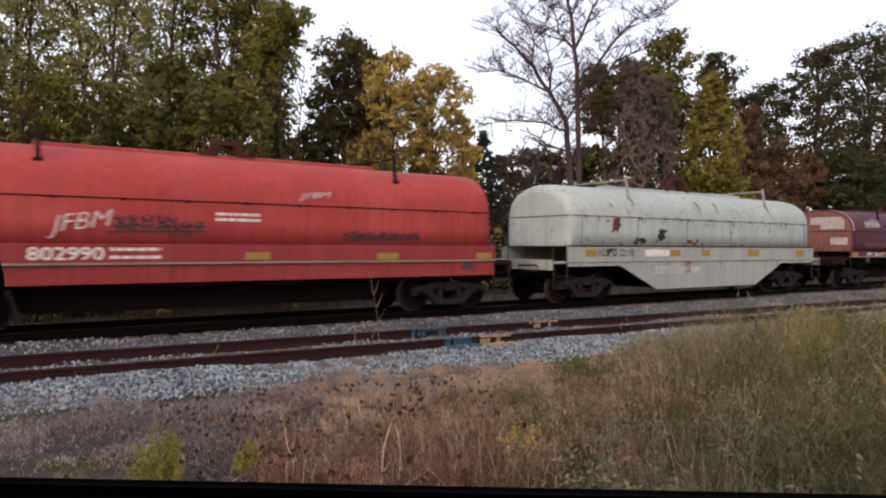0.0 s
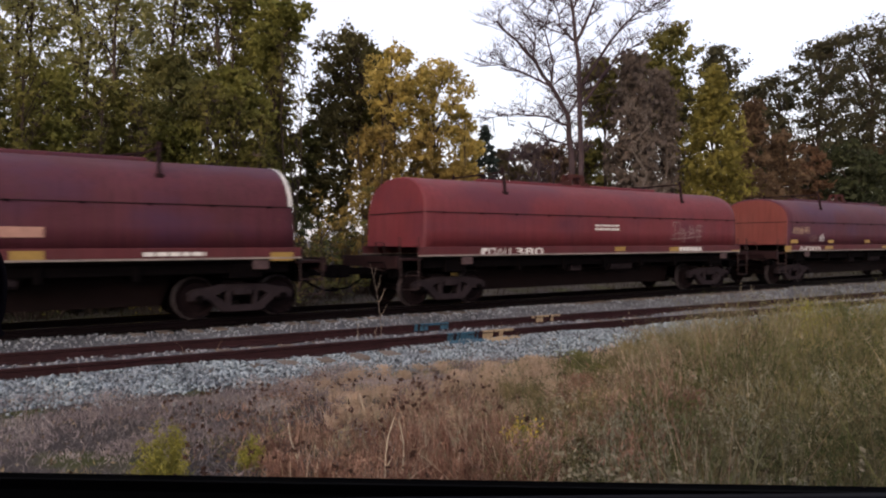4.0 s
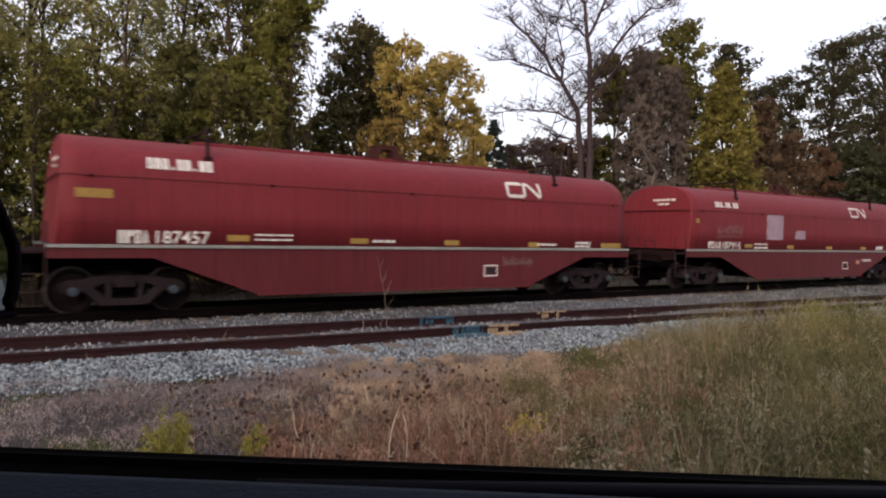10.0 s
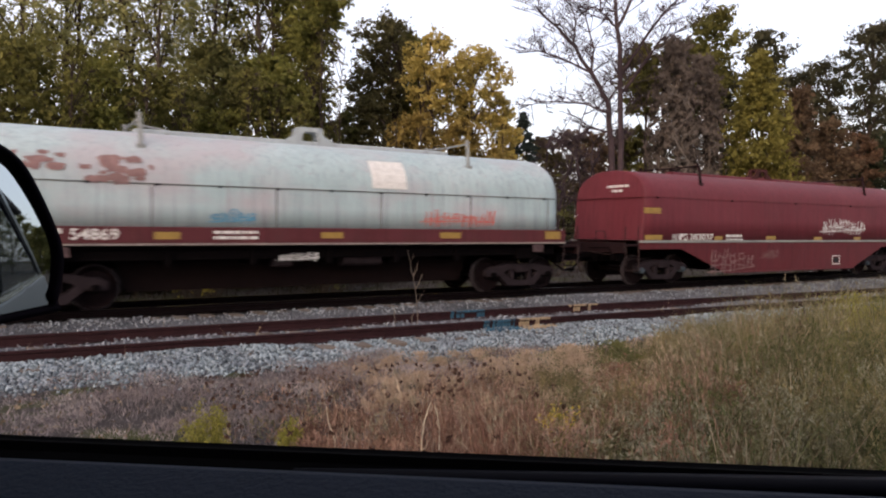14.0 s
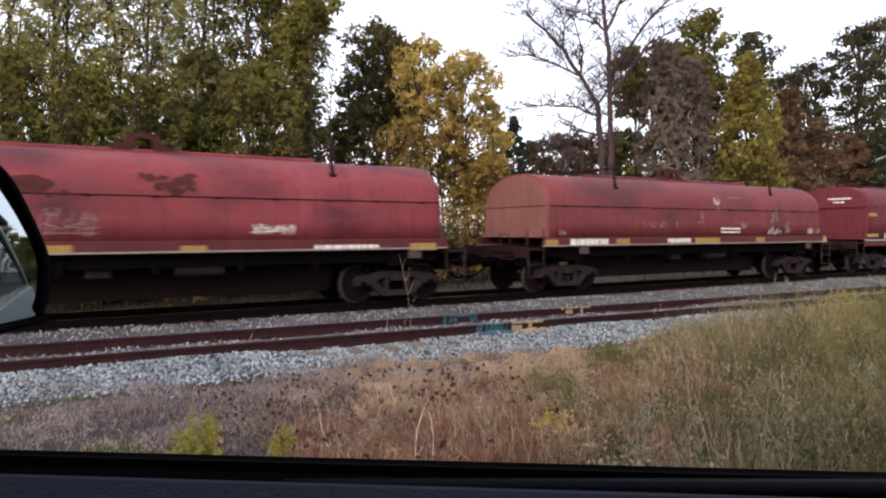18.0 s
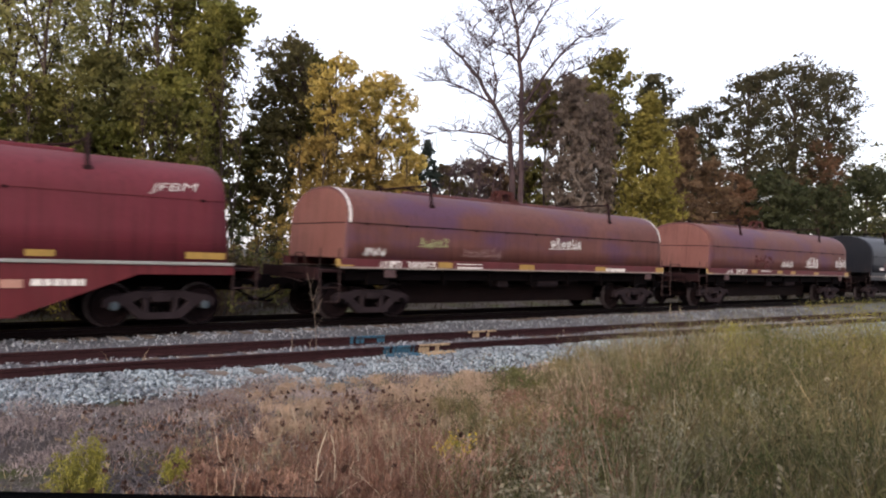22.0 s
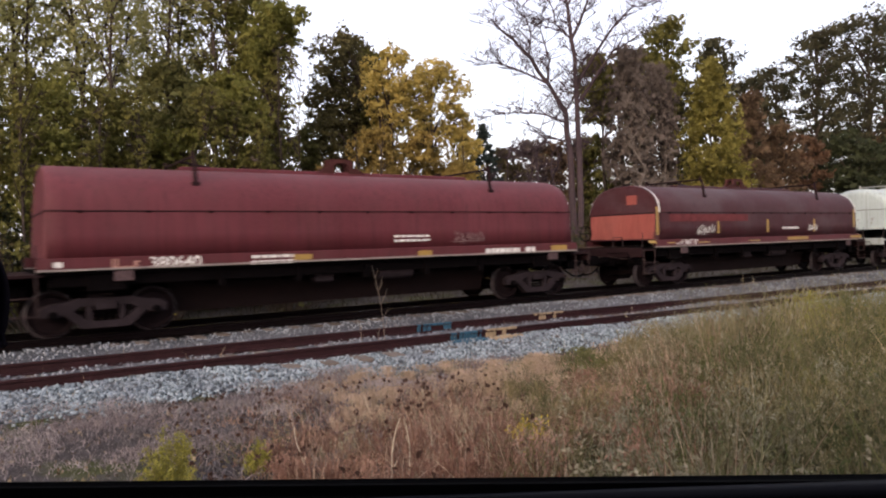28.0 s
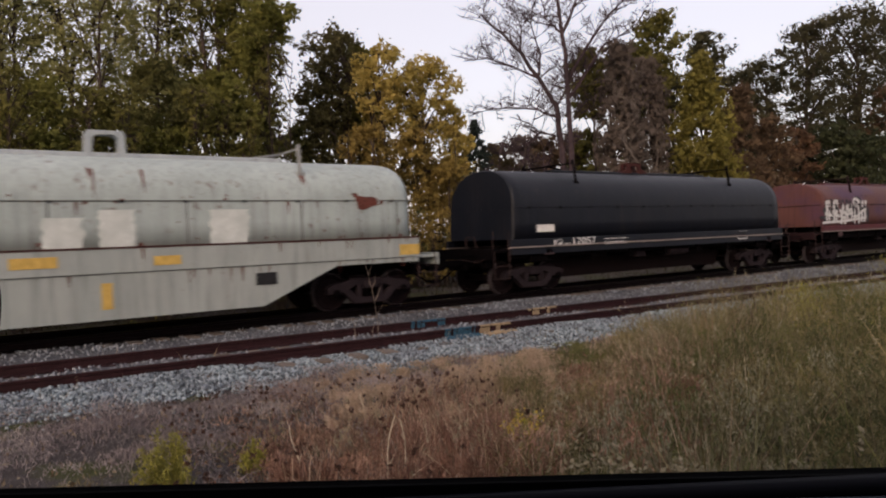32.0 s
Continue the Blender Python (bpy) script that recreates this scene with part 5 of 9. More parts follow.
def smear(rng, u0, u1, z0, z1):
    """Chalky wiped paint: ragged vertical dabs, thickest at the foot."""
    out = []
    for _ in range(int(26 * (u1 - u0) * (z1 - z0) + 7)):
        k = rng.random() ** 1.6
        u, z = rng.gauss(0.5 * (u0 + u1), 0.24 * (u1 - u0)), z0 + k * (z1 - z0)
        w, h = rng.uniform(0.02, 0.09) * (1.2 - k), rng.uniform(0.05, 0.16)
        out += blob(rng, u - w, u + w, max(z - h, z0), min(z + h, z1), 8)
    return out


def paint_marks(spec, car, hood):
    L, idx = spec["L"], spec["index"]
    rng = random.Random(100 + idx)
    zb, zc, zt = spec["z"]
    dark = spec["kind"] == "B"
    lift = 0.006
    for mk in MARKS.get(idx, ()):
        k, u0, u1, z0, z1 = mk[:5]
        lift += 0.0006
        on_hood = 0.5 * (z0 + z1) > zb
        owner = hood if on_hood else car
        if not on_hood:
            z1 = min(z1, zb - 0.012)
        elif z0 < zb:
            z0 = zb + 0.01
        if z0 < zc < z1 and k not in SCRAWL:
            rows = 6
        else:
            rows = 4 if z1 > zc else 1
        if k == "n":
            me = text_mesh(mk[5], M["black"] if dark else M["white"])
            co = np.array([v.co[:] for v in me.vertices])
            lo, hi = co.min(0), co.max(0)
            for v in me.vertices:
                x, y, z = v.co
                zz = z0 + (y - lo[1]) / (hi[1] - lo[1]) * (z1 - z0)
                v.co = (u0 - L / 2 + (x - lo[0]) / (hi[0] - lo[0]) * (u1 - u0), -(surface(spec, 0.5 * (z0 + z1)) + 0.004 + z), zz)
            part("car_number", me, None, owner, "black car number" if dark else "white car number")
        elif k == "t":
            me = text_mesh(mk[5], M["graffiti_white"], -0.012)
            co = np.array([v.co[:] for v in me.vertices])
            lo, hi = co.min(0), co.max(0)
            for v in me.vertices:
                x, y, z = v.co
                q = (y - lo[1]) / (hi[1] - lo[1])
                p = (x - lo[0]) / (hi[0] - lo[0])
                zz = z0 + q * (z1 - z0) * 0.75 + p * (z1 - z0) * 0.25
                v.co = (u0 - L / 2 + p * (u1 - u0) * 0.9 + 0.1 * q * (u1 - u0), -(surface(spec, zz) + 0.035), zz)
            part("graffiti_tag", me, None, owner, "white sprayed letters")
        elif k in ("l", "lt", "G"):
            w = (u1 - u0) / 4
            polys = []
            for i in range(4):
                polys += mark_shape(i + idx, u0 + i * w + 0.08 * w, u0 + (i + 1) * w - 0.08 * w, z0, z1, (z1 - z0) * (0.22 if k == "G" else 0.17))
            mat = M["black"] if dark or k == "G" else M["tan"] if k == "lt" else M["white"]
            sheet(spec, L, polys, lift, "owner_mark", mat, owner, "block-shaped owner mark")["kind"] = "stuff"
        elif k in ("Y", "O"):
            sheet(spec, L, slab(u0, u1, z0, z1, rows), lift, "reflector", M["yellow"] if k == "Y" else M["faded_yellow"], owner, "yellow reflective strip")
        elif k == "b":
            polys, u = [], u0
            while u < u1 - 0.02:
                w = rng.uniform(0.05, 0.22)
                polys += slab(u, min(u + w, u1), z0, z1)
                u += w + 0.03
            sheet(spec, L, polys, lift, "small_lettering", M["white"], owner, "small unreadable white lettering")["kind"] = "stuff"
        elif k in ("W", "w", "L", "V", "T", "R2", "B"):
            mat = {"W": "white", "w": "graffiti_pale", "L": "pale_block", "V": "lilac", "T": "tan", "R2": "red_stripe", "B": "black"}[k]
            if k in ("L", "V", "w"):
                polys, n = [], 9
                for i in range(n):
                    a, b = z0 + (z1 - z0) * i / n, z0 + (z1 - z0) * (i + 1) / n
                    edge = edge2 if i else (rng.uniform(0, 0.08), rng.uniform(0, 0.08))
                    edge2 = (rng.uniform(0, 0.08), rng.uniform(0, 0.08))
                    polys.append([(u0 + edge[0], a), (u1 - edge[1], a), (u1 - edge2[1], b), (u0 + edge2[0], b)])
            else:
                polys = slab(u0, u1, z0, z1, rows)
            sheet(spec, L, polys, lift, "painted_panel", M[mat], owner)
        elif k in ("R", "K", "S"):
            mat = {"R": "rust_patch", "K": "black", "S": "soot"}[k]
            wide = u1 - u0 > 0.7
            if wide and k == "R":
                mat = "faded_patch"
            polys = [] if wide else blob(rng, u0, u1, z0, z1)
            for _ in range(int((u1 - u0) * 14) if wide else 0):
                cu, cz, w = rng.uniform(u0, u1), rng.uniform(z0, z1), rng.uniform(0.05, 0.22)
                polys += blob(rng, cu - w, cu + w, cz - w * 0.5, cz + w * 0.5, 9)
            for _ in range(5):
                cu, cz = rng.uniform(u0 - 0.2, u1 + 0.2), rng.uniform(z0, z1)
                polys += blob(rng, cu - 0.06, cu + 0.06, cz - 0.08, cz + 0.05, 7)
            sheet(spec, L, polys, lift, "paint_loss", M[mat], owner)["kind"] = "stuff"
        elif k in SCRAWL:
            belly = k == "gk" and not on_hood
            if belly:
                sheet(spec, L, scrawl(rng, u0, u1, z0 + 0.08, z1 - 0.04, 0.3), lift, "graffiti", M["graffiti_grey"], owner, "broad grey sprayed shapes")["kind"] = "stuff"
                lift += 0.003
            polys = scrawl(rng, u0, u1, z0, z1, 0.12 if z1 - z0 > 1 else 0.07 if belly else 0.09 if k == "gk" else 0.05 if k == "gp" else 0.065)
            sheet(spec, L, polys, lift, "graffiti", M[SCRAWL[k]], owner, "sprayed scrawl")["kind"] = "stuff"
        elif k in ("s", "sp"):
            polys = [p for p in smear(rng, u0, u1, z0, z1) if len(set(p)) > 2]
            sheet(spec, L, polys, lift, "paint_smear", M["graffiti_smear" if k == "s" else "graffiti_pale"], owner, "chalky wiped white paint")["kind"] = "stuff"
        elif k == "C":
            h, w = z1 - z0, (u1 - u0)
            t = h * 0.2
            polys = ribbon([(u0 + w * 0.46, z1 - t / 2), (u0 + t, z1 - t / 2), (u0 + t / 2, z1 - t), (u0 + t / 2, z0 + t), (u0 + t, z0 + t / 2), (u0 + w * 0.5, z0 + t / 2), (u0 + w * 0.53, z1 - t / 2), (u0 + w * 0.62, z1 - t / 2), (u1 - t, z0 + t / 2), (u1 - t / 2, z0 + t / 2), (u1 - t / 2, z1)], t)
            fine = []
            for q in polys:
                (a, b, c, d) = q
                for i in range(4):
                    f0, f1 = i / 4, (i + 1) / 4
                    fine.append([tuple(np.array(a) + (np.array(b) - np.array(a)) * f0), tuple(np.array(a) + (np.array(b) - np.array(a)) * f1), tuple(np.array(d) + (np.array(c) - np.array(d)) * f1), tuple(np.array(d) + (np.array(c) - np.array(d)) * f0)])
            sheet(spec, L, fine, lift + 0.006, "emblem", M["white"], owner, "white bent-bar emblem")
        elif k == "U":
            polys, n = [], 9
            w = (u1 - u0) / n
            for i in range(n):
                polys += slab(u0 + (i + 0.3) * w, u0 + (i + 0.6) * w, z0, z0 + 0.06) if i in (3, 6) else mark_shape(i * 2, u0 + i * w + 0.06 * w, u0 + (i + 1) * w - 0.1 * w, z0, z1, 0.05)
            sheet(spec, L, polys, lift + 0.006, "block_lettering", M["white"], owner, "white block lettering")["kind"] = "stuff"
        elif k == "X":
            t = 0.035
            polys = slab(u0, u1, z0, z0 + t) + slab(u0, u1, z1 - t, z1) + slab(u0, u0 + t, z0, z1) + slab(u1 - t, u1, z0, z1)
            sheet(spec, L, polys, lift, "framed_sign", M["white"], owner)
            sheet(spec, L, slab(u0 + 0.1, u1 - 0.1, z0 + 0.08, z1 - 0.08), lift, "sign_face", M["black"], owner)


A_Z, B_Z, N_Z = (1.50, 2.36, 3.30), (1.665, 2.55, 3.53), (1.34, 2.61, 3.46)


def a_spec(x, L, hood, label, z=A_Z, **k):
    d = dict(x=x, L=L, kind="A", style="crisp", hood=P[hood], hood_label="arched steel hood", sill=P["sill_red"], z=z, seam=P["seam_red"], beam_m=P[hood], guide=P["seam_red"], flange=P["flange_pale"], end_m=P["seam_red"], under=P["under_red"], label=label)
    d.update(k)
    return d


def b_spec(x, L, hood, label, **k):
    d = dict(x=x, L=L, kind="B", style="round", hood=P[hood], hood_label="rounded pale steel hood", sill=P["grey_plate"], plate=P["grey_plate"], z=B_Z, seam=P["seam_grey"], beam_m=P["silver"], guide=P["flange_grey"], flange=P["flange_rust"], end_m=P["grey_plate"], belly=(2.72, 4.45), label=label)
    d.update(k)
    return d


def n_spec(x, L, hood, label, **k):
    d = dict(x=x, L=L, kind="N", style="lean", hood=P[hood], hood_label="smooth arched steel hood", sill=P["belly_red"], plate=P["belly_red"], z=N_Z, seam=P["belly_red"], beam_m=P[hood], guide=P["seam_red"], flange=P["flange_grey"], end_m=P["seam_red"], belly=(3.75, 5.8), truck=1.25, label=label)
    d.update(k)
    return d


SPECS = [
    a_spec(-1.6, 13.0, "signal_red", "bright red coil car with graffiti and a deep side sill", (1.65, 2.51, 3.55), skirt=True, sill=P["sill_bright"]),
    b_spec(14.3, 13.05, "grey_white", "pale grey coil car with rust patches and fishbelly sides", arch=True, chips=90),
    a_spec(30.7, 13.0, "maroon", "dark maroon coil car with pale-edged hood ends", rim=True, end=P["end_lit"], end_label="pale pinkish end sheet, light in its colour", end_paint=True),
    a_spec(47.0, 13.0, "red_brown", "red-brown coil car with white graffiti"),
    a_spec(63.3, 13.0, "maroon", "dark maroon coil car with orange hood ends", end=P["orange_end"]),
    b_spec(79.45, 13.1, "silver", "silver grey coil car with black graffiti on its belly", chips=30),
    n_spec(95.6, 15.0, "cn_red", "long red coil car with white emblem and fishbelly sides"),
    n_spec(113.6, 15.0, "cn_red", "long red coil car with lilac overpainted graffiti"),
    a_spec(131.5, 13.1, "pale_blue_grey", "weathered pale grey coil car on a red frame", (1.62, 2.44, 3.55), style="round", seam=P["seam_grey"], guide=P["flange_grey"], beam_m=P["silver"], hood_label="rounded pale hood with red paint remains"),
    n_spec(147.7, 15.0, "cn_dark", "long red coil car with white graffiti near one end"),
    a_spec(165.9, 13.0, "sooty_red", "sooty red coil car with yellow sill stripes"),
    a_spec(182.2, 13.0, "scuffed_red", "scuffed red coil car with white smears", end=P["end_lit"], end_label="pale pinkish end sheet, light in its colour"),
    n_spec(198.4, 15.2, "cn_faded", "long faded red coil car with fishbelly sides"),
    a_spec(216.45, 13.1, "rust_brown", "rusty brown coil car with pale-edged hood ends", rim=True, end=P["end_lit"], end_label="pale pinkish end sheet, light in its colour"),
    a_spec(232.8, 13.1, "rust_brown", "rusty brown coil car with white graffiti", end=P["end_lit"], end_label="pale pinkish end sheet, light in its colour"),
    a_spec(249.2, 13.4, "black_paint", "black coil car with faint graffiti", (1.50, 2.37, 3.48), sill=P["black_paint"], flange=P["flange_pale"], seam=P["black_paint"], guide=M["steel_dark"], end_m=M["steel_dark"], low_sill=True),
    a_spec(265.5, 13.1, "dark_red", "plain dark red coil car"),
    a_spec(282.3, 12.8, "dusky", "dark maroon coil car with yellow posts and orange ends", end=P["end_bright"], half_end=True, rim=True),
    b_spec(298.2, 13.05, "grey_white", "dirty white coil car with cream overpainted blocks", chips=60),
    a_spec(314.4, 13.2, "black_paint", "dusty black coil car with a pale sill edge", (1.50, 2.37, 3.48), sill=P["black_paint"], flange=P["flange_pale"], seam=P["black_paint"], guide=M["steel_dark"], end_m=M["steel_dark"], low_sill=True),
    a_spec(330.9, 13.0, "rust_brown", "rusty brown coil car with large black and white graffiti"),
]


def extras(spec, car):
    L = spec["L"]
    H = L / 2
    zb, zc, zt = spec["z"]
    if spec.get("skirt"):
        for s in (-1, 1):
            part("side_skirt", boxes((-H - 0.1, H + 0.1, s * 1.44 - 0.02, s * 1.44 + 0.02, 0.9, 1.262)), P["sill_bright"], car)
    if spec.get("low_sill"):
        for s in (-1, 1):
            part("side_channel", boxes((-H - 0.1, H + 0.1, s * 1.45 - 0.03, s * 1.45 + 0.03, 1.08, 1.262)), P["black_paint"], car)
    if spec["kind"] == "N":
        bm = bmesh.new()
        for z0, y0, y1 in ((2.93, -0.8, 0.1), (2.79, -0.55, -0.1)):
            y = y0
            while y < y1:
                dx = -H + 0.16 * (z0 - zb) / (zt - zb) - 0.012
                box(bm, dx - 0.004, dx + 0.004, y, min(y + 0.17, y1), z0, z0 + 0.07)
                y += 0.21
        part("end_lettering", bm, M["white"], car, "small unreadable white lettering")
    if spec.get("chips"):
        rng = random.Random(900 + spec["index"])
        polys = []
        for i in range(spec["chips"]):
            u, w = rng.uniform(0.3, L - 0.3), rng.uniform(0.012, 0.05)
            z = rng.choice((zc + rng.gauss(0, 0.06), zb + 0.03 + abs(rng.gauss(0, 0.08)), rng.uniform(zb, zt - 0.15)))
            z = min(max(z, zb + 0.06), zt - 0.1)
            polys += blob(rng, u - w, u + w, z - w * 1.2, z + w * 0.8, 7)
        for u in (2.75, L / 2 - 0.5, L / 2 + 0.5, L - 2.75):
            for i in range(3):
                a, w, z1 = u + rng.uniform(-0.08, 0.08), rng.uniform(0.015, 0.035), zt - rng.uniform(0.32, 0.4)
                z0 = z1 - rng.uniform(0.2, 0.6)
                rows = [(z1 + (z0 - z1) * k / 5, w * (1 - k / 6)) for k in range(6)]
                polys += [[(a - p, y), (a + p, y), (a + q, v), (a - q, v)] for (y, p), (v, q) in zip(rows, rows[1:])]
        for i in range(spec["chips"] // 2):
            a, w, z1 = rng.uniform(0.2, L - 0.2), rng.uniform(0.008, 0.03), rng.choice((zb - 0.03, 1.17, zc - 0.02))
            z0 = z1 - rng.uniform(0.06, 0.3)
            polys += [[(a - w, z1), (a + w, z1), (a + w * 0.6, 0.5 * (z0 + z1)), (a - w * 0.6, 0.5 * (z0 + z1))], [(a - w * 0.6, 0.5 * (z0 + z1)), (a + w * 0.6, 0.5 * (z0 + z1)), (a + w * 0.2, z0), (a - w * 0.2, z0)]]
        sheet(spec, L, polys, 0.005, "paint_chip", M["rust_patch"], car, "rust chips and streaks")["kind"] = "stuff"
    if spec.get("rim"):
        for s in (-1, 1):
            bm = bmesh.new()
            a = hood_ring(s * (H - 0.03), zb, zc, zt, -0.012, -s * 0.1, 2.35)
            b = hood_ring(s * (H - 0.11), zb, zc, zt, -0.012, -s * 0.1, 2.35)
            va, vb = [bm.verts.new(p) for p in a], [bm.verts.new(p) for p in b]
            for i in range(2, len(va) - 3):
                bm.faces.new((va[i], va[i + 1], vb[i + 1], vb[i]))
            part("hood_rim", bm, M["graffiti_white"], car, "chalky white hood rim")


TRAIN = []
for index, spec in enumerate(SPECS):
    spec["index"] = index
    car = coil_car(spec)
    extras(spec, car)
    hood_ob = [o for o in car.children if o.name.startswith("hood") and "rim" not in o.name][0]
    paint_marks(spec, car, hood_ob)
    TRAIN.append((car, spec["x"] + spec["L"] / 2))


# ---- trees ----
def grow(rng, p, d, length, r, depth, segs, tips, spread, up, kids):
    """Adds a limb and its twigs to segs; tips collects where leaves sit."""
    n = max(2, int(3 + depth))
    pts = [p.copy()]
    dd = d.copy()
    for i in range(n):
        dd = (dd + Vector((rng.uniform(-1, 1), rng.uniform(-1, 1), rng.uniform(-0.6, 1) * up)) * 0.16).normalized()
        pts.append(pts[-1] + dd * (length / n))
    segs.append((pts, r, r * 0.45 if depth else r * 0.2))
    if depth == 0:
        tips.append((pts[-1], length))
        tips.append((pts[len(pts) // 2], length))
        return
    for i in range(kids):
        k = rng.uniform(0.35, 1.0)
        j = min(int(k * n), n - 1)
        base = pts[j].lerp(pts[j + 1], k * n - j if k < 1 else 1.0)
        az = rng.uniform(0, 6.283)
        side = Vector((math.cos(az), math.sin(az), rng.uniform(-0.2, 0.7) * up + 0.1))
        nd = (dd * (1 - spread) + side * spread).normalized()
        grow(rng, base, nd, length * rng.uniform(0.45, 0.7), r * 0.5, depth - 1, segs, tips, spread, up, kids)
    tips.append((pts[-1], length * 0.6))


def limb_mesh(segs, mat):
    verts, faces = [], []
    for pts, r0, r1 in segs:
        sides = 7 if r0 > 0.1 else 4 if r0 > 0.025 else 3
        base = len(verts)
        m = len(pts)
        for i, p in enumerate(pts):
            d = (pts[min(i + 1, m - 1)] - pts[max(i - 1, 0)]).normalized()
            u = d.cross(Vector((0.31, 0.2, 0.11))).normalized()
            w = d.cross(u)
            r = r0 + (r1 - r0) * i / (m - 1)
            for k in range(sides):
                a = k * 2 * math.pi / sides
                verts.append(p + (u * math.cos(a) + w * math.sin(a)) * r)
        for i in range(m - 1):
            for k in range(sides):
                faces.append((base + i * sides + k, base + i * sides + (k + 1) % sides, base + (i + 1) * sides + (k + 1) % sides, base + (i + 1) * sides + k))
    return soup("trunk", verts, faces, mat)


def leaf_quads(rng, centers, radii, per, size, flat=0.7, droop=0.0, face_up=0.0, thin=0.5):
    """Loose four-cornered leaves round the given centres."""
    c = np.repeat(np.asarray(centers, float), per, axis=0)
    rad = np.repeat(np.asarray(radii, float), per, axis=0)
    n = len(c)
    off = rng.normal(size=(n, 3))
    off /= np.linalg.norm(off, axis=1)[:, None]
    off *= (np.abs(rng.normal(0.45, 0.42, n)) * rad)[:, None]
    off[:, 2] *= flat
    c = c + off
    nrm = rng.normal(size=(n, 3))
    nrm[:, 2] += face_up
    nrm /= np.linalg.norm(nrm, axis=1)[:, None]
    a = np.cross(nrm, rng.normal(size=(n, 3)))
    a[:, 2] -= droop
    a /= np.linalg.norm(a, axis=1)[:, None]
    b = np.cross(nrm, a)
    s = size * rng.uniform(0.6, 1.3, n)[:, None]
    return np.stack([c - a * s, c + b * s * thin, c + a * s, c - b * s * thin], axis=1)


def profile(shape, k):
    """How wide a crown is at the share k of its height."""
    if shape == "cone":
        return min(1.0, 1.35 * (1 - k) + 0.1) * min(1.0, 0.6 + 3 * k)
    if shape == "vase":
        return max(0.15, 1 - abs((k - 0.68) / 0.72) ** 2.4) ** 0.7
    if shape == "tall":
        return max(0.1, 1 - abs(2 * k - 1.0) ** 4) ** 0.5
    return max(0.12, 1 - abs((k - 0.45) / 0.58) ** 2.2) ** 0.55


def tree(name, az, y, low, top, half, label, mat, seed, leaves=8000, lobes=15, shape="round", trunk_r=0.15, stems=1, leaf=None, gap=0.12, core=0.5, flat=0.74, lean=0.0, droop=0.0, twigs=6, bark="bark", sprays=24, size=1.0, xy=None, height=None, group="trees behind the line"):
    """A forking tree: every limb carries a lobe of leafy sprays, with gaps between the lobes.
    low, top and half are the rise of the crown's foot and tip and its half width, in degrees from the parked car, unless xy and height are given."""
    rng = random.Random(seed)
    nrng = np.random.default_rng(seed)
    x = spot(az, y) if xy is None else xy[0]
    y = y if xy is None else xy[1]
    dist = math.hypot(x, y)
    z0 = ground_z(x, y) - 0.1
    if height is None:
        zb, zt, w = (EYE_Z + math.tan(radians(low)) * dist - z0, EYE_Z + math.tan(radians(top)) * dist - z0, 1.3 * math.tan(radians(half)) * dist)
    else:
        zb, zt, w = height * 0.12, height, half
    leaf = leaf or min(0.0028 * dist, 0.14)
    lobes = int(lobes * max(1.0, 0.42 * (zt - zb) / w))
    leaves = int(leaves * 0.95)
    thing = empty(name, pose(x, y, z0), label, "tree", group)
    segs, fine, cs, rs, cores = [], [], [], [], []
    trunks = []
    for q in range(stems):
        a = rng.uniform(0, 6.283)
        foot = Vector((0.25 * math.cos(a), 0.25 * math.sin(a), 0)) * (stems > 1)
        tall = zb + (zt - zb) * rng.uniform(0.72, 0.9)
        pts, off = [], Vector((0, 0, 0))
        for i in range(8):
            k = i / 7
            pts.append(foot * (1 + 3.5 * k) + Vector((lean * w * k, 0, tall * k)) + off)
            off += Vector((rng.uniform(-1, 1), rng.uniform(-1, 1), 0)) * 0.02 * tall / 2
        trunks.append(pts)
        segs.append((pts, trunk_r * (1 if q == 0 else 0.75), trunk_r * 0.2))
    for i in range(lobes):
        k = (i + rng.uniform(0.1, 0.9)) / lobes
        wide = profile(shape, k)
        r = w * rng.uniform(0.42, 0.74) * (0.5 + 0.5 * wide) * size
        a = i * 2.4 + rng.uniform(-0.5, 0.5)
        out = max(0.0, w * wide - r * 0.6) * rng.uniform(0.25, 1.0) ** 0.6
        z = min(zb + (zt - zb) * k, zt - r * flat * 0.9)
        if i == lobes - 1:
            out, z = out * 0.4, zt - r * flat
        c = Vector((out * math.cos(a) + lean * w * k, out * math.sin(a), z))
        stem = trunks[i % stems]
        reach = math.hypot(c.x, c.y)
        h = min(max(z - 0.75 * reach - 0.1 * zt, zb * 0.5), stem[-1].z * 0.98)
        j = min(int(h / stem[-1].z * 7), 6)
        base = stem[j].lerp(stem[j + 1], min(1.0, h / stem[-1].z * 7 - j))
        mid = base.lerp(c, 0.5) + Vector((rng.uniform(-0.1, 0.1), rng.uniform(-0.1, 0.1), 0.12)) * reach
        segs.append(([base, base.lerp(mid, 0.5) + Vector((0, 0, 0.04 * reach)), mid, mid.lerp(c, 0.6), c], trunk_r * rng.uniform(0.25, 0.42), trunk_r * 0.1))
        for s in range(sprays):
            d = nrng.normal(size=3)
            d /= np.linalg.norm(d)
            p = c + Vector((d[0], d[1], d[2] * flat)) * (r * rng.uniform(0.1, 1.0) ** 0.6)
            if s < twigs:
                fine.append(([c.lerp(p, -0.2), c.lerp(p, 0.5) + Vector((0, 0, 0.08 * r)), p], 0.016 + 0.0002 * dist, 0.006))
            if rng.random() > gap:
                cs.append(p)
                rs.append(r * rng.uniform(0.16, 0.46))
        cores.append((c, r))
    part("trunk", limb_mesh(segs, M[bark]), None, thing)
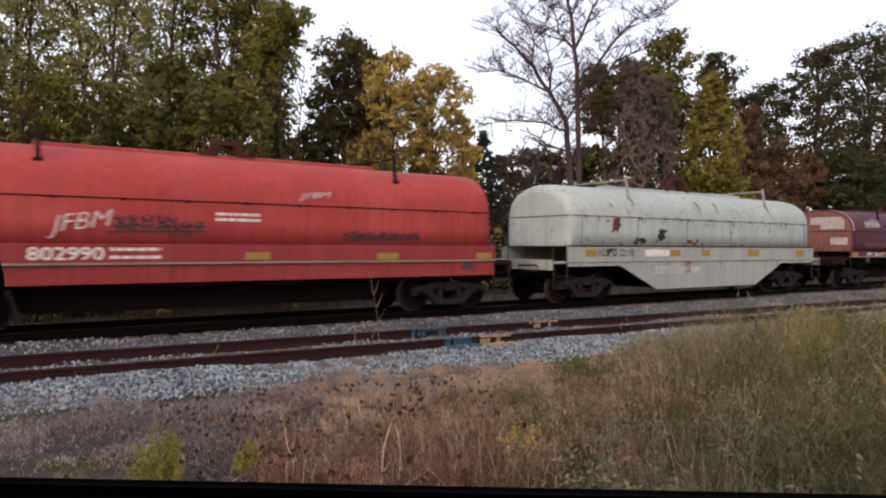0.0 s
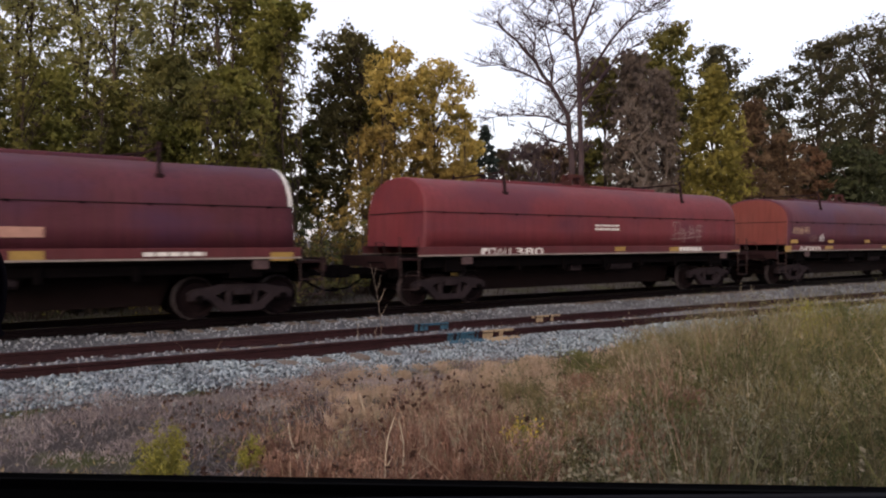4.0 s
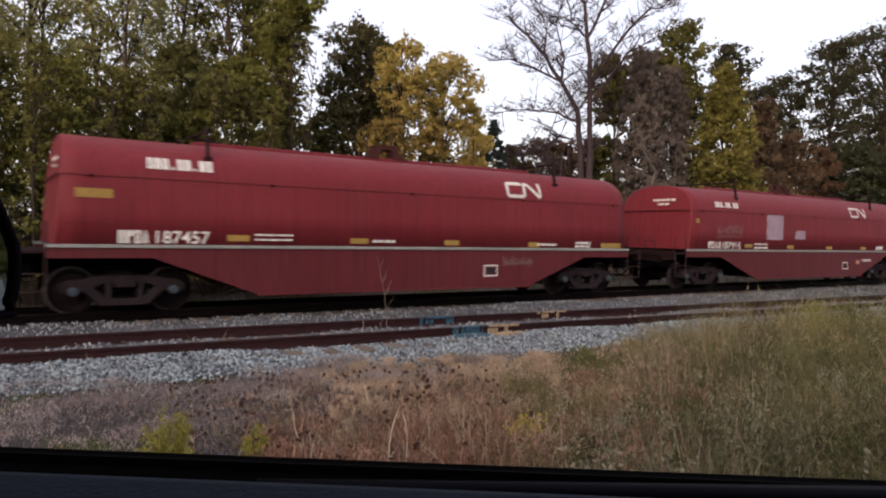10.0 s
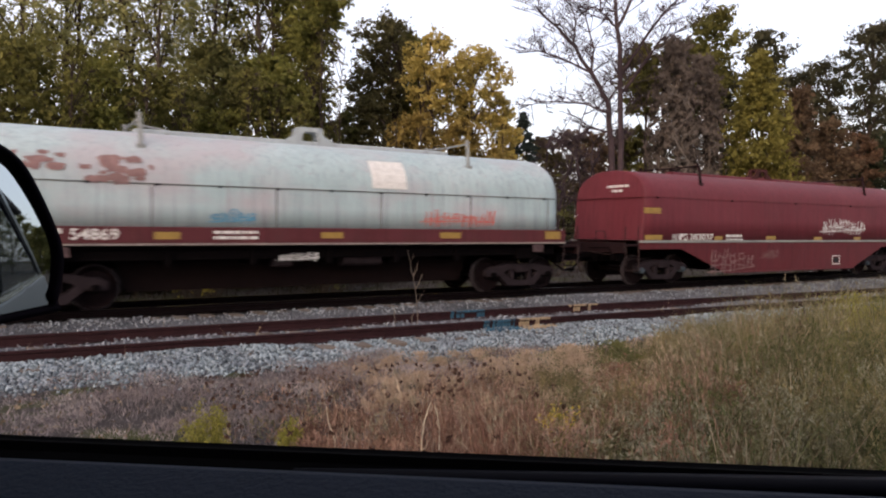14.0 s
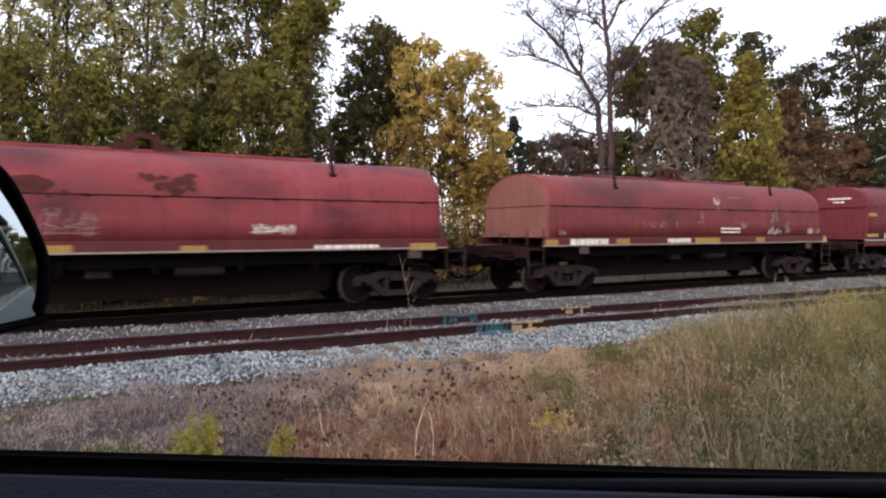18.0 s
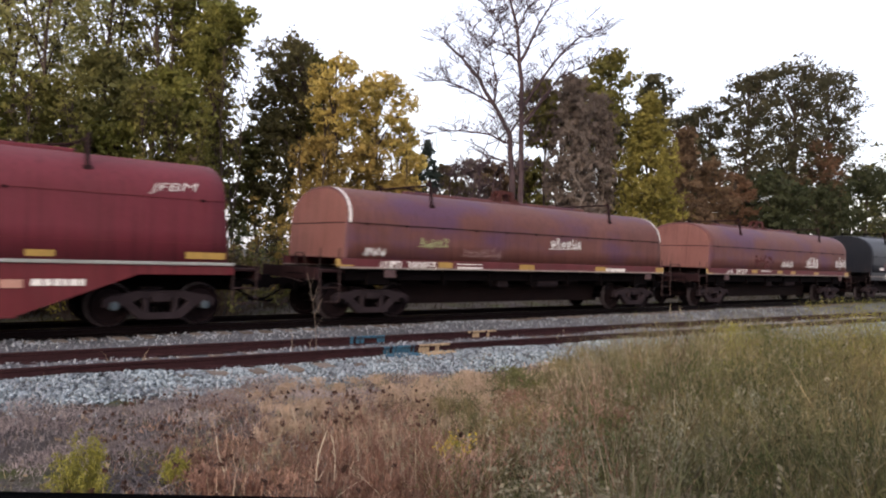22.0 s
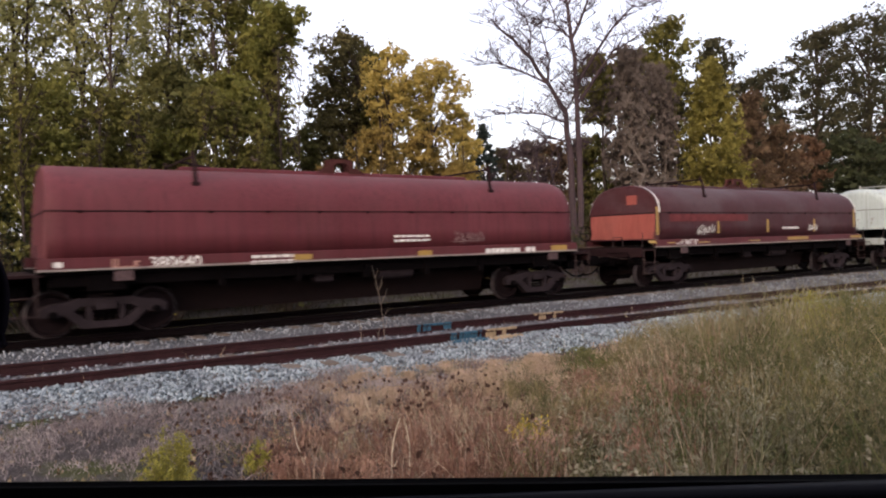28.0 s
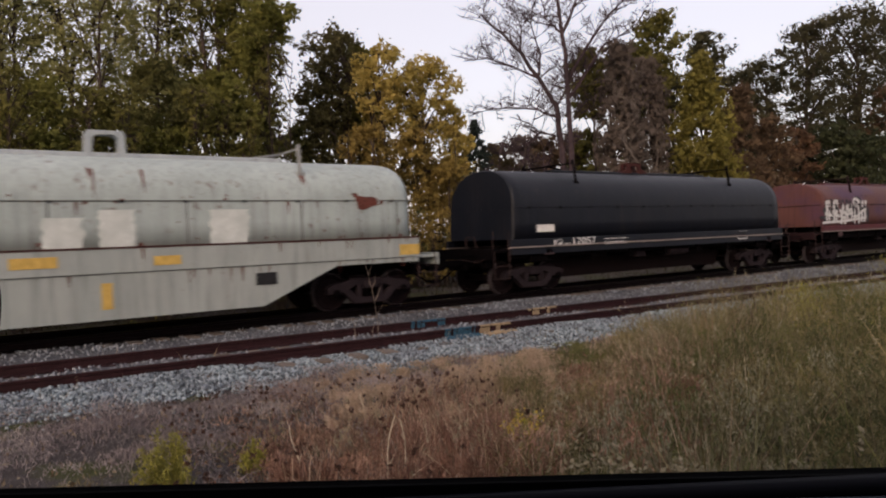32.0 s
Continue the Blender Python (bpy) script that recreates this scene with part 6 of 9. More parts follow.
    if fine:
        part("twig_work", limb_mesh(fine, M[bark]), None, thing)["kind"] = "stuff"
    if leaves:
        ra = np.array(rs)
        per = np.maximum(3, leaves * ra ** 2 / (ra ** 2).sum()).astype(int)
        part("crown", quads("crown", leaf_quads(nrng, cs, ra, per, leaf, 0.75, droop, 0.5, 0.55), M[mat]), None, thing)
        n = int(leaves * core / len(cores) / 4)
        if n:
            heart = leaf_quads(nrng, [c for c, r in cores], [r * 0.7 for c, r in cores], n, leaf * 1.9, flat, droop, 0.3, 0.6)
            part("inner_crown", quads("inner_crown", heart, M[mat]), None, thing)
    return thing


def spot(az, y):
    """Where the sight line at this compass angle meets the line y."""
    return y * math.tan(radians(az))


M["leaf_green"] = leaf_mat("dull_green_leaves", (0.088, 0.103, 0.023), (0.21, 0.194, 0.052))
M["leaf_pale"] = leaf_mat("pale_yellow_green_leaves", (0.235, 0.24, 0.09), (0.42, 0.39, 0.17), 0.55)
M["leaf_olive"] = leaf_mat("olive_leaves", (0.072, 0.078, 0.02), (0.175, 0.155, 0.045))
M["leaf_dark"] = leaf_mat("dark_green_leaves", (0.052, 0.06, 0.019), (0.132, 0.122, 0.042))
M["leaf_yellow"] = leaf_mat("golden_autumn_leaves", (0.32, 0.235, 0.054), (0.5, 0.385, 0.12), 0.45)
M["leaf_lime"] = leaf_mat("yellow_green_autumn_leaves", (0.14, 0.125, 0.028), (0.225, 0.19, 0.05))
M["leaf_brown"] = leaf_mat("withered_grey_brown_leaves", (0.085, 0.066, 0.056), (0.165, 0.13, 0.11))
M["leaf_orange"] = leaf_mat("rusty_orange_leaves", (0.085, 0.055, 0.034), (0.15, 0.097, 0.058))
M["leaf_oak"] = leaf_mat("dark_olive_oak_leaves", (0.034, 0.037, 0.019), (0.088, 0.078, 0.042))
M["leaf_red"] = leaf_mat("dull_red_oak_leaves", (0.08, 0.05, 0.03), (0.145, 0.08, 0.047))
M["needle"] = leaf_mat("blue_green_needles", (0.018, 0.028, 0.024), (0.035, 0.048, 0.04), 0.1)
M["leaf_umber"] = leaf_mat("brownish_green_leaves", (0.06, 0.055, 0.024), (0.13, 0.112, 0.046))
M["leaf_bronze"] = leaf_mat("bronze_gold_leaves", (0.17, 0.12, 0.034), (0.29, 0.205, 0.062))
M["leaf_bush"] = leaf_mat("yellow_green_bush_leaves", (0.19, 0.165, 0.035), (0.33, 0.265, 0.06))
# evergreen green, darkened further to carry the shade low in the wood
M["leaf_deep"] = leaf_mat("deep_green_shaded_leaves", (0.018, 0.026, 0.012), (0.048, 0.052, 0.024), 0.2)
M["brush"] = leaf_mat("mixed_brush_leaves", (0.055, 0.045, 0.021), (0.115, 0.09, 0.04))
M["bark_bare"] = plain("purple_grey_bark", (0.068, 0.047, 0.052), 0.95, 0.0, 0.5, 3.0, 0.6, 14.0)

# tall feathery trees at the back, with sky between their sprays
for az, y, top, half, mt, seed in ((-14, 28, 22, 5.0, "leaf_pale", 21), (-7, 29, 22, 4.8, "leaf_pale", 22), (-1, 29, 22, 4.4, "leaf_pale", 23), (4.2, 30, 23, 4.0, "leaf_pale", 24), (8.6, 29, 23, 3.6, "leaf_pale", 25), (13.0, 30, 23, 3.4, "leaf_pale", 26), (17.0, 29.5, 22.5, 3.0, "leaf_olive", 27), (20.0, 28.5, 20.5, 2.2, "leaf_green", 28)):
    tree("broadleaf_tree", az, y, 8.5, top, half, "tall feathery tree with pale yellowing leaves" if mt == "leaf_pale" else "tall tree with olive green leaves", mt, seed, 8500, 22, "tall", 0.15, 2, gap=0.2, core=0.3, twigs=9, size=0.9)
# lower, denser green trees before them
for az, y, low, top, half, mt, seed, num in (
    (-11, 25, 1.5, 13, 4.0, "leaf_green", 211, 9000), (-5, 25.5, 1.5, 12.5, 3.8, "leaf_green", 212, 9000), (0.2, 25, 1.5, 13.2, 3.4, "leaf_olive", 213, 10000), (5.6, 24.6, 1.5, 12.4, 3.0, "leaf_green", 214, 10000),
    (9.6, 25.2, 1.5, 11.6, 2.4, "leaf_olive", 215, 8000), (13.4, 26, 4.5, 14.2, 3.0, "leaf_dark", 216, 12000), (14.2, 25, 1.5, 9.5, 2.6, "leaf_green", 220, 8000), (17.6, 26, 8.6, 13.4, 2.3, "leaf_green", 217, 7000), (18.9, 25, 3.4, 8.2, 2.0, "leaf_olive", 218, 4500)):
    tree("broadleaf_tree", az, y, low, top, half, "green tree with a dense lobed crown", mt, seed, num, 16, "round", 0.12, 1, gap=0.08, core=0.6, twigs=6)
tree("broadleaf_tree", 20.0, 27, 12.8, 18.8, 1.9, "green tree whose upper boughs hang over a gap", "leaf_green", 219, 7500, 14, "vase", 0.13, 1, gap=0.14, core=0.3, lean=0.95)
tree("broadleaf_tree", 20.9, 27.5, 2.0, 12.0, 1.1, "green tree with a narrow crown", "leaf_green", 231, 6000, 12, "tall", 0.1, 1, gap=0.2, core=0.3)
tree("broadleaf_tree", 23.2, 30, 1.5, 9.4, 1.5, "low dark green tree in a gap of the wood", "leaf_dark", 232, 4500, 10, "round", 0.08, 2, gap=0.15, core=0.4)
tree("broadleaf_tree", 20.2, 25.5, 1.5, 6.4, 1.7, "small olive tree at the wood's edge", "leaf_olive", 230, 4000, 10, "round", 0.07, 2, gap=0.25, core=0.2)
tree("broadleaf_tree", 21.5, 26.6, 5.0, 16.4, 1.4, "thin olive tree with feathery twigs", "leaf_olive", 233, 3200, 14, "tall", 0.06, 2, gap=0.45, core=0.0, twigs=12)
# slender young trees that show their stems
for az, y, top, seed in ((-2.5, 23, 13, 242), (3.5, 23.2, 13, 243), (7.6, 23.4, 12, 244), (11.4, 23.6, 12, 245), (16.4, 24, 12.4, 246), (17.9, 24.4, 11.5, 247), (19.6, 24, 10, 248)):
    tree("young_tree", az, y, 4.0, top, 1.2, "slender young tree with sparse olive leaves", "leaf_olive", seed, 1500, 10, "tall", 0.06, 1, gap=0.4, core=0.0, twigs=8, lean=0.3 * (seed % 5 - 2), size=0.85)
# the dark tree and the golden ones
tree("broadleaf_tree", 25.4, 31, 8.0, 17.0, 2.4, "dark brownish green tree with an open crown", "leaf_umber", 31, 9500, 22, "round", 0.17, 2, gap=0.34, core=0.12, lean=0.5, size=0.9, twigs=9)
tree("broadleaf_tree", 25.2, 30, 1.5, 10.5, 2.0, "green tree below a taller dark one", "leaf_umber", 36, 6500, 14, "round", 0.12, 2, gap=0.2, core=0.3)
tree("broadleaf_tree", 28.6, 32.5, 6.5, 15.6, 1.9, "olive green tree behind a golden one", "leaf_olive", 32, 8000, 14, "round", 0.15, 1, gap=0.12, core=0.4)
tree("broadleaf_tree", 31.0, 28, 9.0, 15.6, 2.5, "golden yellow autumn tree with thinning leaves", "leaf_yellow", 33, 7500, 19, "round", 0.13, 2, gap=0.26, core=0.12, twigs=10, size=0.85)
tree("broadleaf_tree", 34.4, 28.5, 8.2, 14.4, 2.5, "golden yellow autumn tree with drooping twigs", "leaf_yellow", 34, 6000, 19, "round", 0.12, 2, gap=0.3, core=0.05, size=0.85, twigs=10, droop=0.5)
tree("broadleaf_tree", 36.2, 28.6, 5.0, 10.6, 1.5, "golden yellow autumn tree with thinning leaves", "leaf_yellow", 38, 3000, 12, "round", 0.08, 2, gap=0.35, core=0.0, twigs=12, droop=0.5)
tree("broadleaf_tree", 32.6, 27.6, 3.0, 9.0, 2.2, "low golden tree at the wood's edge", "leaf_bronze", 39, 5000, 13, "round", 0.08, 2, gap=0.25, core=0.25, twigs=10)
tree("broadleaf_tree", 29.0, 27, 1.5, 9.6, 2.2, "low golden tree at the wood's edge", "leaf_bronze", 35, 6500, 15, "round", 0.09, 2, gap=0.15, core=0.4, twigs=8)
tree("broadleaf_tree", 35.2, 27.4, 1.5, 6.6, 2.3, "low golden tree at the wood's edge", "leaf_bronze", 37, 6000, 13, "round", 0.08, 2, gap=0.12, core=0.4)


def big_bare_tree():
    """Two close trunks whose limbs sweep up and outwards into fine twigs."""
    x, y = spot(45.2, 31), 31.0
    rng = random.Random(41)
    thing = empty("bare_tree", pose(x, y, ground_z(x, y) - 0.1, 0, 0, -45.2), "tall bare leafless tree with two close trunks", "tree", "trees behind the line")
    lines = [
        ([(-0.15, 0), (-0.15, 3), (-0.2, 5.8), (-0.35, 9), (-0.5, 10), (-1.5, 11.9), (-2.6, 13.7), (-3.7, 15), (-4.9, 16.2)], 0.25, 0.6),
        ([(0.35, 0), (0.28, 3), (0.25, 5.8), (0.3, 9), (0.25, 12.2), (0, 14.5), (-0.2, 16.5), (-0.75, 18.3), (-0.9, 20.5)], 0.23, -0.4),
        ([(0.25, 11.6), (1.2, 13.2), (2.6, 15.2), (3.8, 16.4), (4.7, 16.7)], 0.12, 1.2), ([(0.28, 10.6), (1.2, 11.9), (2.4, 13.4), (4.4, 14.4)], 0.12, -1.5),
        ([(0, 14.5), (0.7, 16), (1.7, 17.8), (2.2, 19.5)], 0.11, -1.2), ([(-0.2, 16.5), (0.4, 18), (0.3, 20)], 0.08, -0.8),
        ([(-1.5, 11.9), (-2.8, 12.6), (-4.3, 13.4), (-5.4, 13.6)], 0.1, 0.9), ([(-2.6, 13.7), (-2.5, 15.2), (-3.0, 17)], 0.08, 0.7),
        ([(-1.5, 11.9), (-1.3, 13.5), (-1.9, 15.5), (-1.6, 17.5)], 0.09, 1.0), ([(-0.4, 9.4), (-1.6, 9.9), (-3.2, 10.2), (-5.0, 10.0)], 0.1, -1.1),
        ([(-0.3, 8.2), (-1.5, 8.6), (-2.6, 7.9), (-3.6, 7.6)], 0.08, 0.8), ([(-0.5, 10), (0.1, 11.0), (0.3, 11.4)], 0.1, -0.2), ([(0, 14.5), (-0.9, 15.6), (-1.3, 17.2), (-2.2, 18.8)], 0.08, 0.6)]
    segs, tips = [], []
    for line, r, depthwise in lines:
        pts = [Vector((u, depthwise * i / len(line), z)) for i, (u, z) in enumerate(line)]
        fine = [pts[0]]
        for p, q in zip(pts, pts[1:]):
            for k in (1, 2):
                fine.append(p.lerp(q, k / 2) + Vector((rng.uniform(-1, 1), rng.uniform(-1, 1), rng.uniform(-1, 1))) * 0.08)
        segs.append((fine, r, r * 0.25))
        for i in range(1, len(fine)):
            if fine[i].z < 7.2:
                continue
            d = (fine[i] - fine[i - 1]).normalized()
            for s in range(4):
                a = rng.uniform(0, 6.283)
                nd = (d * 0.5 + Vector((math.cos(a), math.sin(a) * 0.8, rng.uniform(-0.35, 0.6))) * 0.6).normalized()
                grow(rng, fine[i], nd, rng.uniform(0.7, 1.7), 0.032, 2, segs, tips, 0.6, 0.6, 4)
    part("trunk", limb_mesh([g for g in segs if g[1] > 0.03], M["bark_bare"]), None, thing)
    part("twig_work", limb_mesh([(a, max(b, 0.015), max(c, 0.008)) for a, b, c in segs if b <= 0.03], M["bark_bare"]), None, thing)["kind"] = "stuff"


def small_bare_tree(az, y, top, half, label, seed, bark="bark_bare", trunk_r=0.1, limbs=9):
    """A trunk whose crooked limbs fork twice into twigs."""
    rng = random.Random(seed)
    x = spot(az, y)
    dist = math.hypot(x, y)
    z0 = ground_z(x, y) - 0.1
    tall, w = EYE_Z + math.tan(radians(top)) * dist - z0, math.tan(radians(half)) * dist
    thing = empty("bare_tree", pose(x, y, z0), label, "tree", "trees behind the line")
    pts = [Vector((0.12 * i * rng.uniform(-1, 1), 0.12 * i * rng.uniform(-1, 1), tall * 0.9 * i / 7)) for i in range(8)]
    segs, tips = [(pts, trunk_r, trunk_r * 0.2)], []
    for i in range(limbs):
        k = 0.3 + 0.65 * (i + rng.random()) / limbs
        j = min(int(k * 7), 6)
        a = i * 2.4 + rng.uniform(-0.5, 0.5)
        d = Vector((math.cos(a), math.sin(a), rng.uniform(0.2, 0.9))).normalized()
        grow(rng, pts[j].lerp(pts[j + 1], k * 7 - j), d, w * rng.uniform(0.6, 1.0) * (1.15 - 0.5 * k), trunk_r * 0.4, 2, segs, tips, 0.55, 0.6, 4)
    part("trunk", limb_mesh([g for g in segs if g[1] > 0.03], M[bark]), None, thing)
    part("twig_work", limb_mesh([(a, max(b, 0.012), max(c, 0.008)) for a, b, c in segs if b <= 0.03], M[bark]), None, thing)["kind"] = "stuff"


big_bare_tree()
small_bare_tree(40.2, 30, 9.2, 1.6, "small bare tree with fine grey twigs", 42)
small_bare_tree(42.7, 32, 11.6, 1.9, "small bare tree with fine grey twigs", 43, trunk_r=0.13, limbs=11)
small_bare_tree(41.0, 30.5, 10.4, 1.8, "small bare tree with fine grey twigs", 143, limbs=13)
small_bare_tree(43.4, 31.4, 10.0, 1.7, "small bare tree with fine grey twigs", 144, limbs=13)
small_bare_tree(39.0, 31, 7.0, 1.5, "small bare tree with fine grey twigs", 40)
small_bare_tree(43.9, 32, 8.4, 1.5, "small bare tree with fine grey twigs", 39)
small_bare_tree(41.4, 33, 7.6, 1.8, "small bare tree with fine grey twigs", 46)
small_bare_tree(50.2, 29, 12.8, 2.2, "pale dead tree with crooked bare branches", 50, "bark_pale", 0.1, 10)
small_bare_tree(52.0, 29.4, 8.0, 1.9, "pale dead tree with crooked bare branches", 49, "bark_pale", 0.08, 9)
# olive, withered and autumn trees right of the bare one
tree("broadleaf_tree", 47.3, 34, 9.0, 14.4, 1.7, "olive tree beside a withered one", "leaf_olive", 44, 6500, 13, "round", 0.14, 1, gap=0.2, core=0.3)
tree("broadleaf_tree", 46.9, 36, 1.5, 8.4, 1.5, "small olive tree beside a withered one", "leaf_olive", 45, 5000, 11, "round", 0.1, 2, gap=0.2, core=0.3)
tree("broadleaf_tree", 49.6, 31, 2.0, 14.8, 1.7, "half-dead tree with withered hanging grey-brown leaves", "leaf_brown", 51, 11000, 22, "round", 0.18, 2, gap=0.2, core=0.3, size=0.85, droop=1.3, flat=0.95, twigs=10)
tree("broadleaf_tree", 51.6, 32, 2.0, 13.4, 1.5, "half-dead tree with withered hanging grey-brown leaves", "leaf_brown", 52, 9000, 19, "round", 0.16, 1, gap=0.2, core=0.3, size=0.85, droop=1.3, flat=0.95, twigs=10)
tree("broadleaf_tree", 52.3, 36, 9.5, 16.5, 1.9, "olive tree behind a withered one", "leaf_olive", 53, 8000, 14, "round", 0.18, 1, gap=0.12, core=0.4)
tree("broadleaf_tree", 50.4, 37, 8.0, 14.6, 1.7, "olive tree behind a withered one", "leaf_olive", 48, 6500, 12, "round", 0.16, 1, gap=0.15, core=0.4)
tree("broadleaf_tree", 53.2, 37, 2.5, 12.0, 1.3, "dark olive oak with an open crown", "leaf_oak", 47, 6000, 12, "tall", 0.16, 1, gap=0.12, core=0.5)
tree("broadleaf_tree", 55.8, 37, 8.5, 14.6, 1.6, "dark olive oak with an open crown", "leaf_oak", 56, 6500, 12, "round", 0.18, 1, gap=0.15, core=0.4)
tree("broadleaf_tree", 55.6, 30, 2.0, 13.2, 2.7, "yellow-green autumn tree with a pointed crown", "leaf_lime", 54, 13000, 30, "cone", 0.14, 1, gap=0.06, core=0.5, size=0.8)
tree("broadleaf_tree", 58.2, 31.5, 2.0, 10.6, 1.9, "rusty orange-brown autumn tree", "leaf_orange", 55, 7500, 15, "cone", 0.14, 1, gap=0.1, core=0.45)
tree("broadleaf_tree", 60.4, 31, 2.0, 8.2, 1.7, "rusty orange-brown autumn tree", "leaf_orange", 65, 6000, 12, "round", 0.12, 1, gap=0.12, core=0.4)
# the oaks
for az, y, low, top, half, num, lobes, seed in ((57.8, 40, 4, 11.6, 1.6, 6000, 12, 66), (59.8, 38, 3.5, 12.2, 1.5, 9000, 14, 57), (62.8, 35, 3.0, 14.3, 1.9, 14000, 20, 58), (65.5, 34, 2.5, 15.0, 2.3, 19000, 24, 59), (68.3, 33, 2.5, 14.0, 1.8, 15000, 20, 60)):
    tree("oak_tree", az, y, low, top, half, "dark olive oak with an open lobed crown", "leaf_oak", seed, int(num * 0.85), lobes, "vase", 0.3, 1, gap=0.12, core=0.6, flat=0.5, leaf=0.135, twigs=8)
for az, y, top, half, seed in ((62.0, 32, 7.0, 1.2, 61), (67.7, 31, 9.2, 1.5, 62)):
    tree("oak_tree", az, y, 3.0, top, half, "oak turning dull red", "leaf_red", seed, 4500, 10, "round", 0.2, 1, gap=0.2, core=0.3, flat=0.5, leaf=0.15)
tree("oak_tree", 64.6, 30.5, 1.5, 7.0, 2.2, "low evergreen tree, shade in its dark leaves", "leaf_deep", 67, 7000, 12, "round", 0.2, 1, core=0.6, leaf=0.16)
tree("oak_tree", 70.6, 29.5, 1.5, 7.4, 2.2, "low evergreen tree, shade in its dark leaves", "leaf_deep", 68, 7000, 12, "round", 0.2, 1, core=0.6, leaf=0.16)
tree("oak_tree", 67.7, 30, 1.0, 6.4, 2.2, "low evergreen tree, shade in its dark leaves", "leaf_deep", 69, 5500, 12, "round", 0.2, 1, core=0.6, leaf=0.16)
for az, top, seed in ((73.4, 9.4, 63), (77.5, 9.8, 64)):
    tree("broadleaf_tree", az, 30, 1.5, top, 2.6, "olive tree at the end of the wood", "leaf_olive", seed, 6000, 13, "round", 0.2, 1, core=0.4, leaf=0.12)


def conifer(x, y, h, seed):
    rng = np.random.default_rng(seed)
    thing = empty("conifer", pose(x, y, ground_z(x, y) - 0.1), "dark blue-green spruce with a pointed top", "tree", "trees behind the line")
    bm = bmesh.new()
    tube(bm, [(0, 0, 0), (0, 0, h * 0.6), (0, 0, h)], 0.11, 7, 0.01)
    part("trunk", bm, M["bark"], thing)
    cs, rs = [], []
    for i in range(420):
        k = rng.random() ** 0.7
        a = rng.random() * 6.283
        r = (1 - k) * 3.4 * rng.uniform(0.3, 1.0) + 0.05
        cs.append((r * math.cos(a), r * math.sin(a), 0.8 + k * (h - 0.85) - r * 0.22))
        rs.append(0.22)
    part("crown", quads("crown", leaf_quads(rng, cs, rs, 30, 0.085, 0.45), M["needle"]), None, thing)


conifer(spot(37.9, 33), 33, 9.2, 71)
for az, y, top, half, mt, seed in ((36.8, 35, 6.6, 1.3, "leaf_olive", 271), (39.4, 36, 7.6, 1.4, "brush", 272), (41.8, 37, 8.2, 1.5, "leaf_brown", 273), (43.6, 36, 7.8, 1.3, "leaf_orange", 274), (45.6, 37, 8.0, 1.2, "leaf_brown", 275)):
    tree("broadleaf_tree", az, y, 0.5, top, half, "low autumn tree at the back of the wood", mt, seed, 4500, 13, "tall", 0.08, 2, gap=0.35, core=0.3)


# ---- brush at the wood's edge ----
def brush(name, az, y, w, h, mat, label, seed, n=60, per=30, leaf=0.07):
    x = spot(az, y)
    rng = np.random.default_rng(seed)
    thing = empty(name, pose(x, y, ground_z(x, y) - 0.05), label, "bush", "brush at the wood's edge")
    cs = [(rng.normal() * w * 0.35, rng.normal() * 0.6, 0.4 + abs(rng.normal(0.45, 0.28)) * (h - 0.4)) for _ in range(n)]
    segs = [([Vector((c[0] * 0.3, c[1] * 0.3, 0)), Vector((c[0] * 0.7, c[1] * 0.7, c[2] * 0.6)), Vector(c)], 0.022, 0.006) for c in cs[:30]]
    part("stem_tangle", limb_mesh(segs, M["bark"]), None, thing)["kind"] = "stuff"
    part("foliage", quads("foliage", leaf_quads(rng, cs, rng.uniform(0.2, 0.55, n) * (1 if h < 5 else 1.6), int(per * 0.7), leaf * 1.2, 0.7, 0.0, 0.5), mat), None, thing)


BR = "tangled brush of mixed autumn leaves"
for i in range(30):
    az = -14 + i * 3.0
    y = 22.5 + (i % 3) * 1.8 + (2.5 if az > 30 else 0)
    # dark leaf colours here put the trees' shade into the brush
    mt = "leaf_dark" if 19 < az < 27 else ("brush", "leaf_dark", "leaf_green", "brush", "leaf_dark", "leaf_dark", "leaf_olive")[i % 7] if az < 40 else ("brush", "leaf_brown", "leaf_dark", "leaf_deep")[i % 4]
    brush("bush", az, y, 2.6, 2.4 + (i % 4) * 0.5, M[mt], BR, 200 + i)
for i in range(14):
    az = 2 + i * 5.3
    brush("bush", az, 36 + (i % 2) * 3, 4.5, 4.6, M["leaf_dark" if i % 2 else "brush"], "dark understorey brush among the trunks", 300 + i, 60, 24, 0.11)
for i in range(12):
    az = 47 + i * 2.3
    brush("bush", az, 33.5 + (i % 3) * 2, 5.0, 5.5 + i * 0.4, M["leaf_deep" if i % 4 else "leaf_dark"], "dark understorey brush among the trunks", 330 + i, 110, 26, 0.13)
for az, h, mt in ((39.4, 6.4, "brush"), (40.8, 6.0, "leaf_olive"), (42.2, 6.8, "leaf_brown"), (43.6, 6.6, "leaf_orange"), (45.8, 6.4, "leaf_olive"), (36.4, 6.0, "leaf_yellow"), (38.6, 5.4, "leaf_dark")):
    brush("bush", az, 34, 3.0, h, M[mt], "thin brown brush below a bare tree", 360 + int(az), 100, 24, 0.085)
brush("bush", 12.3, 21.6, 2.4, 3.6, M["leaf_bush"], "yellow-green bush beside the main line", 391, 80, 44, 0.065)
for i, az in enumerate((26.0, 28.2, 30.4, 32.6, 34.8, 36.6)):
    brush("bush", az, 25.4 + 0.4 * (i % 2), 2.4, 4.2 - 0.4 * (i % 3), M["leaf_bronze"], "bronze-gold bush below the golden trees", 470 + i, 80, 40, 0.07)
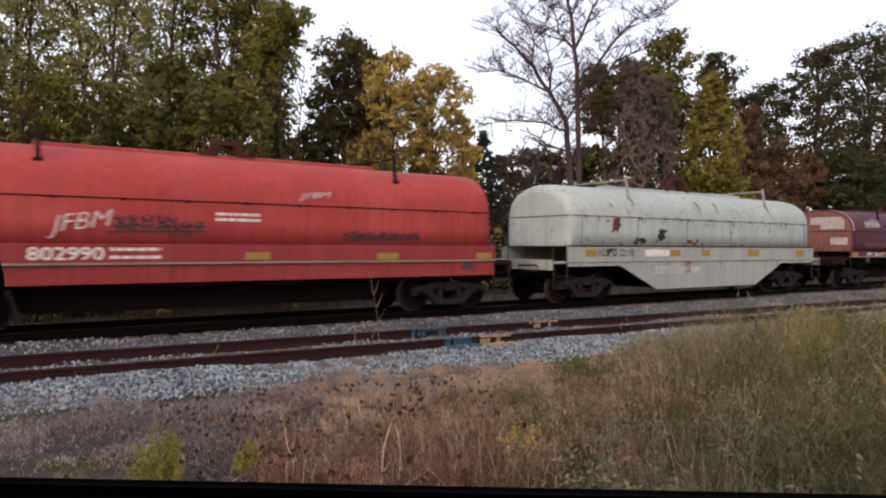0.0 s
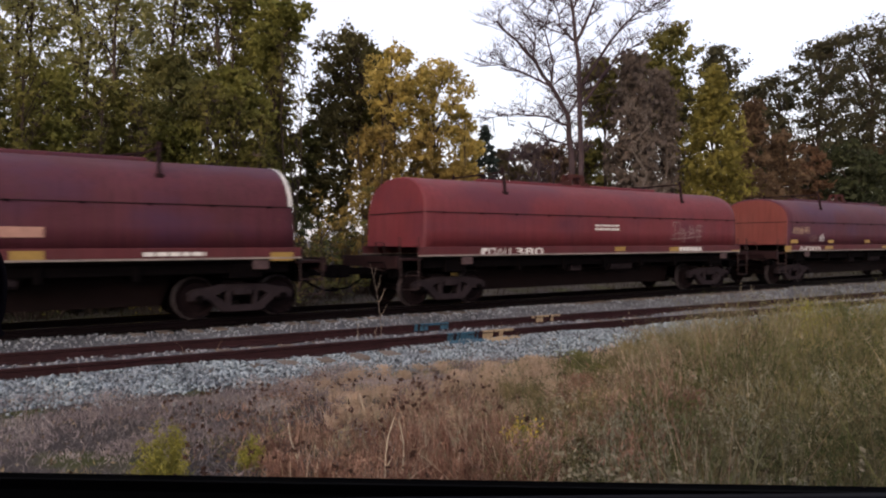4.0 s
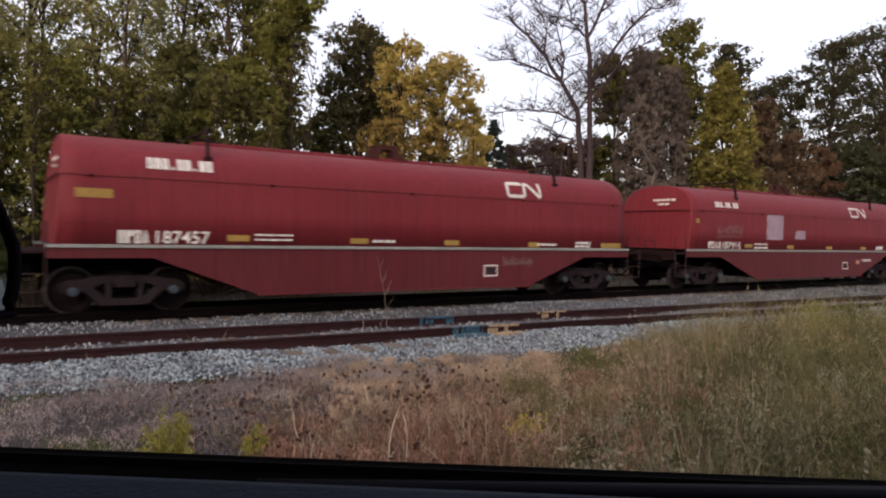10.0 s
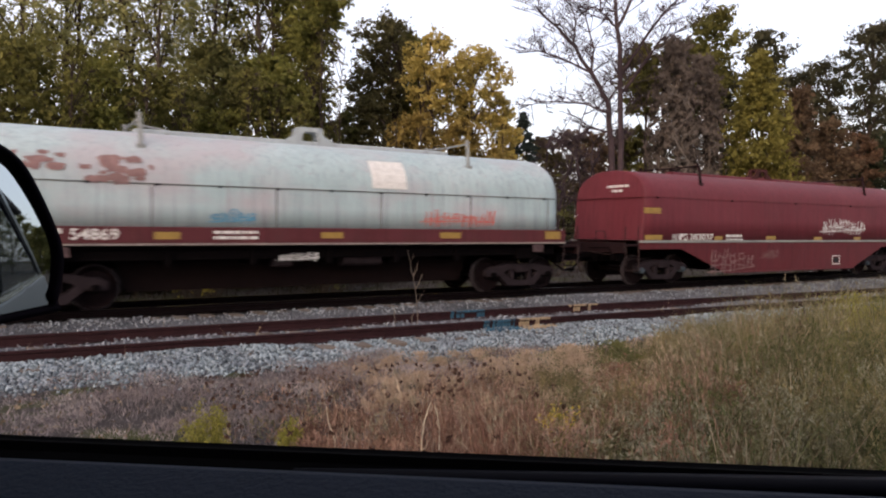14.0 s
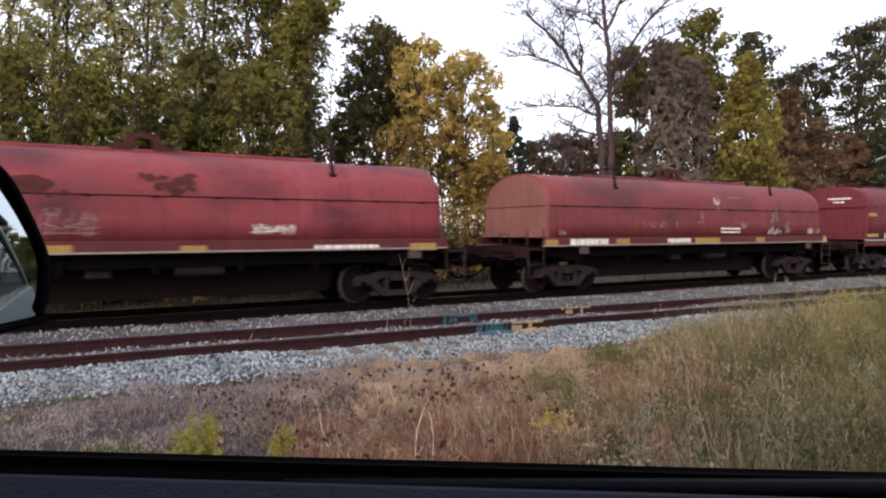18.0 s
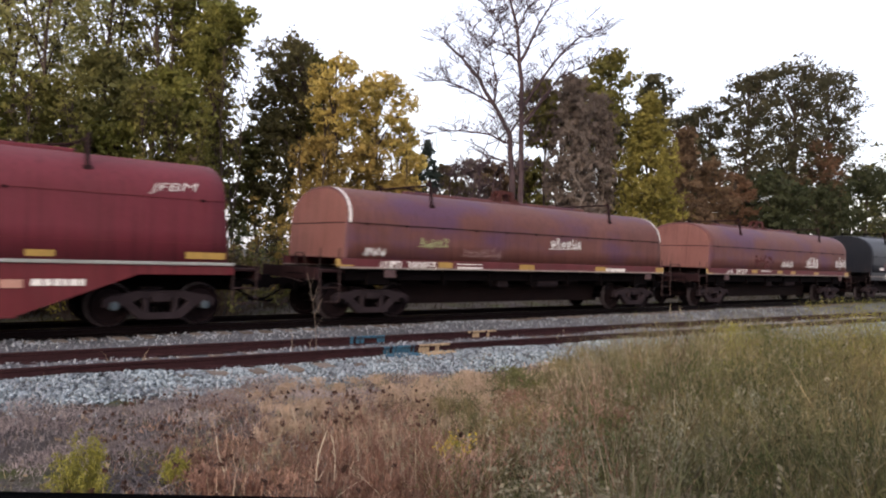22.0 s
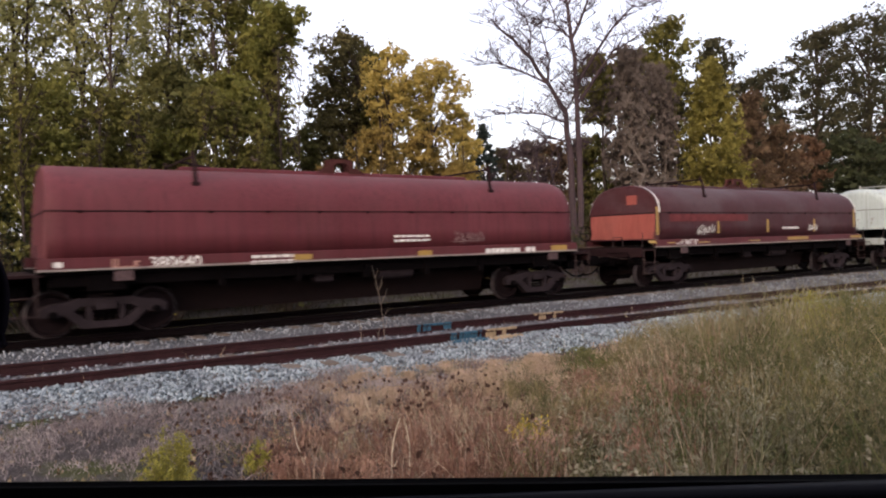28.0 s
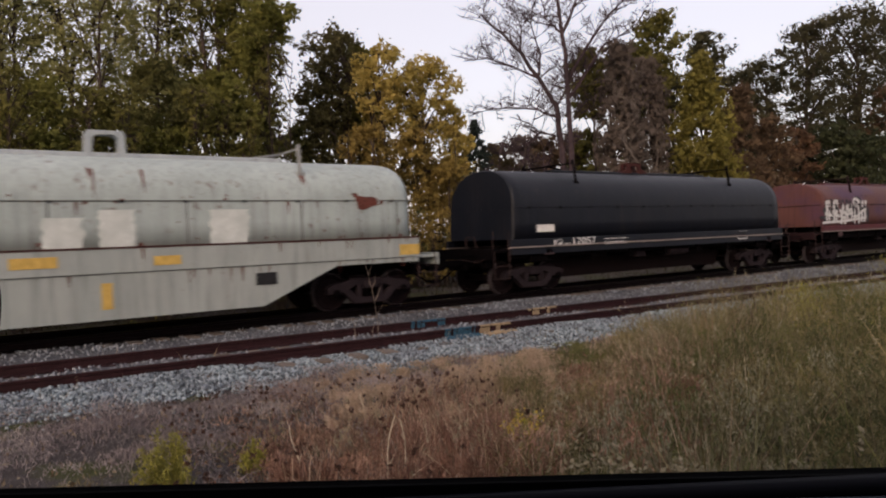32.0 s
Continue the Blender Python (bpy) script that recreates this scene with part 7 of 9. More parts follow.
for i in range(9):
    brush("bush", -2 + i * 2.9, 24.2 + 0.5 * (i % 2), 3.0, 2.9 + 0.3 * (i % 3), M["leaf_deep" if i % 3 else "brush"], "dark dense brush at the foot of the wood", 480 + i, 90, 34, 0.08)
brush("bush", 21.6, 22.2, 1.6, 2.4, M["brush"], "low brown bush beside the main line", 392, 50, 36, 0.065)
for i in range(10):
    az = -17 + i * 3.0
    brush("bush", az, 33 + (i % 2) * 1.5, 4.6, 9.5 - (i % 3), M[("leaf_dark", "leaf_olive", "leaf_green")[i % 3]], "tall thicket at the back of the wood", 420 + i, 110, 22, 0.13)
for i in range(10):
    az = 48.5 + i * 2.5
    far = (38 + (i % 2) * 2) / math.cos(radians(az))
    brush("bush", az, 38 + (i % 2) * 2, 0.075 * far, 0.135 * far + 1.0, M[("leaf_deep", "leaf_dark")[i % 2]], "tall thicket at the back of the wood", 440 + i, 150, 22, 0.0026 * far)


# ---- weeds and grass in front of the siding ----
def ribbons(rng, bases, heights, widths, lean, segs=3):
    """Bent blades, each a strip of quads that narrows to its tip."""
    n = len(bases)
    az = rng.random(n) * 6.283
    tilt = np.abs(rng.normal(0, 0.34, n))
    d = np.stack([np.cos(az), np.sin(az)], -1)
    w = np.stack([-np.sin(az + rng.normal(0, 1.2, n)), np.cos(az + rng.normal(0, 1.2, n))], -1)
    ln = lean * rng.random(n) ** 1.5
    rows = []
    for i in range(segs + 1):
        k = i / segs
        c = np.empty((n, 3))
        c[:, :2] = bases[:, :2] + d * (heights * (ln * k * k + tilt * k))[:, None]
        c[:, 2] = bases[:, 2] + heights * k * (1 - 0.38 * ln * k)
        half = (widths * (1 - 0.85 * k) / 2)[:, None]
        left, right = c.copy(), c.copy()
        left[:, :2] -= w * half
        right[:, :2] += w * half
        rows.append((left, right, c))
    q = [np.stack([rows[i][0], rows[i][1], rows[i + 1][1], rows[i + 1][0]], axis=1) for i in range(segs)]
    return np.stack(q, axis=1).reshape(-1, 4, 3), rows[-1][2], d


def strip_mesh(name, vs, mat, segs):
    """vs in groups of segs quads a blade; the quads of a blade are welded."""
    k = len(vs) // segs
    v = vs.reshape(k, segs, 4, 3)
    pts = np.concatenate([v[:, :1, 0], v[:, :1, 1]], axis=1)
    cols = [v[:, 0, 0], v[:, 0, 1]]
    for i in range(segs):
        cols += [v[:, i, 3], v[:, i, 2]]
    co = np.stack(cols, axis=1)
    m = co.shape[1]
    idx = []
    for i in range(segs):
        idx.append([2 * i, 2 * i + 1, 2 * i + 3, 2 * i + 2])
    f = (np.arange(k) * m)[:, None, None] + np.array(idx)[None]
    f = f.reshape(-1, 4)
    me = bpy.data.meshes.new(name)
    me.vertices.add(k * m)
    me.vertices.foreach_set("co", co.astype(np.float32).reshape(-1))
    me.loops.add(len(f) * 4)
    me.loops.foreach_set("vertex_index", f.astype(np.int32).reshape(-1))
    me.polygons.add(len(f))
    me.polygons.foreach_set("loop_start", np.arange(0, len(f) * 4, 4, dtype=np.int32))
    me.polygons.foreach_set("loop_total", np.full(len(f), 4, dtype=np.int32))
    me.materials.append(mat)
    me.update(calc_edges=True)
    return me


def fan(rng, n, az0, az1, d0, d1, keep):
    """Points of a ring sector round the parked car, thinned by keep(az, dist, x, y)."""
    az = np.radians(az0 + (az1 - az0) * rng.random(n))
    dist = np.sqrt(d0 * d0 + (d1 * d1 - d0 * d0) * rng.random(n))
    x, y = dist * np.sin(az), dist * np.cos(az)
    toe = 11.3 - 0.06 * x - 2.15 + 0.35 * np.sin(x * 1.9) + 0.2 * np.sin(x * 4.7)
    ok = (y < toe) & (rng.random(n) < keep(np.degrees(az), dist, x, y))
    x, y, az = x[ok], y[ok], np.degrees(az[ok])
    return np.array([(p, q, ground_height(p, q)) for p, q in zip(x, y)]), az, dist[ok]


def patch(x, y, s, seed):
    return np.array([noise.noise(Vector((p * s, q * s, seed))) for p, q in zip(x, y)])


def ramp(v, a, b):
    return np.clip((v - a) / (b - a), 0, 1)


M["straw"] = island_mat("dry_straw", ((0.14, 0.11, 0.075), (0.22, 0.175, 0.12), (0.3, 0.24, 0.165), (0.16, 0.125, 0.09)), patch_col=(0.7, 0.68, 0.65))
M["pale_straw"] = island_mat("bleached_straw", ((0.24, 0.195, 0.135), (0.36, 0.3, 0.215), (0.46, 0.39, 0.29), (0.28, 0.23, 0.16)))
M["thatch"] = island_mat("grey_dead_thatch", ((0.054, 0.048, 0.0504), (0.114, 0.0996, 0.102), (0.084, 0.0744, 0.0768), (0.192, 0.168, 0.166)), patch_col=(1.6, 1.5, 1.5), scale=0.9)
M["weed_brown"] = island_mat("rust_brown_weed", ((0.165, 0.09, 0.064), (0.22, 0.122, 0.088), (0.285, 0.17, 0.127), (0.183, 0.1, 0.071)), patch_col=(1.3, 1.5, 1.55), scale=1.0, shade=(0.36, 0.3, 0.28))
M["seed_dark"] = island_mat("dark_seed_heads", ((0.03, 0.017, 0.014), (0.05, 0.027, 0.02), (0.09, 0.048, 0.034), (0.04, 0.024, 0.019)))
M["grass_green"] = island_mat("olive_and_tan_grass", ((0.075, 0.072, 0.034), (0.105, 0.097, 0.05), (0.165, 0.145, 0.083), (0.085, 0.081, 0.04)), patch_col=(1.8, 1.5, 1.45), scale=0.9, shade=(0.45, 0.52, 0.45))
M["grass_lime"] = island_mat("fresh_green_grass", ((0.062, 0.071, 0.028), (0.08, 0.09, 0.036), (0.105, 0.109, 0.048), (0.068, 0.078, 0.031)), patch_col=(1.8, 1.5, 1.3), scale=0.9, shade=(0.5, 0.54, 0.5))
M["tan_seed"] = island_mat("pinkish_tan_seed", ((0.29, 0.21, 0.153), (0.33, 0.243, 0.18), (0.38, 0.287, 0.217), (0.31, 0.225, 0.165)), shade=(0.75, 0.75, 0.72))
# verge grass coloured as it looks in shade behind the train
M["verge"] = island_mat("shaded_verge_grass", ((0.015, 0.015, 0.008), (0.026, 0.023, 0.012), (0.036, 0.03, 0.016), (0.02, 0.019, 0.01)))
M["weed_rust"] = island_mat("dark_rust_weed", ((0.102, 0.0516, 0.0384), (0.144, 0.072, 0.054), (0.192, 0.102, 0.0744), (0.084, 0.042, 0.0324)))
M["dry_stem"] = island_mat("dry_brown_stem", ((0.12, 0.092, 0.072), (0.16, 0.125, 0.10), (0.14, 0.11, 0.088), (0.11, 0.085, 0.068)))
M["plume"] = island_mat("pale_seed_plumes", ((0.17, 0.15, 0.102), (0.21, 0.186, 0.13), (0.19, 0.168, 0.116), (0.155, 0.138, 0.095)))
M["grey_grass"] = island_mat("grey_lilac_dead_grass", ((0.159, 0.134, 0.138), (0.232, 0.199, 0.201), (0.305, 0.268, 0.266), (0.195, 0.168, 0.171)), patch_col=(0.7, 0.66, 0.66))
M["pale_weed"] = island_mat("pale_grey_green_weed", ((0.17, 0.163, 0.115), (0.2, 0.19, 0.137), (0.24, 0.226, 0.17), (0.15, 0.143, 0.10)))
# dark green for low weeds, standing in for shade among the stalks
M["weed_dim"] = island_mat("shade_dark_weed_leaves", ((0.036, 0.034, 0.017), (0.054, 0.05, 0.026), (0.072, 0.064, 0.036), (0.043, 0.04, 0.02)))
M["fallen"] = island_mat("fallen_leaves", ((0.08, 0.05, 0.032), (0.15, 0.11, 0.07), (0.2, 0.16, 0.115), (0.06, 0.036, 0.026)))
M["goldenrod"] = island_mat("yellow_green_weed_leaves", ((0.165, 0.155, 0.034), (0.22, 0.195, 0.038), (0.145, 0.14, 0.036), (0.12, 0.125, 0.036)))


def stuff(name, me, label, category):
    return tagged(new(name, me), label, category, kind="stuff")


def tufts(rng, b, size, spread):
    """Draws points together into tufts of about the given number."""
    c = b[rng.integers(0, len(b), max(1, len(b) // size))]
    p = c[rng.integers(0, len(c), len(b))].copy()
    p[:, :2] += rng.normal(0, spread, (len(b), 2))
    p[:, 2] = [ground_height(x, y) for x, y in p[:, :2]]
    return p, np.degrees(np.arctan2(p[:, 0], p[:, 1]))


def cover(az, x, y):
    """How high the weeds stand: low and thin at first, waist-high on the rise."""
    h = np.interp(az, [4, 16, 24, 32, 40, 46, 54, 62, 72], [0.05, 0.13, 0.27, 0.36, 0.42, 0.52, 0.78, 0.98, 1.05])
    far = ramp(np.hypot(x, y), 4.5, 8.5)
    return h * (1 - 0.62 * far * ramp(-az, -56, -46)) * np.clip(0.78 + 1.0 * patch(x, y, 0.9, 6) + 1.7 * patch(x, y, 1.7, 16), 0.16, 1.2)


def haze_of_leaves(rng, name, n, az0, az1, keep, mat, label, size, low=0.15, near=2.7, far=10.6):
    """Small leaves, bracts and seeds spread through the weeds."""
    b, az, d = fan(rng, n, az0, az1, near, far, lambda a, r, x, y: keep(a, r, x, y) * (0.3 + 0.7 * ramp(r, 3.6, 5.8)))
    b, az = tufts(rng, b, 130, 0.11)
    h = np.maximum(0.05, cover(az, b[:, 0], b[:, 1]))
    b = b.copy()
    b[:, 2] += h * (low + (1.02 - low) * rng.random(len(b)) ** 0.75)
    stuff(name, quads(name, leaf_quads(rng, b, np.full(len(b), 0.05), 1, size * 1.6, 1.0, 1.2, 0.0, 0.14), M[mat]), label, "weeds")


def meadow():
    rng = np.random.default_rng(77)
    # low dead thatch over the bare earth
    b, az, d = fan(rng, 24000, -12, 44, 3.6, 10.5, lambda a, r, x, y: 0.25 + 0.75 * ramp(patch(x, y, 0.9, 1), -0.35, 0.35))
    q, _, _ = ribbons(rng, b, rng.uniform(0.03, 0.11, len(b)), rng.uniform(0.005, 0.012, len(b)), 2.2, 2)
    stuff("dead_thatch", strip_mesh("dead_thatch", q, M["thatch"], 2), "short grey-brown dead grass over bare earth", "dry grass")
    # rust-brown weeds
    b, az, d = fan(rng, 15000, 12, 54, 3.2, 9.6, lambda a, r, x, y: ramp(a, 13, 24) * (1 - 0.7 * ramp(a, 42, 52)) * (0.2 + 0.8 * ramp(patch(x, y, 0.7, 2), -0.3, 0.3)))
    b, az = tufts(rng, b, 14, 0.10)
    h = np.maximum(0.06, cover(az, b[:, 0], b[:, 1])) * rng.uniform(0.45, 1.05, len(b))
    q, tips, dd = ribbons(rng, b, h, rng.uniform(0.005, 0.013, len(b)), 1.3, 3)
    stuff("brown_weeds", strip_mesh("brown_weeds", q, M["weed_brown"], 3), "dense rust-brown dead weeds", "weeds")
    # thin upright stalks, rust-dark and straw-pale by turns
    for nm, count, mt, lb in (("rust_stalks", 5200, "weed_rust", "thin dark rust weed stalks"), ("tan_stalks", 3400, "tan_seed", "thin tan weed stalks")):
        b, az, d = fan(rng, count, 18, 58, 3.0, 7.4, lambda a, r, x, y: ramp(a, 18, 25) * (1 - 0.8 * ramp(a, 46, 58)))
        h = np.maximum(0.12, cover(az, b[:, 0], b[:, 1])) * rng.uniform(0.6, 1.12, len(b))
        q, tips, dd = ribbons(rng, b, h, rng.uniform(0.005, 0.009, len(b)), 0.5, 3)
        stuff(nm, strip_mesh(nm, q, M[mt], 3), lb, "weeds")
    # tall mixed grass towards the rise
    b, az, d = fan(rng, 30000, 36, 84, 2.6, 11.0, lambda a, r, x, y: ramp(a, 37, 46) * (0.1 + 0.9 * ramp(patch(x, y, 1.1, 4), -0.22, 0.15)))
    b, az = tufts(rng, b, 22, 0.11)
    h = np.maximum(0.1, cover(az, b[:, 0], b[:, 1])) * rng.uniform(0.4, 1.08, len(b))
    lime = rng.random(len(b)) < (0.10 + 0.55 * ramp(patch(b[:, 0], b[:, 1], 0.45, 9), 0.0, 0.35) * ramp(az, 45, 62))
    for nm, sel, mt, lb in (("tall_grass", ~lime, "grass_green", "tall mixed green and tan grass"), ("fresh_grass", lime, "grass_lime", "fresher green tufts in the tall grass")):
        q, tips, dd = ribbons(rng, b[sel], h[sel], rng.uniform(0.004, 0.012, sel.sum()), 1.5, 3)
        stuff(nm, strip_mesh(nm, q, M[mt], 3), lb, "grass")
    # leaves and seeds, patch by patch; brown near, tan far imitates shade
    haze_of_leaves(rng, "brown_weed_leaves", 50000, 10, 56, lambda a, r, x, y: (1 - 0.8 * ramp(r, 5.8, 7.5)) * ramp(a, 12, 26) * (1 - 0.75 * ramp(a, 42, 54)) * (0.25 + 0.75 * ramp(patch(x, y, 1.2, 2), -0.25, 0.25)), "weed_brown", "curled rust-brown weed leaves", 0.014)
    haze_of_leaves(rng, "dark_weed_seeds", 26000, 14, 60, lambda a, r, x, y: ramp(a, 15, 26) * (0.15 + 0.85 * ramp(patch(x, y, 1.6, 33), -0.1, 0.25)), "seed_dark", "small dark brown seed heads", 0.013, 0.2)
    haze_of_leaves(rng, "tan_weed_heads", 46000, 22, 80, lambda a, r, x, y: ramp(patch(x, y, 0.6, 41), 0.02, 0.25) * (a < 52) * ramp(r, 4.6, 6.2) + 0.9 * ramp(y, 11.3 - 0.06 * x - 4.8, 11.3 - 0.06 * x - 3.0) * (a < 50), "tan_seed", "soft pinkish-tan seed heads", 0.010, 0.5)
    haze_of_leaves(rng, "olive_weed_leaves", 36000, 30, 84, lambda a, r, x, y: ramp(a, 34, 48) * (0.3 + 0.7 * ramp(patch(x, y, 0.7, 4), -0.3, 0.25)), "grass_green", "small olive and tan weed leaves", 0.014)
    haze_of_leaves(rng, "green_weed_leaves", 34000, 36, 84, lambda a, r, x, y: ramp(a, 36, 50) * ramp(patch(x, y, 0.6, 51), 0.05, 0.25), "grass_lime", "small fresh green weed leaves", 0.014)
    haze_of_leaves(rng, "grey_weed_leaves", 50000, 0, 30, lambda a, r, x, y: ramp(patch(x, y, 1.0, 61), 0.0, 0.3), "thatch", "small grey-brown withered weeds", 0.015)
    # bushy weed plants: fans of upright stalks that end in soft seed heads
    tones = (("weed_tan", "tan_seed", "tan_seed", "soft pinkish-tan weed plants", 24, 54, 90, 0.9), ("weed_green", "grass_lime", "grass_lime", "bushy fresh green weed plants", 38, 82, 80, 0.95), ("weed_olive", "grass_green", "plume", "bushy olive weed plants with pale heads", 38, 82, 120, 1.0),
             ("weed_rust", "weed_rust", "weed_brown", "rust-red weed plants with brown heads", 18, 46, 100, 0.95), ("weed_dead", "seed_dark", "weed_rust", "dark dead weed plants", 18, 66, 60, 0.85), ("weed_grey", "plume", "plume", "pale grey-green leafy weed plants", 42, 70, 60, 0.8), ("weed_straw", "straw", "plume", "straw-coloured weed plants with pale heads", 26, 60, 55, 1.0))
    for name, mt, mt_head, label, a0, a1, count, tall in tones:
        c, caz, d = fan(rng, count, a0, a1, 3.0, 10.4, lambda a, r, x, y: 1 + 0 * a)
        # rust kept near and tan far, so colour carries the near weeds' shade
        if name == "weed_grey":
            c = c[d < 6.0]
        elif name == "weed_tan":
            c = c[d > 5.4]
        elif name in ("weed_rust", "weed_dead"):
            c = c[d < 6.4]
        hh = np.maximum(0.14, cover(np.degrees(np.arctan2(c[:, 0], c[:, 1])), c[:, 0], c[:, 1])) * rng.uniform(0.85, 1.2, len(c)) * tall
        n = 110
        base, top = np.repeat(c, n, axis=0), np.repeat(hh, n)
        base[:, :2] += rng.normal(0, 0.045, (len(base), 2)) * (0.6 + top)[:, None]
        hs = top * (0.35 + 0.65 * rng.random(len(base)) ** 0.7)
        q, tips, dd = ribbons(rng, base, hs, rng.uniform(0.005, 0.011, len(base)), 0.9, 3)
        stuff(name, strip_mesh(name, q, M[mt], 3), label, "weeds")
        tips = tips[rng.random(len(tips)) < 0.24]
        cs = np.concatenate([tips - np.array([0, 0, 0.02 * k]) for k in range(3)])
        stuff(name + "_head", quads(name + "_head", leaf_quads(rng, cs, np.full(len(cs), 0.022), 2, 0.016, 1.3, 0.8, 0.0, 0.3), M[mt_head]), "soft seed heads of " + label, "weeds")
    # soft leafy weed bushes, each with its own tone; dark ones paint shaded gaps
    tones = (("leafy_tan_weed", "tan_seed", "soft pinkish-tan bushy weeds", 26, 50, 26, 1.0), ("leafy_green_weed", "grass_lime", "soft green bushy weeds", 46, 80, 44, 1.0), ("leafy_olive_weed", "grass_green", "soft olive bushy weeds", 38, 80, 64, 1.0),
             ("leafy_grey_weed", "pale_weed", "soft pale grey-green bushy weeds", 40, 68, 60, 0.85), ("leafy_brown_weed", "weed_brown", "soft brown bushy weeds", 16, 60, 50, 0.95), ("leafy_dark_weed", "weed_dim", "dim dark green weeds low among the grass", 40, 80, 70, 0.5))
    for name, mt, label, a0, a1, count, tall in tones:
        c, caz, d = fan(rng, count, a0, a1, 3.1, 10.0, lambda a, r, x, y: 1 + 0 * a)
        if name in ("leafy_grey_weed", "leafy_brown_weed", "leafy_tan_weed"):
            ok = d > 5.6 if name == "leafy_tan_weed" else d < 5.4
            c, caz, d = c[ok], caz[ok], d[ok]
        hh = np.maximum(0.16, np.interp(caz, [12, 24, 40, 54, 66], [0.14, 0.3, 0.45, 0.72, 0.9]) * (1 - 0.6 * ramp(d, 4.8, 8.5) * ramp(-caz, -56, -46)) * rng.uniform(0.75, 1.12, len(c)) * tall)
        n = 520
        rad = np.repeat(rng.uniform(0.14, 0.3, len(c)) * (0.55 + hh), n)
        base, top = np.repeat(c, n, axis=0), np.repeat(hh, n)
        k = rng.random(len(base)) ** 0.55
        a, r = rng.random(len(base)) * 6.283, np.abs(rng.normal(0, 0.55, len(base))) * rad * (0.35 + 0.9 * k)
        p = base + np.stack([r * np.cos(a), r * np.sin(a), top * (0.1 + 0.9 * k)], axis=1)
        stuff(name, quads(name, leaf_quads(rng, p, np.full(len(p), 0.012), 1, 0.021, 1.0, 1.3, 0.0, 0.17), M[mt]), label, "weeds")
    # grey dead grass that laps over the foot of the ballast
    haze_of_leaves(rng, "lilac_dead_grass", 70000, -6, 40, lambda a, r, x, y: ramp(y, 11.3 - 0.06 * x - 5.6, 11.3 - 0.06 * x - 3.6) * (0.4 + 0.6 * ramp(patch(x, y, 1.3, 91), -0.2, 0.2)), "grey_grass", "short grey-lilac dead grass", 0.016, 0.1, 4.5, 11.0)
    haze_of_leaves(rng, "yellow_weed_patch", 22000, 65, 78, lambda a, r, x, y: ramp(a, 65, 71) * ramp(patch(x, y, 0.7, 95), -0.1, 0.2), "goldenrod", "yellowing weeds on the rise", 0.013, 0.4, 7.0, 11.0)
    # dark rosettes on thin stems
    c, caz, d = fan(rng, 230, 12, 44, 3.6, 8.6, lambda a, r, x, y: 0.8 + 0 * a)
    hh = np.maximum(0.2, cover(caz, c[:, 0], c[:, 1]) * 1.15) * rng.uniform(0.7, 1.15, len(c))
    q, tips, dd = ribbons(rng, c, hh, rng.uniform(0.004, 0.007, len(c)), 0.4, 3)
    stuff("rosette_stem", strip_mesh("rosette_stem", q, M["dry_stem"], 3), "thin stems that carry dark dead flowers", "weeds")
    stuff("dead_flower", quads("dead_flower", leaf_quads(rng, tips, rng.uniform(0.014, 0.03, len(tips)), 18, 0.016, 0.8, 0.0, 0.2, 0.5), M["seed_dark"]), "dark brown dead flower rosettes", "weeds")
    haze_of_leaves(rng, "low_green_weeds", 9000, 2, 24, lambda a, r, x, y: ramp(patch(x, y, 0.8, 71), 0.08, 0.3) * (r < 7.0), "grass_green", "low green weeds on bare earth", 0.014)
    # the far end of the meadow, tall and green where the rise meets the siding
    b, az, d = fan(rng, 20000, 49, 82, 10.2, 16.0, lambda a, r, x, y: 0.25 + 0.75 * ramp(patch(x, y, 0.7, 81), -0.3, 0.2))
    b, az = tufts(rng, b, 26, 0.16)
    h = np.interp(az, [48, 52, 55, 58, 61, 65, 72], [0.28, 0.46, 0.6, 0.72, 0.82, 0.9, 0.92]) * np.clip(0.85 + 0.6 * patch(b[:, 0], b[:, 1], 0.8, 83), 0.4, 1.1) * rng.uniform(0.4, 1.08, len(b))
    fresh = rng.random(len(b)) < 0.25 + 0.65 * ramp(az, 55, 64)
    for nm, sel, mt, lb in (("far_meadow", ~fresh, "grass_green", "tall olive and tan grass beside the siding"), ("far_fresh_grass", fresh, "grass_lime", "tall fresh green grass beside the siding")):
        q, tips, dd = ribbons(rng, b[sel], h[sel], rng.uniform(0.006, 0.014, sel.sum()), 1.3, 3)
        stuff(nm, strip_mesh(nm, q, M[mt], 3), lb, "grass")
    # bold bent straws that stand clear of the weeds
    b, az, d = fan(rng, 260, 25, 74, 3.0, 7.0, lambda a, r, x, y: 0.7 + 0 * a)
    h = np.clip(cover(az, b[:, 0], b[:, 1]), 0.28, 0.62) * rng.uniform(0.8, 1.15, len(b))
    q, tips, dd = ribbons(rng, b, h, rng.uniform(0.007, 0.012, len(b)), 1.0, 5)
    stuff("bent_straws", strip_mesh("bent_straws", q, M["pale_straw"], 5), "single bent pale straws above the weeds", "dry grass")
    # straw stalks through the grass
    b, az, d = fan(rng, 2600, 18, 82, 2.8, 9.5, lambda a, r, x, y: 0.15 + 0.5 * ramp(a, 24, 48))
    h = np.maximum(0.12, cover(az, b[:, 0], b[:, 1])) * rng.uniform(0.6, 0.98, len(b))
    q, tips, dd = ribbons(rng, b, h, rng.uniform(0.004, 0.008, len(b)), 0.8, 3)
    stuff("straw_stalks", strip_mesh("straw_stalks", q, M["straw"], 3), "dry straw stalks among the weeds", "dry grass")
    pick = rng.random(len(b)) < 0.10
    c = tips[pick]
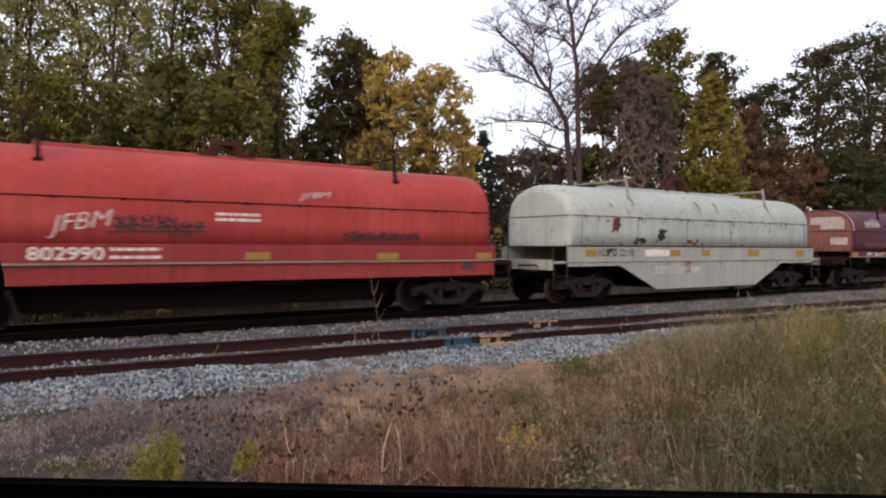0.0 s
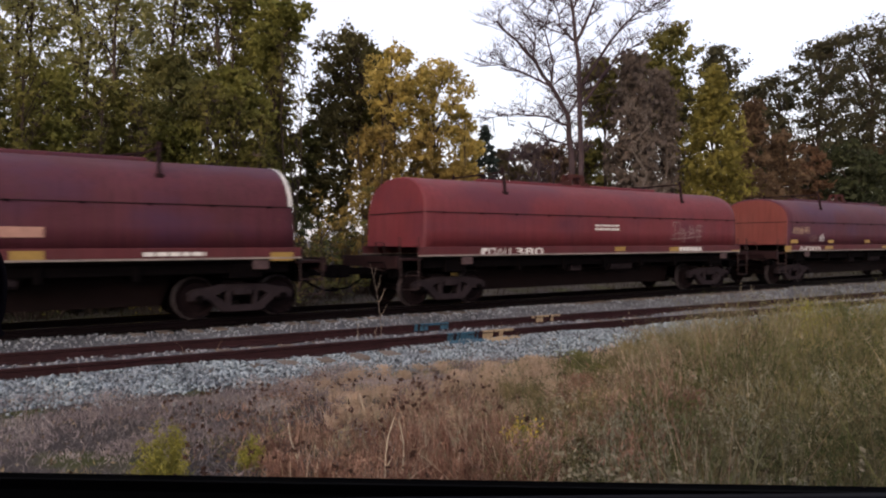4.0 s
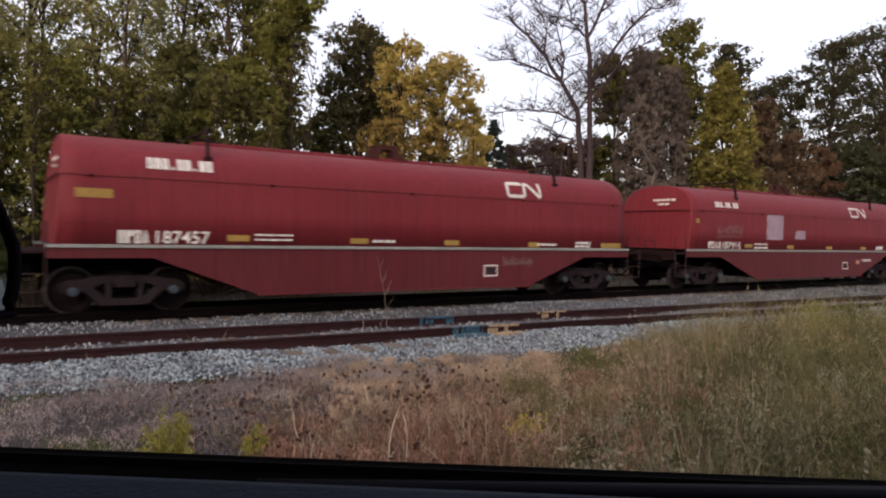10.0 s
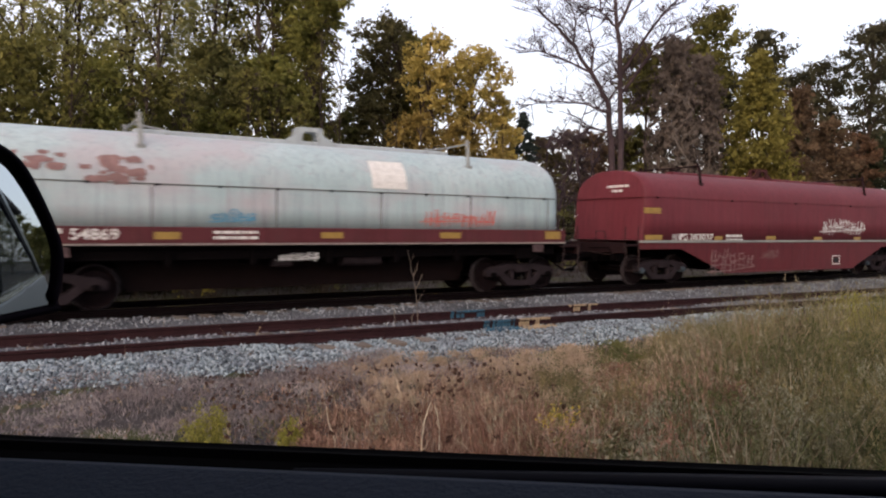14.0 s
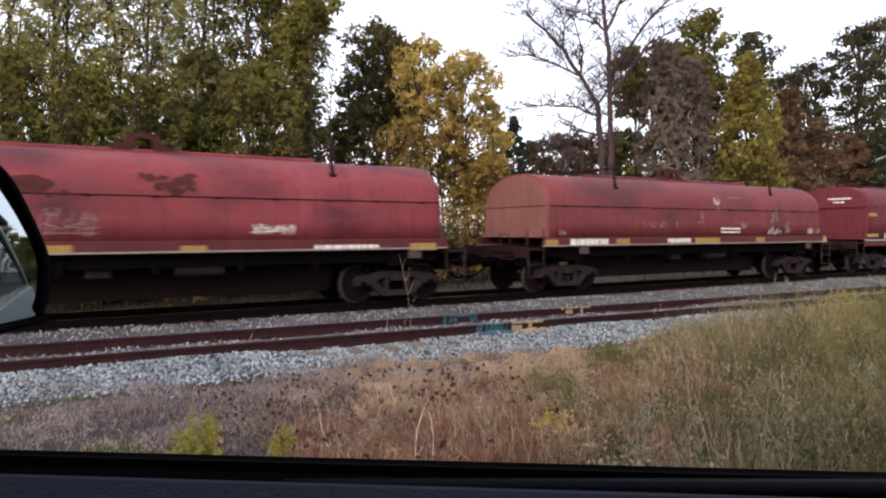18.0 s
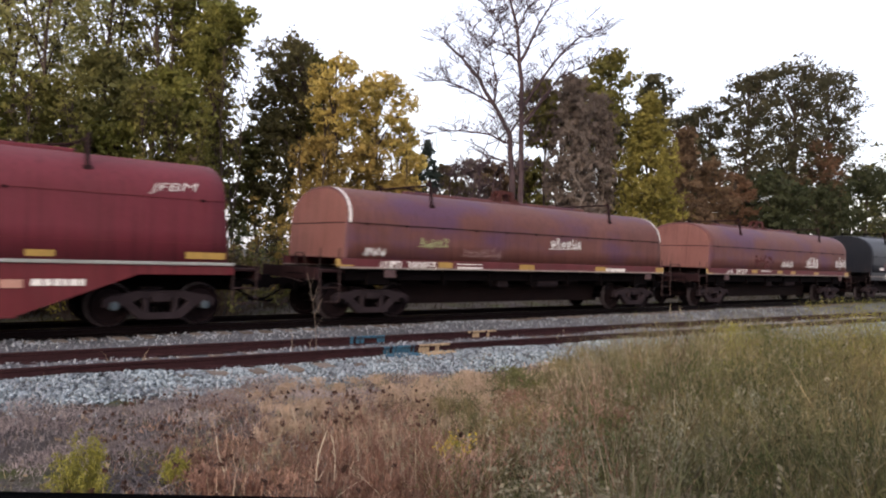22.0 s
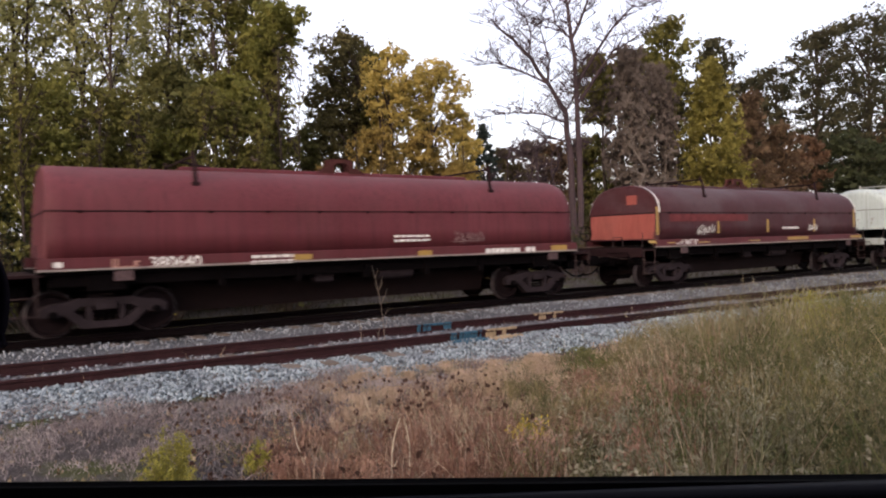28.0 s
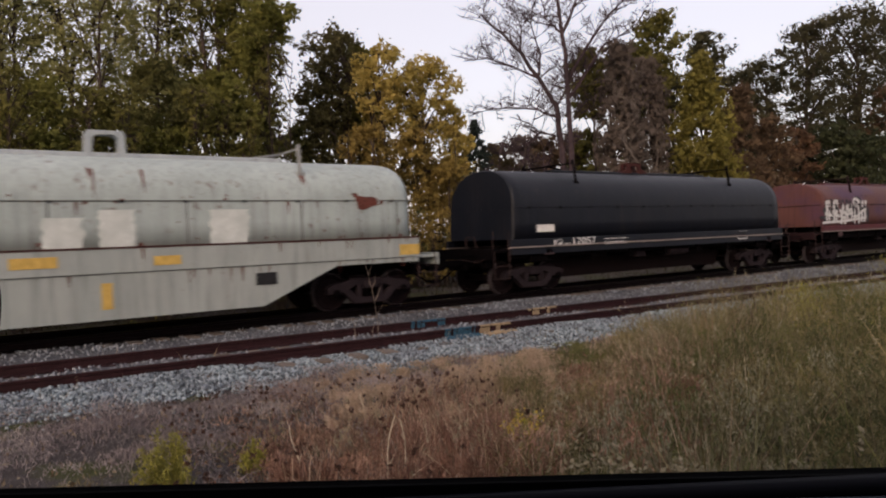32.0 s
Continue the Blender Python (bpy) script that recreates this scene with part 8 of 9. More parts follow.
    cs = np.concatenate([c - np.array([0, 0, 0.022 * k]) for k in range(4)])
    stuff("seed_plumes", quads("seed_plumes", leaf_quads(rng, cs, np.full(len(cs), 0.010), 4, 0.014, 1.2), M["plume"]), "pale fluffy grass seed plumes", "grass")
    # low pale plants near the car
    b, az, d = fan(rng, 900, 44, 62, 3.2, 5.2, lambda a, r, x, y: 0.6 * ramp(patch(x, y, 1.1, 12), -0.05, 0.3))
    up = b + np.array([0, 0, 1.0]) * rng.uniform(0.1, 0.5, (len(b), 1))
    stuff("pale_weeds", quads("pale_weeds", leaf_quads(rng, up, np.full(len(b), 0.1), 26, 0.016, 1.2), M["plume"]), "pale grey-green leafy weeds", "weeds")
    # fallen leaves
    b, az, d = fan(rng, 1500, -8, 40, 3.5, 9.5, lambda a, r, x, y: 0.6 + 0 * a)
    b[:, 2] += 0.03
    stuff("fallen_leaves", quads("fallen_leaves", leaf_quads(rng, b, np.full(len(b), 0.05), 1, 0.03, 0.2), M["fallen"]), "scattered dry fallen leaves", "leaves")
    # grass strip beyond the main line, with shade put into its colour
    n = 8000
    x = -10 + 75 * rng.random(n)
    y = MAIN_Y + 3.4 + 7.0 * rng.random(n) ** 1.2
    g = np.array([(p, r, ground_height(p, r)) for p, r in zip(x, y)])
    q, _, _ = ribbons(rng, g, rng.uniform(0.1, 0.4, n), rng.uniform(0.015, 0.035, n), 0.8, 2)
    stuff("far_grass", strip_mesh("far_grass", q, M["verge"], 2), "rough grass beyond the main line, coloured dark for shade", "grass")
    # tufts that push through the ballast
    n = 1900
    x = -3 + 45 * rng.random(n)
    s = 11.3 - 0.06 * x
    y = s + rng.choice([-2.0, -1.2, 0.0, 2.2], n) + rng.normal(0, 0.25, n)
    ok = patch(x, y, 0.55, 20) > 0.12 - 0.3 * ramp(x, 12, 26)
    g = np.array([(p, r, ground_height(p, r)) for p, r in zip(x[ok], y[ok])])
    q, _, _ = ribbons(rng, g, rng.uniform(0.06, 0.24, len(g)), rng.uniform(0.006, 0.012, len(g)), 0.9, 2)
    stuff("track_weeds", strip_mesh("track_weeds", q, M["straw"], 2), "thin straw weeds in the ballast", "weeds")


meadow()


def goldenrod(x, y, h, seed, spread=0.2):
    rng = np.random.default_rng(seed)
    thing = empty("yellow_weed", pose(x, y, ground_height(x, y) - 0.02), "bright yellow-green weed in dead grass", "weed", "yellow weeds")
    for i in range(11):
        a = rng.random() * 6.283
        r = spread * rng.random() ** 0.7
        top = h * rng.uniform(0.8, 1.0) * (1.08 - 0.75 * r / spread)
        p1 = Vector((r * math.cos(a), r * math.sin(a), top))
        part("stalk", limb_mesh([([Vector((0, 0, 0)), p1 * 0.55 + Vector((0, 0, 0.02)), p1], 0.004, 0.0015)], M["goldenrod"]), None, thing)
        cs = [p1 * k for k in np.linspace(0.25, 1.0, 9)]
        part("leaf_spray", quads("leaf_spray", leaf_quads(rng, [tuple(c) for c in cs], list(np.linspace(0.1, 0.05, 9)), 26, 0.014, 1.1, 0.5, 0.0, 0.24), M["goldenrod"]), None, thing)["kind"] = "stuff"


goldenrod(1.10, 5.2, 0.5, 5, 0.16)
goldenrod(1.22, 5.16, 0.4, 6, 0.2)
goldenrod(3.05, 3.5, 0.48, 7, 0.12)
goldenrod(1.76, 5.1, 0.3, 8, 0.08)
M["flower"] = island_mat("yellow_weed_flowers", ((0.30, 0.22, 0.03), (0.42, 0.32, 0.05), (0.36, 0.27, 0.04), (0.25, 0.2, 0.05)))
yellow = [o for o in bpy.data.objects if o.name.startswith("yellow_weed")][2]
frng = np.random.default_rng(9)
part("flower_head", quads("flower_head", leaf_quads(frng, [(0.09 * math.cos(i * 2.4), 0.09 * math.sin(i * 2.4), 0.34 + 0.02 * (i % 6)) for i in range(14)], [0.05] * 14, 22, 0.013, 0.8, 0.0, 0.6), M["flower"]), None, yellow, "yellow flower heads")["kind"] = "stuff"


def weed_bush(x, y, r, h, mat, label, seed):
    """A soft clump: upright stalks spread from one foot, with small narrow leaves that thin out at the top."""
    rng = np.random.default_rng(seed)
    thing = empty("weed_bush", pose(x, y, ground_height(x, y) - 0.02), label, "weed", "weed bushes")
    n = 240
    base = np.zeros((n, 3))
    base[:, :2] = rng.normal(0, 0.3 * r, (n, 2))
    q, tips, _ = ribbons(rng, base, h * (0.5 + 0.5 * rng.random(n)), rng.uniform(0.005, 0.01, n), 0.9, 3)
    part("stalk_tuft", strip_mesh("stalk_tuft", q, M[mat], 3), None, thing)["kind"] = "stuff"
    k = rng.random(1500) ** 0.6
    a, d = rng.random(1500) * 6.283, np.abs(rng.normal(0, 0.5, 1500)) * r * np.sin(0.35 + 2.3 * k)
    p = np.stack([d * np.cos(a), d * np.sin(a), h * (0.08 + 0.94 * k)], axis=1)
    part("foliage", quads("foliage", leaf_quads(rng, p, np.full(1500, 0.02), 1, 0.022, 1.0, 1.0, 0.0, 0.18), M[mat]), None, thing)["kind"] = "stuff"


weed_bush(5.75, 5.65, 0.42, 0.5, "grass_lime", "soft dark green weed bush among tan weeds", 21)
weed_bush(6.15, 5.3, 0.4, 0.6, "grass_green", "soft olive weed bush among tan weeds", 22)
weed_bush(5.25, 5.85, 0.36, 0.46, "tan_seed", "soft tan weed bush at the foot of the ballast", 23)
weed_bush(4.75, 6.0, 0.42, 0.42, "tan_seed", "soft tan weed bush at the foot of the ballast", 24)
weed_bush(5.0, 4.9, 0.36, 0.4, "weed_brown", "rust-brown weed bush among paler weeds", 25)
weed_bush(7.7, 4.1, 0.55, 1.0, "goldenrod", "tall yellow-green weed bush on the rise", 26)
weed_bush(8.3, 4.0, 0.5, 0.95, "grass_lime", "tall fresh green weed bush on the rise", 27)
weed_bush(2.85, 2.3, 0.34, 0.4, "pale_weed", "low pale grey-green weed bush", 28)
weed_bush(3.1, 2.15, 0.3, 0.38, "pale_weed", "low pale grey-green weed bush", 29)
weed_bush(4.6, 3.3, 0.36, 0.5, "weed_rust", "dark rust weed bush in tall grass", 30)


def bare_stem(x, y, h, seed, label="thin dry weed stem standing in the siding", mat="dry_stem", twigs=9):
    rng = random.Random(seed)
    thing = empty("dry_stem", pose(x, y, ground_height(x, y) - 0.03), label, "weed", "dry stems")
    bend, sway = rng.uniform(-0.3, 0.3) * h, rng.uniform(-0.015, 0.015)
    pts = [Vector((bend * (i / 6) ** 2 + sway * math.sin(i * 1.1), 0.0, h * i / 6)) for i in range(7)]
    part("stem", limb_mesh([(pts, 0.0075, 0.003)], M[mat]), None, thing)
    for i in range(twigs):
        k = rng.uniform(0.3, 0.95)
        p = pts[min(int(k * 6), 5)]
        a = rng.choice((-1, 1)) * rng.uniform(0.4, 1.0)
        l = h * rng.uniform(0.1, 0.2)
        tip = p + Vector((a * l * 0.6, rng.uniform(-0.3, 0.3) * l, l))
        part("twig", limb_mesh([([p, p.lerp(tip, 0.5) + Vector((0, 0, -0.01)), tip], 0.004, 0.002)], M[mat]), None, thing)


bare_stem(6.15, 10.9, 1.45, 3)
bare_stem(5.55, 10.6, 0.55, 4)
bare_stem(5.75, 10.4, 0.4, 5)
bare_stem(2.3, 4.05, 0.5, 6, "bent pale weed stem among brown weeds", "pale_straw", 3)
bare_stem(2.5, 4.1, 0.46, 7, "bent pale weed stem among brown weeds", "pale_straw", 2)
bare_stem(1.98, 4.75, 0.4, 8, "bent pale weed stem among brown weeds", "pale_straw", 3)


# ---- paint marks on the siding ----
M["mark_blue"] = plain("chipped_blue_paint", (0.028, 0.075, 0.115), 0.7, 0.0, 0.4, 8.0, 0.2)
M["mark_orange"] = plain("chipped_ochre_paint", (0.27, 0.20, 0.13), 0.75, 0.0, 0.4, 8.0, 0.2)


def rail_mark(name, x0, x1, side, mat, label, out=0.0):
    """A painted length of rail, set just proud of the steel, and paint on the stones beside it."""
    c = 0.5 * (x0 + x1)
    thing = empty(name, siding.matrix_world @ Matrix.Translation((c, side * GAUGE, 0)), label, "paint mark", "paint marks on the siding")
    w = (x1 - x0) / 2
    rng = random.Random(int(x0 * 100))
    specs, x = [], -w
    while x < w:
        l = rng.uniform(0.06, 0.22)
        e = min(x + l, w)
        specs.append((x, e, -0.040, 0.040, -0.045 + rng.uniform(0, 0.02), 0.004))
        if rng.random() < 0.7:
            specs.append((x, e, -0.018, 0.018, -0.14, -0.05))
        if rng.random() < 0.5:
            specs.append((x, e, -0.076, 0.076, -0.174, -0.15))
        x = e + rng.choice((0.0, 0.02, 0.06))
    bm = boxes(*specs)
    part("painted_rail", bm, mat, thing)["kind"] = "stuff"
    if out:
        for i in range(40):
            bm = bmesh.new()
            bmesh.ops.create_icosphere(bm, subdivisions=1, radius=rng.uniform(0.03, 0.055))
            for v in bm.verts:
                v.co *= rng.uniform(0.75, 1.2)
            part("painted_stone", bm, mat, thing).location = (rng.uniform(-w, w), -0.1 - rng.random() * out, -0.15)


SX = math.cos(radians(3.43))
rail_mark("blue_paint_mark", 7.25, 8.05, 1, M["mark_blue"], "blue painted stretch of the far siding rail")
rail_mark("blue_paint_mark", 7.1, 7.75, -1, M["mark_blue"], "blue painted stretch of the near siding rail", 0.16)
rail_mark("ochre_paint_mark", 7.85, 8.55, -1, M["mark_orange"], "ochre painted stretch of the near siding rail", 0.16)
rail_mark("ochre_paint_mark", 10.15, 10.95, 1, M["mark_orange"], "ochre painted stretch of the far siding rail")


# ---- the parked car from which the camera looks ----
M["gasket"] = plain("black_window_rubber", (0.0012, 0.0012, 0.0016), 0.95, 0.0, 0.3, 30.0, 0.05)
M["door_trim"] = plain("dark_blue_grey_door_plastic", (0.010, 0.018, 0.034), 0.75, 0.0, 0.15, 6.0, 0.25, 220.0)
M["gloss_trim"] = plain("glossy_dark_blue_trim", (0.002, 0.0025, 0.006), 0.6, 0.0, 0.2, 20.0, 0.0)
M["housing"] = plain("black_mirror_plastic", (0.0035, 0.0025, 0.005), 0.6, 0.0, 0.2, 20.0, 0.1, 160.0)
M["silver_paint"] = plain("silver_car_paint", (0.24, 0.25, 0.265), 0.3, 0.4, 0.06, 2.0, 0.0)
M["chrome"] = plain("bright_window_trim", (0.7, 0.7, 0.72), 0.12, 1.0, 0.05, 4.0, 0.0)
M["lining"] = plain("grey_car_lining", (0.16, 0.155, 0.15), 0.9, 0.0, 0.2, 8.0, 0.2)
for dull in ("gasket", "gloss_trim", "housing"):
    M[dull].node_tree.nodes["Principled BSDF"].inputs["Specular IOR Level"].default_value = 0.03
mm, mt_, mb = node_mat("mirror_glass")
mb.inputs["Base Color"].default_value, mb.inputs["Metallic"].default_value, mb.inputs["Roughness"].default_value = (0.46, 0.54, 0.57, 1), 1.0, 0.02
M["mirror"] = mm
mm, mt_, mb = node_mat("tinted_car_glass")
mb.inputs["Base Color"].default_value, mb.inputs["Metallic"].default_value, mb.inputs["Roughness"].default_value = (0.05, 0.06, 0.065, 1), 0.0, 0.03
M["tint"] = mm


def parked_car():
    car = empty("parked_car", pose(0, 0, EYE_Z, 0, 0, -37.195), "silver parked car with a dark blue-grey interior", "car")

    def strip(name, pts, x0, x1, mat, label="", parent=None):
        bm = bmesh.new()
        n = len(pts)
        a = [bm.verts.new((x0, y, z)) for y, z in pts]
        b = [bm.verts.new((x1, y, z)) for y, z in pts]
        bm.faces.new(a)
        bm.faces.new(b[::-1])
        for i in range(n):
            bm.faces.new((a[i], b[i], b[(i + 1) % n], a[(i + 1) % n]))
        return part(name, bm, mat, parent or car, label)

    strip("belt_seal", [(0.525, -0.185), (0.52, -0.1745), (0.512, -0.176), (0.508, -0.185), (0.505, -0.205)], -1.1, 0.62, M["gasket"], "black rubber window seal")
    strip("inner_seal", [(0.507, -0.1735), (0.50, -0.1725), (0.495, -0.178), (0.47, -0.184), (0.455, -0.176), (0.45, -0.25), (0.507, -0.25)], -1.1, 0.62, M["gasket"], "black rubber window seal")
    bm = bmesh.new()
    rows = []
    for i in range(13):
        x = -0.16 + 0.8 * i / 12
        k = min(1.0, i / 5)
        zc = -0.181 + 0.0135 * min(1.0, i / 8)
        rows.append([(x, 0.49 + 0.006 * k, zc - 0.012), (x, 0.494, zc), (x, 0.486 - 0.004 * k, zc + 0.0015), (x, 0.476 - 0.006 * k, zc - 0.004), (x, 0.472, zc - 0.02)])
    loft(bm, rows)
    part("trim_strip", bm, M["gloss_trim"], car, "glossy dark blue trim strip", smooth=True)
    strip("door_panel", [(0.452, -0.172), (0.446, -0.167), (0.438, -0.166), (0.40, -0.175), (0.33, -0.24), (0.30, -0.45), (0.31, -0.62), (0.452, -0.62)], -1.1, 0.62, M["door_trim"], "dark blue-grey plastic door panel")
    strip("door_skin", [(0.53, -0.222), (0.562, -0.228), (0.62, -0.45), (0.63, -0.8), (0.60, -1.1), (0.53, -1.1)], -1.1, 3.1, M["silver_paint"], "silver painted car side")
    strip("belt_trim", [(0.525, -0.197), (0.545, -0.199), (0.553, -0.222), (0.525, -0.222)], -1.1, 3.05, M["chrome"], "bright window trim")
    bm = bmesh.new()
    prism(bm, [(0.60, -0.19), (0.655, -0.19), (0.655, 0.26), (0.60, 0.26)], 0.50, 0.524)
    part("door_pillar", bm, M["housing"], car)
    bm = bmesh.new()
    prism(bm, [(0.66, -0.195), (2.93, -0.195), (1.45, 0.085), (0.98, 0.183), (0.66, 0.255)], 0.512, 0.522)
    part("rear_window", bm, M["tint"], car, "dark tinted rear side window")
    bm = bmesh.new()
    prism(bm, [(0.66, 0.255), (0.98, 0.183), (1.45, 0.085), (2.80, -0.178), (2.93, -0.195), (2.93, -0.178), (1.46, 0.125), (0.99, 0.223), (0.66, 0.297)], 0.508, 0.530)
    part("window_frame", bm, M["gloss_trim"], car, "glossy dark window frame")
    bm = bmesh.new()
    prism(bm, [(0.66, 0.299), (0.99, 0.225), (1.46, 0.127), (2.93, -0.176), (3.1, -0.196), (3.1, -0.16), (1.48, 0.16), (1.0, 0.255), (0.66, 0.33)], 0.47, 0.527)
    part("rear_pillar", bm, M["silver_paint"], car)
    bm = boxes((-0.7, 2.2, -1.05, 0.46, 0.36, 0.40), bevel=0.015)
    part("roof_lining", bm, M["lining"], car, "grey roof lining")
    far = -1.19

    def shell(name, rows, mat, label="", smooth=True):
        """Cross rows (x, half width, low, high) joined into a rounded shell about the car's middle."""
        mid = 0.5 * (far + 0.53)
        bm = bmesh.new()
        rings = []
        for x, w, z0, z1 in rows:
            ring = []
            for y, z in ((-1, 0.0), (-1, 0.7), (-0.93, 0.92), (-0.7, 1.0), (0.7, 1.0), (0.93, 0.92), (1, 0.7), (1, 0.0)):
                ring.append((x, mid + y * w, z0 + (z1 - z0) * z))
            rings.append(ring)
        loft(bm, rings)
        return part(name, bm, mat, car, label, smooth=smooth)

    shell("roof", [(-0.72, 0.70, 0.402, 0.42), (-0.5, 0.74, 0.402, 0.46), (0.6, 0.76, 0.402, 0.48), (1.9, 0.74, 0.402, 0.46), (2.3, 0.66, 0.402, 0.42)], M["silver_paint"], "silver painted roof")
    shell("bonnet", [(-2.42, 0.62, -1.0, -0.62), (-2.36, 0.76, -1.15, -0.42), (-2.1, 0.84, -1.2, -0.33), (-1.5, 0.86, -1.2, -0.24), (-1.1, 0.86, -1.2, -0.21)], M["silver_paint"], "silver painted bonnet and wings")
    shell("tail", [(2.3, 0.85, -1.2, -0.2), (2.9, 0.85, -1.2, -0.2), (3.12, 0.82, -1.15, -0.24), (3.2, 0.7, -1.0, -0.45)], M["silver_paint"], "silver painted tail")
    bm = bmesh.new()
    vs = [bm.verts.new(p) for p in ((-1.12, far + 0.08, -0.2), (-1.12, 0.45, -0.2), (-0.70, 0.36, 0.40), (-0.70, far + 0.17, 0.40))]
    bm.faces.new(vs)
    part("windscreen", bm, M["tint"], car, "dark raked windscreen")
    bm = bmesh.new()
    vs = [bm.verts.new(p) for p in ((2.95, far + 0.1, -0.19), (2.95, 0.43, -0.19), (2.26, 0.36, 0.40), (2.26, far + 0.17, 0.40))]
    bm.faces.new(vs)
    part("rear_screen", bm, M["tint"], car, "dark raked rear screen")
    for y in (0.44, far + 0.06):
        bm = bmesh.new()
        tube(bm, [(-1.14, y, -0.2), (-0.92, y - 0.03 * (1 if y > 0 else -1), 0.12), (-0.68, y - 0.07 * (1 if y > 0 else -1), 0.40)], 0.035, 6)
        part("screen_pillar", bm, M["silver_paint"], car)
    strip("far_door", [(far + 0.03, -0.2), (far - 0.005, -0.22), (far - 0.08, -0.45), (far - 0.09, -0.8), (far - 0.06, -1.2), (far + 0.03, -1.2)], -1.1, 2.3, M["silver_paint"], "silver painted car side")
    strip("far_window", [(far + 0.01, -0.2), (far + 0.02, -0.2), (far + 0.15, 0.4), (far + 0.14, 0.4)], -0.95, 2.3, M["tint"], "dark side window")
    strip("far_lining", [(far + 0.04, -0.2), (far + 0.08, -0.2), (far + 0.1, -1.0), (far + 0.04, -1.0)], -1.1, 2.3, M["door_trim"])
    strip("sill_panel", [(0.53, -1.1), (0.60, -1.1), (0.57, -1.3), (0.50, -1.3)], -1.1, 2.3, M["housing"], "black sill panel")
    part("floor_pan", boxes((-1.1, 2.3, far + 0.05, 0.5, -1.25, -1.02)), M["door_trim"], car)
    part("dashboard", boxes((-1.1, -0.72, far + 0.1, 0.44, -0.62, -0.24), bevel=0.05), M["door_trim"], car)
    for y0, y1 in ((-0.18, 0.36), (-1.02, -0.48)):
        part("seat_back", boxes((0.62, 0.8, y0, y1, -0.95, 0.02), bevel=0.05), M["lining"], car)
        part("seat_cushion", boxes((0.1, 0.62, y0, y1, -1.0, -0.8), bevel=0.05), M["lining"], car)
    part("rear_bench", boxes((1.6, 1.85, far + 0.12, 0.42, -0.95, 0.0), bevel=0.05), M["lining"], car)
    for x in (-1.72, 2.35):
        for y, s in ((0.42, 1), (far + 0.11, -1)):
            ground = ground_height(0.8 * x, -0.6 * x) - EYE_Z
            bm = bmesh.new()
            disc_y(bm, 0, 0, -0.11, 0.11, 0.33, 0.33, 28)
            tyre = part("tyre", bm, M["gasket"], car, "black rubber tyre")
            tyre.location = (x, y, ground + 0.335)
            bm = bmesh.new()
            disc_y(bm, 0, 0, -0.118, 0.118, 0.2, 0.2, 20)
            part("rim", bm, M["steel_grey"], tyre, "grey wheel rim")
    for y in (-0.95, 0.29):
        part("headlight", boxes((-2.44, -2.36, y - 0.14, y + 0.14, -0.66, -0.52), bevel=0.02), M["chrome"], car)
        part("tail_light", boxes((3.14, 3.2, y - 0.12, y + 0.12, -0.6, -0.42), bevel=0.02), M["graffiti_red"], car)
    # outside mirror, turned to show the car's side and the sky behind
    ex, ey = 0.486, 0.874
    ox, oy = -0.552, 0.80

    def place(e, d, z):
        """e along the glass from its outer edge, d out of the glass towards the rear."""
        return (ox + ex * e + ey * d, oy + ey * e - ex * d, z)

    outline = [(-0.27, 0.104), (-0.12, 0.100), (-0.075, 0.088), (-0.05, 0.070), (-0.032, 0.040), (-0.014, 0.0), (-0.004, -0.03), (-0.003, -0.06), (-0.010, -0.095), (-0.03, -0.112), (-0.27, -0.116)]
    smooth_line = []
    for i in range(len(outline)):
        p0, p1, p2, p3 = (outline[(i + j) % len(outline)] for j in (-1, 0, 1, 2))
        for k in range(4):
            u = k / 4
            smooth_line.append(tuple(0.5 * (2 * b + (c - a) * u + (2 * a - 5 * b + 4 * c - d) * u * u + (3 * b - a - 3 * c + d) * u ** 3) for a, b, c, d in zip(p0, p1, p2, p3)))
    outline = smooth_line
    ce, cz = -0.14, -0.005

    def ring(k, d, add=0.0):
        return [place(ce + (e - ce) * k + add * (1 if e > ce else -1), d, cz + (z - cz) * k) for e, z in outline]

    bm = bmesh.new()
    loft(bm, [ring(0.45, -0.10), ring(0.8, -0.075), ring(0.98, -0.03), ring(1.0, 0.0), ring(0.985, 0.014), ring(0.93, 0.014), ring(0.915, -0.004), ring(0.90, -0.05)], caps=True)
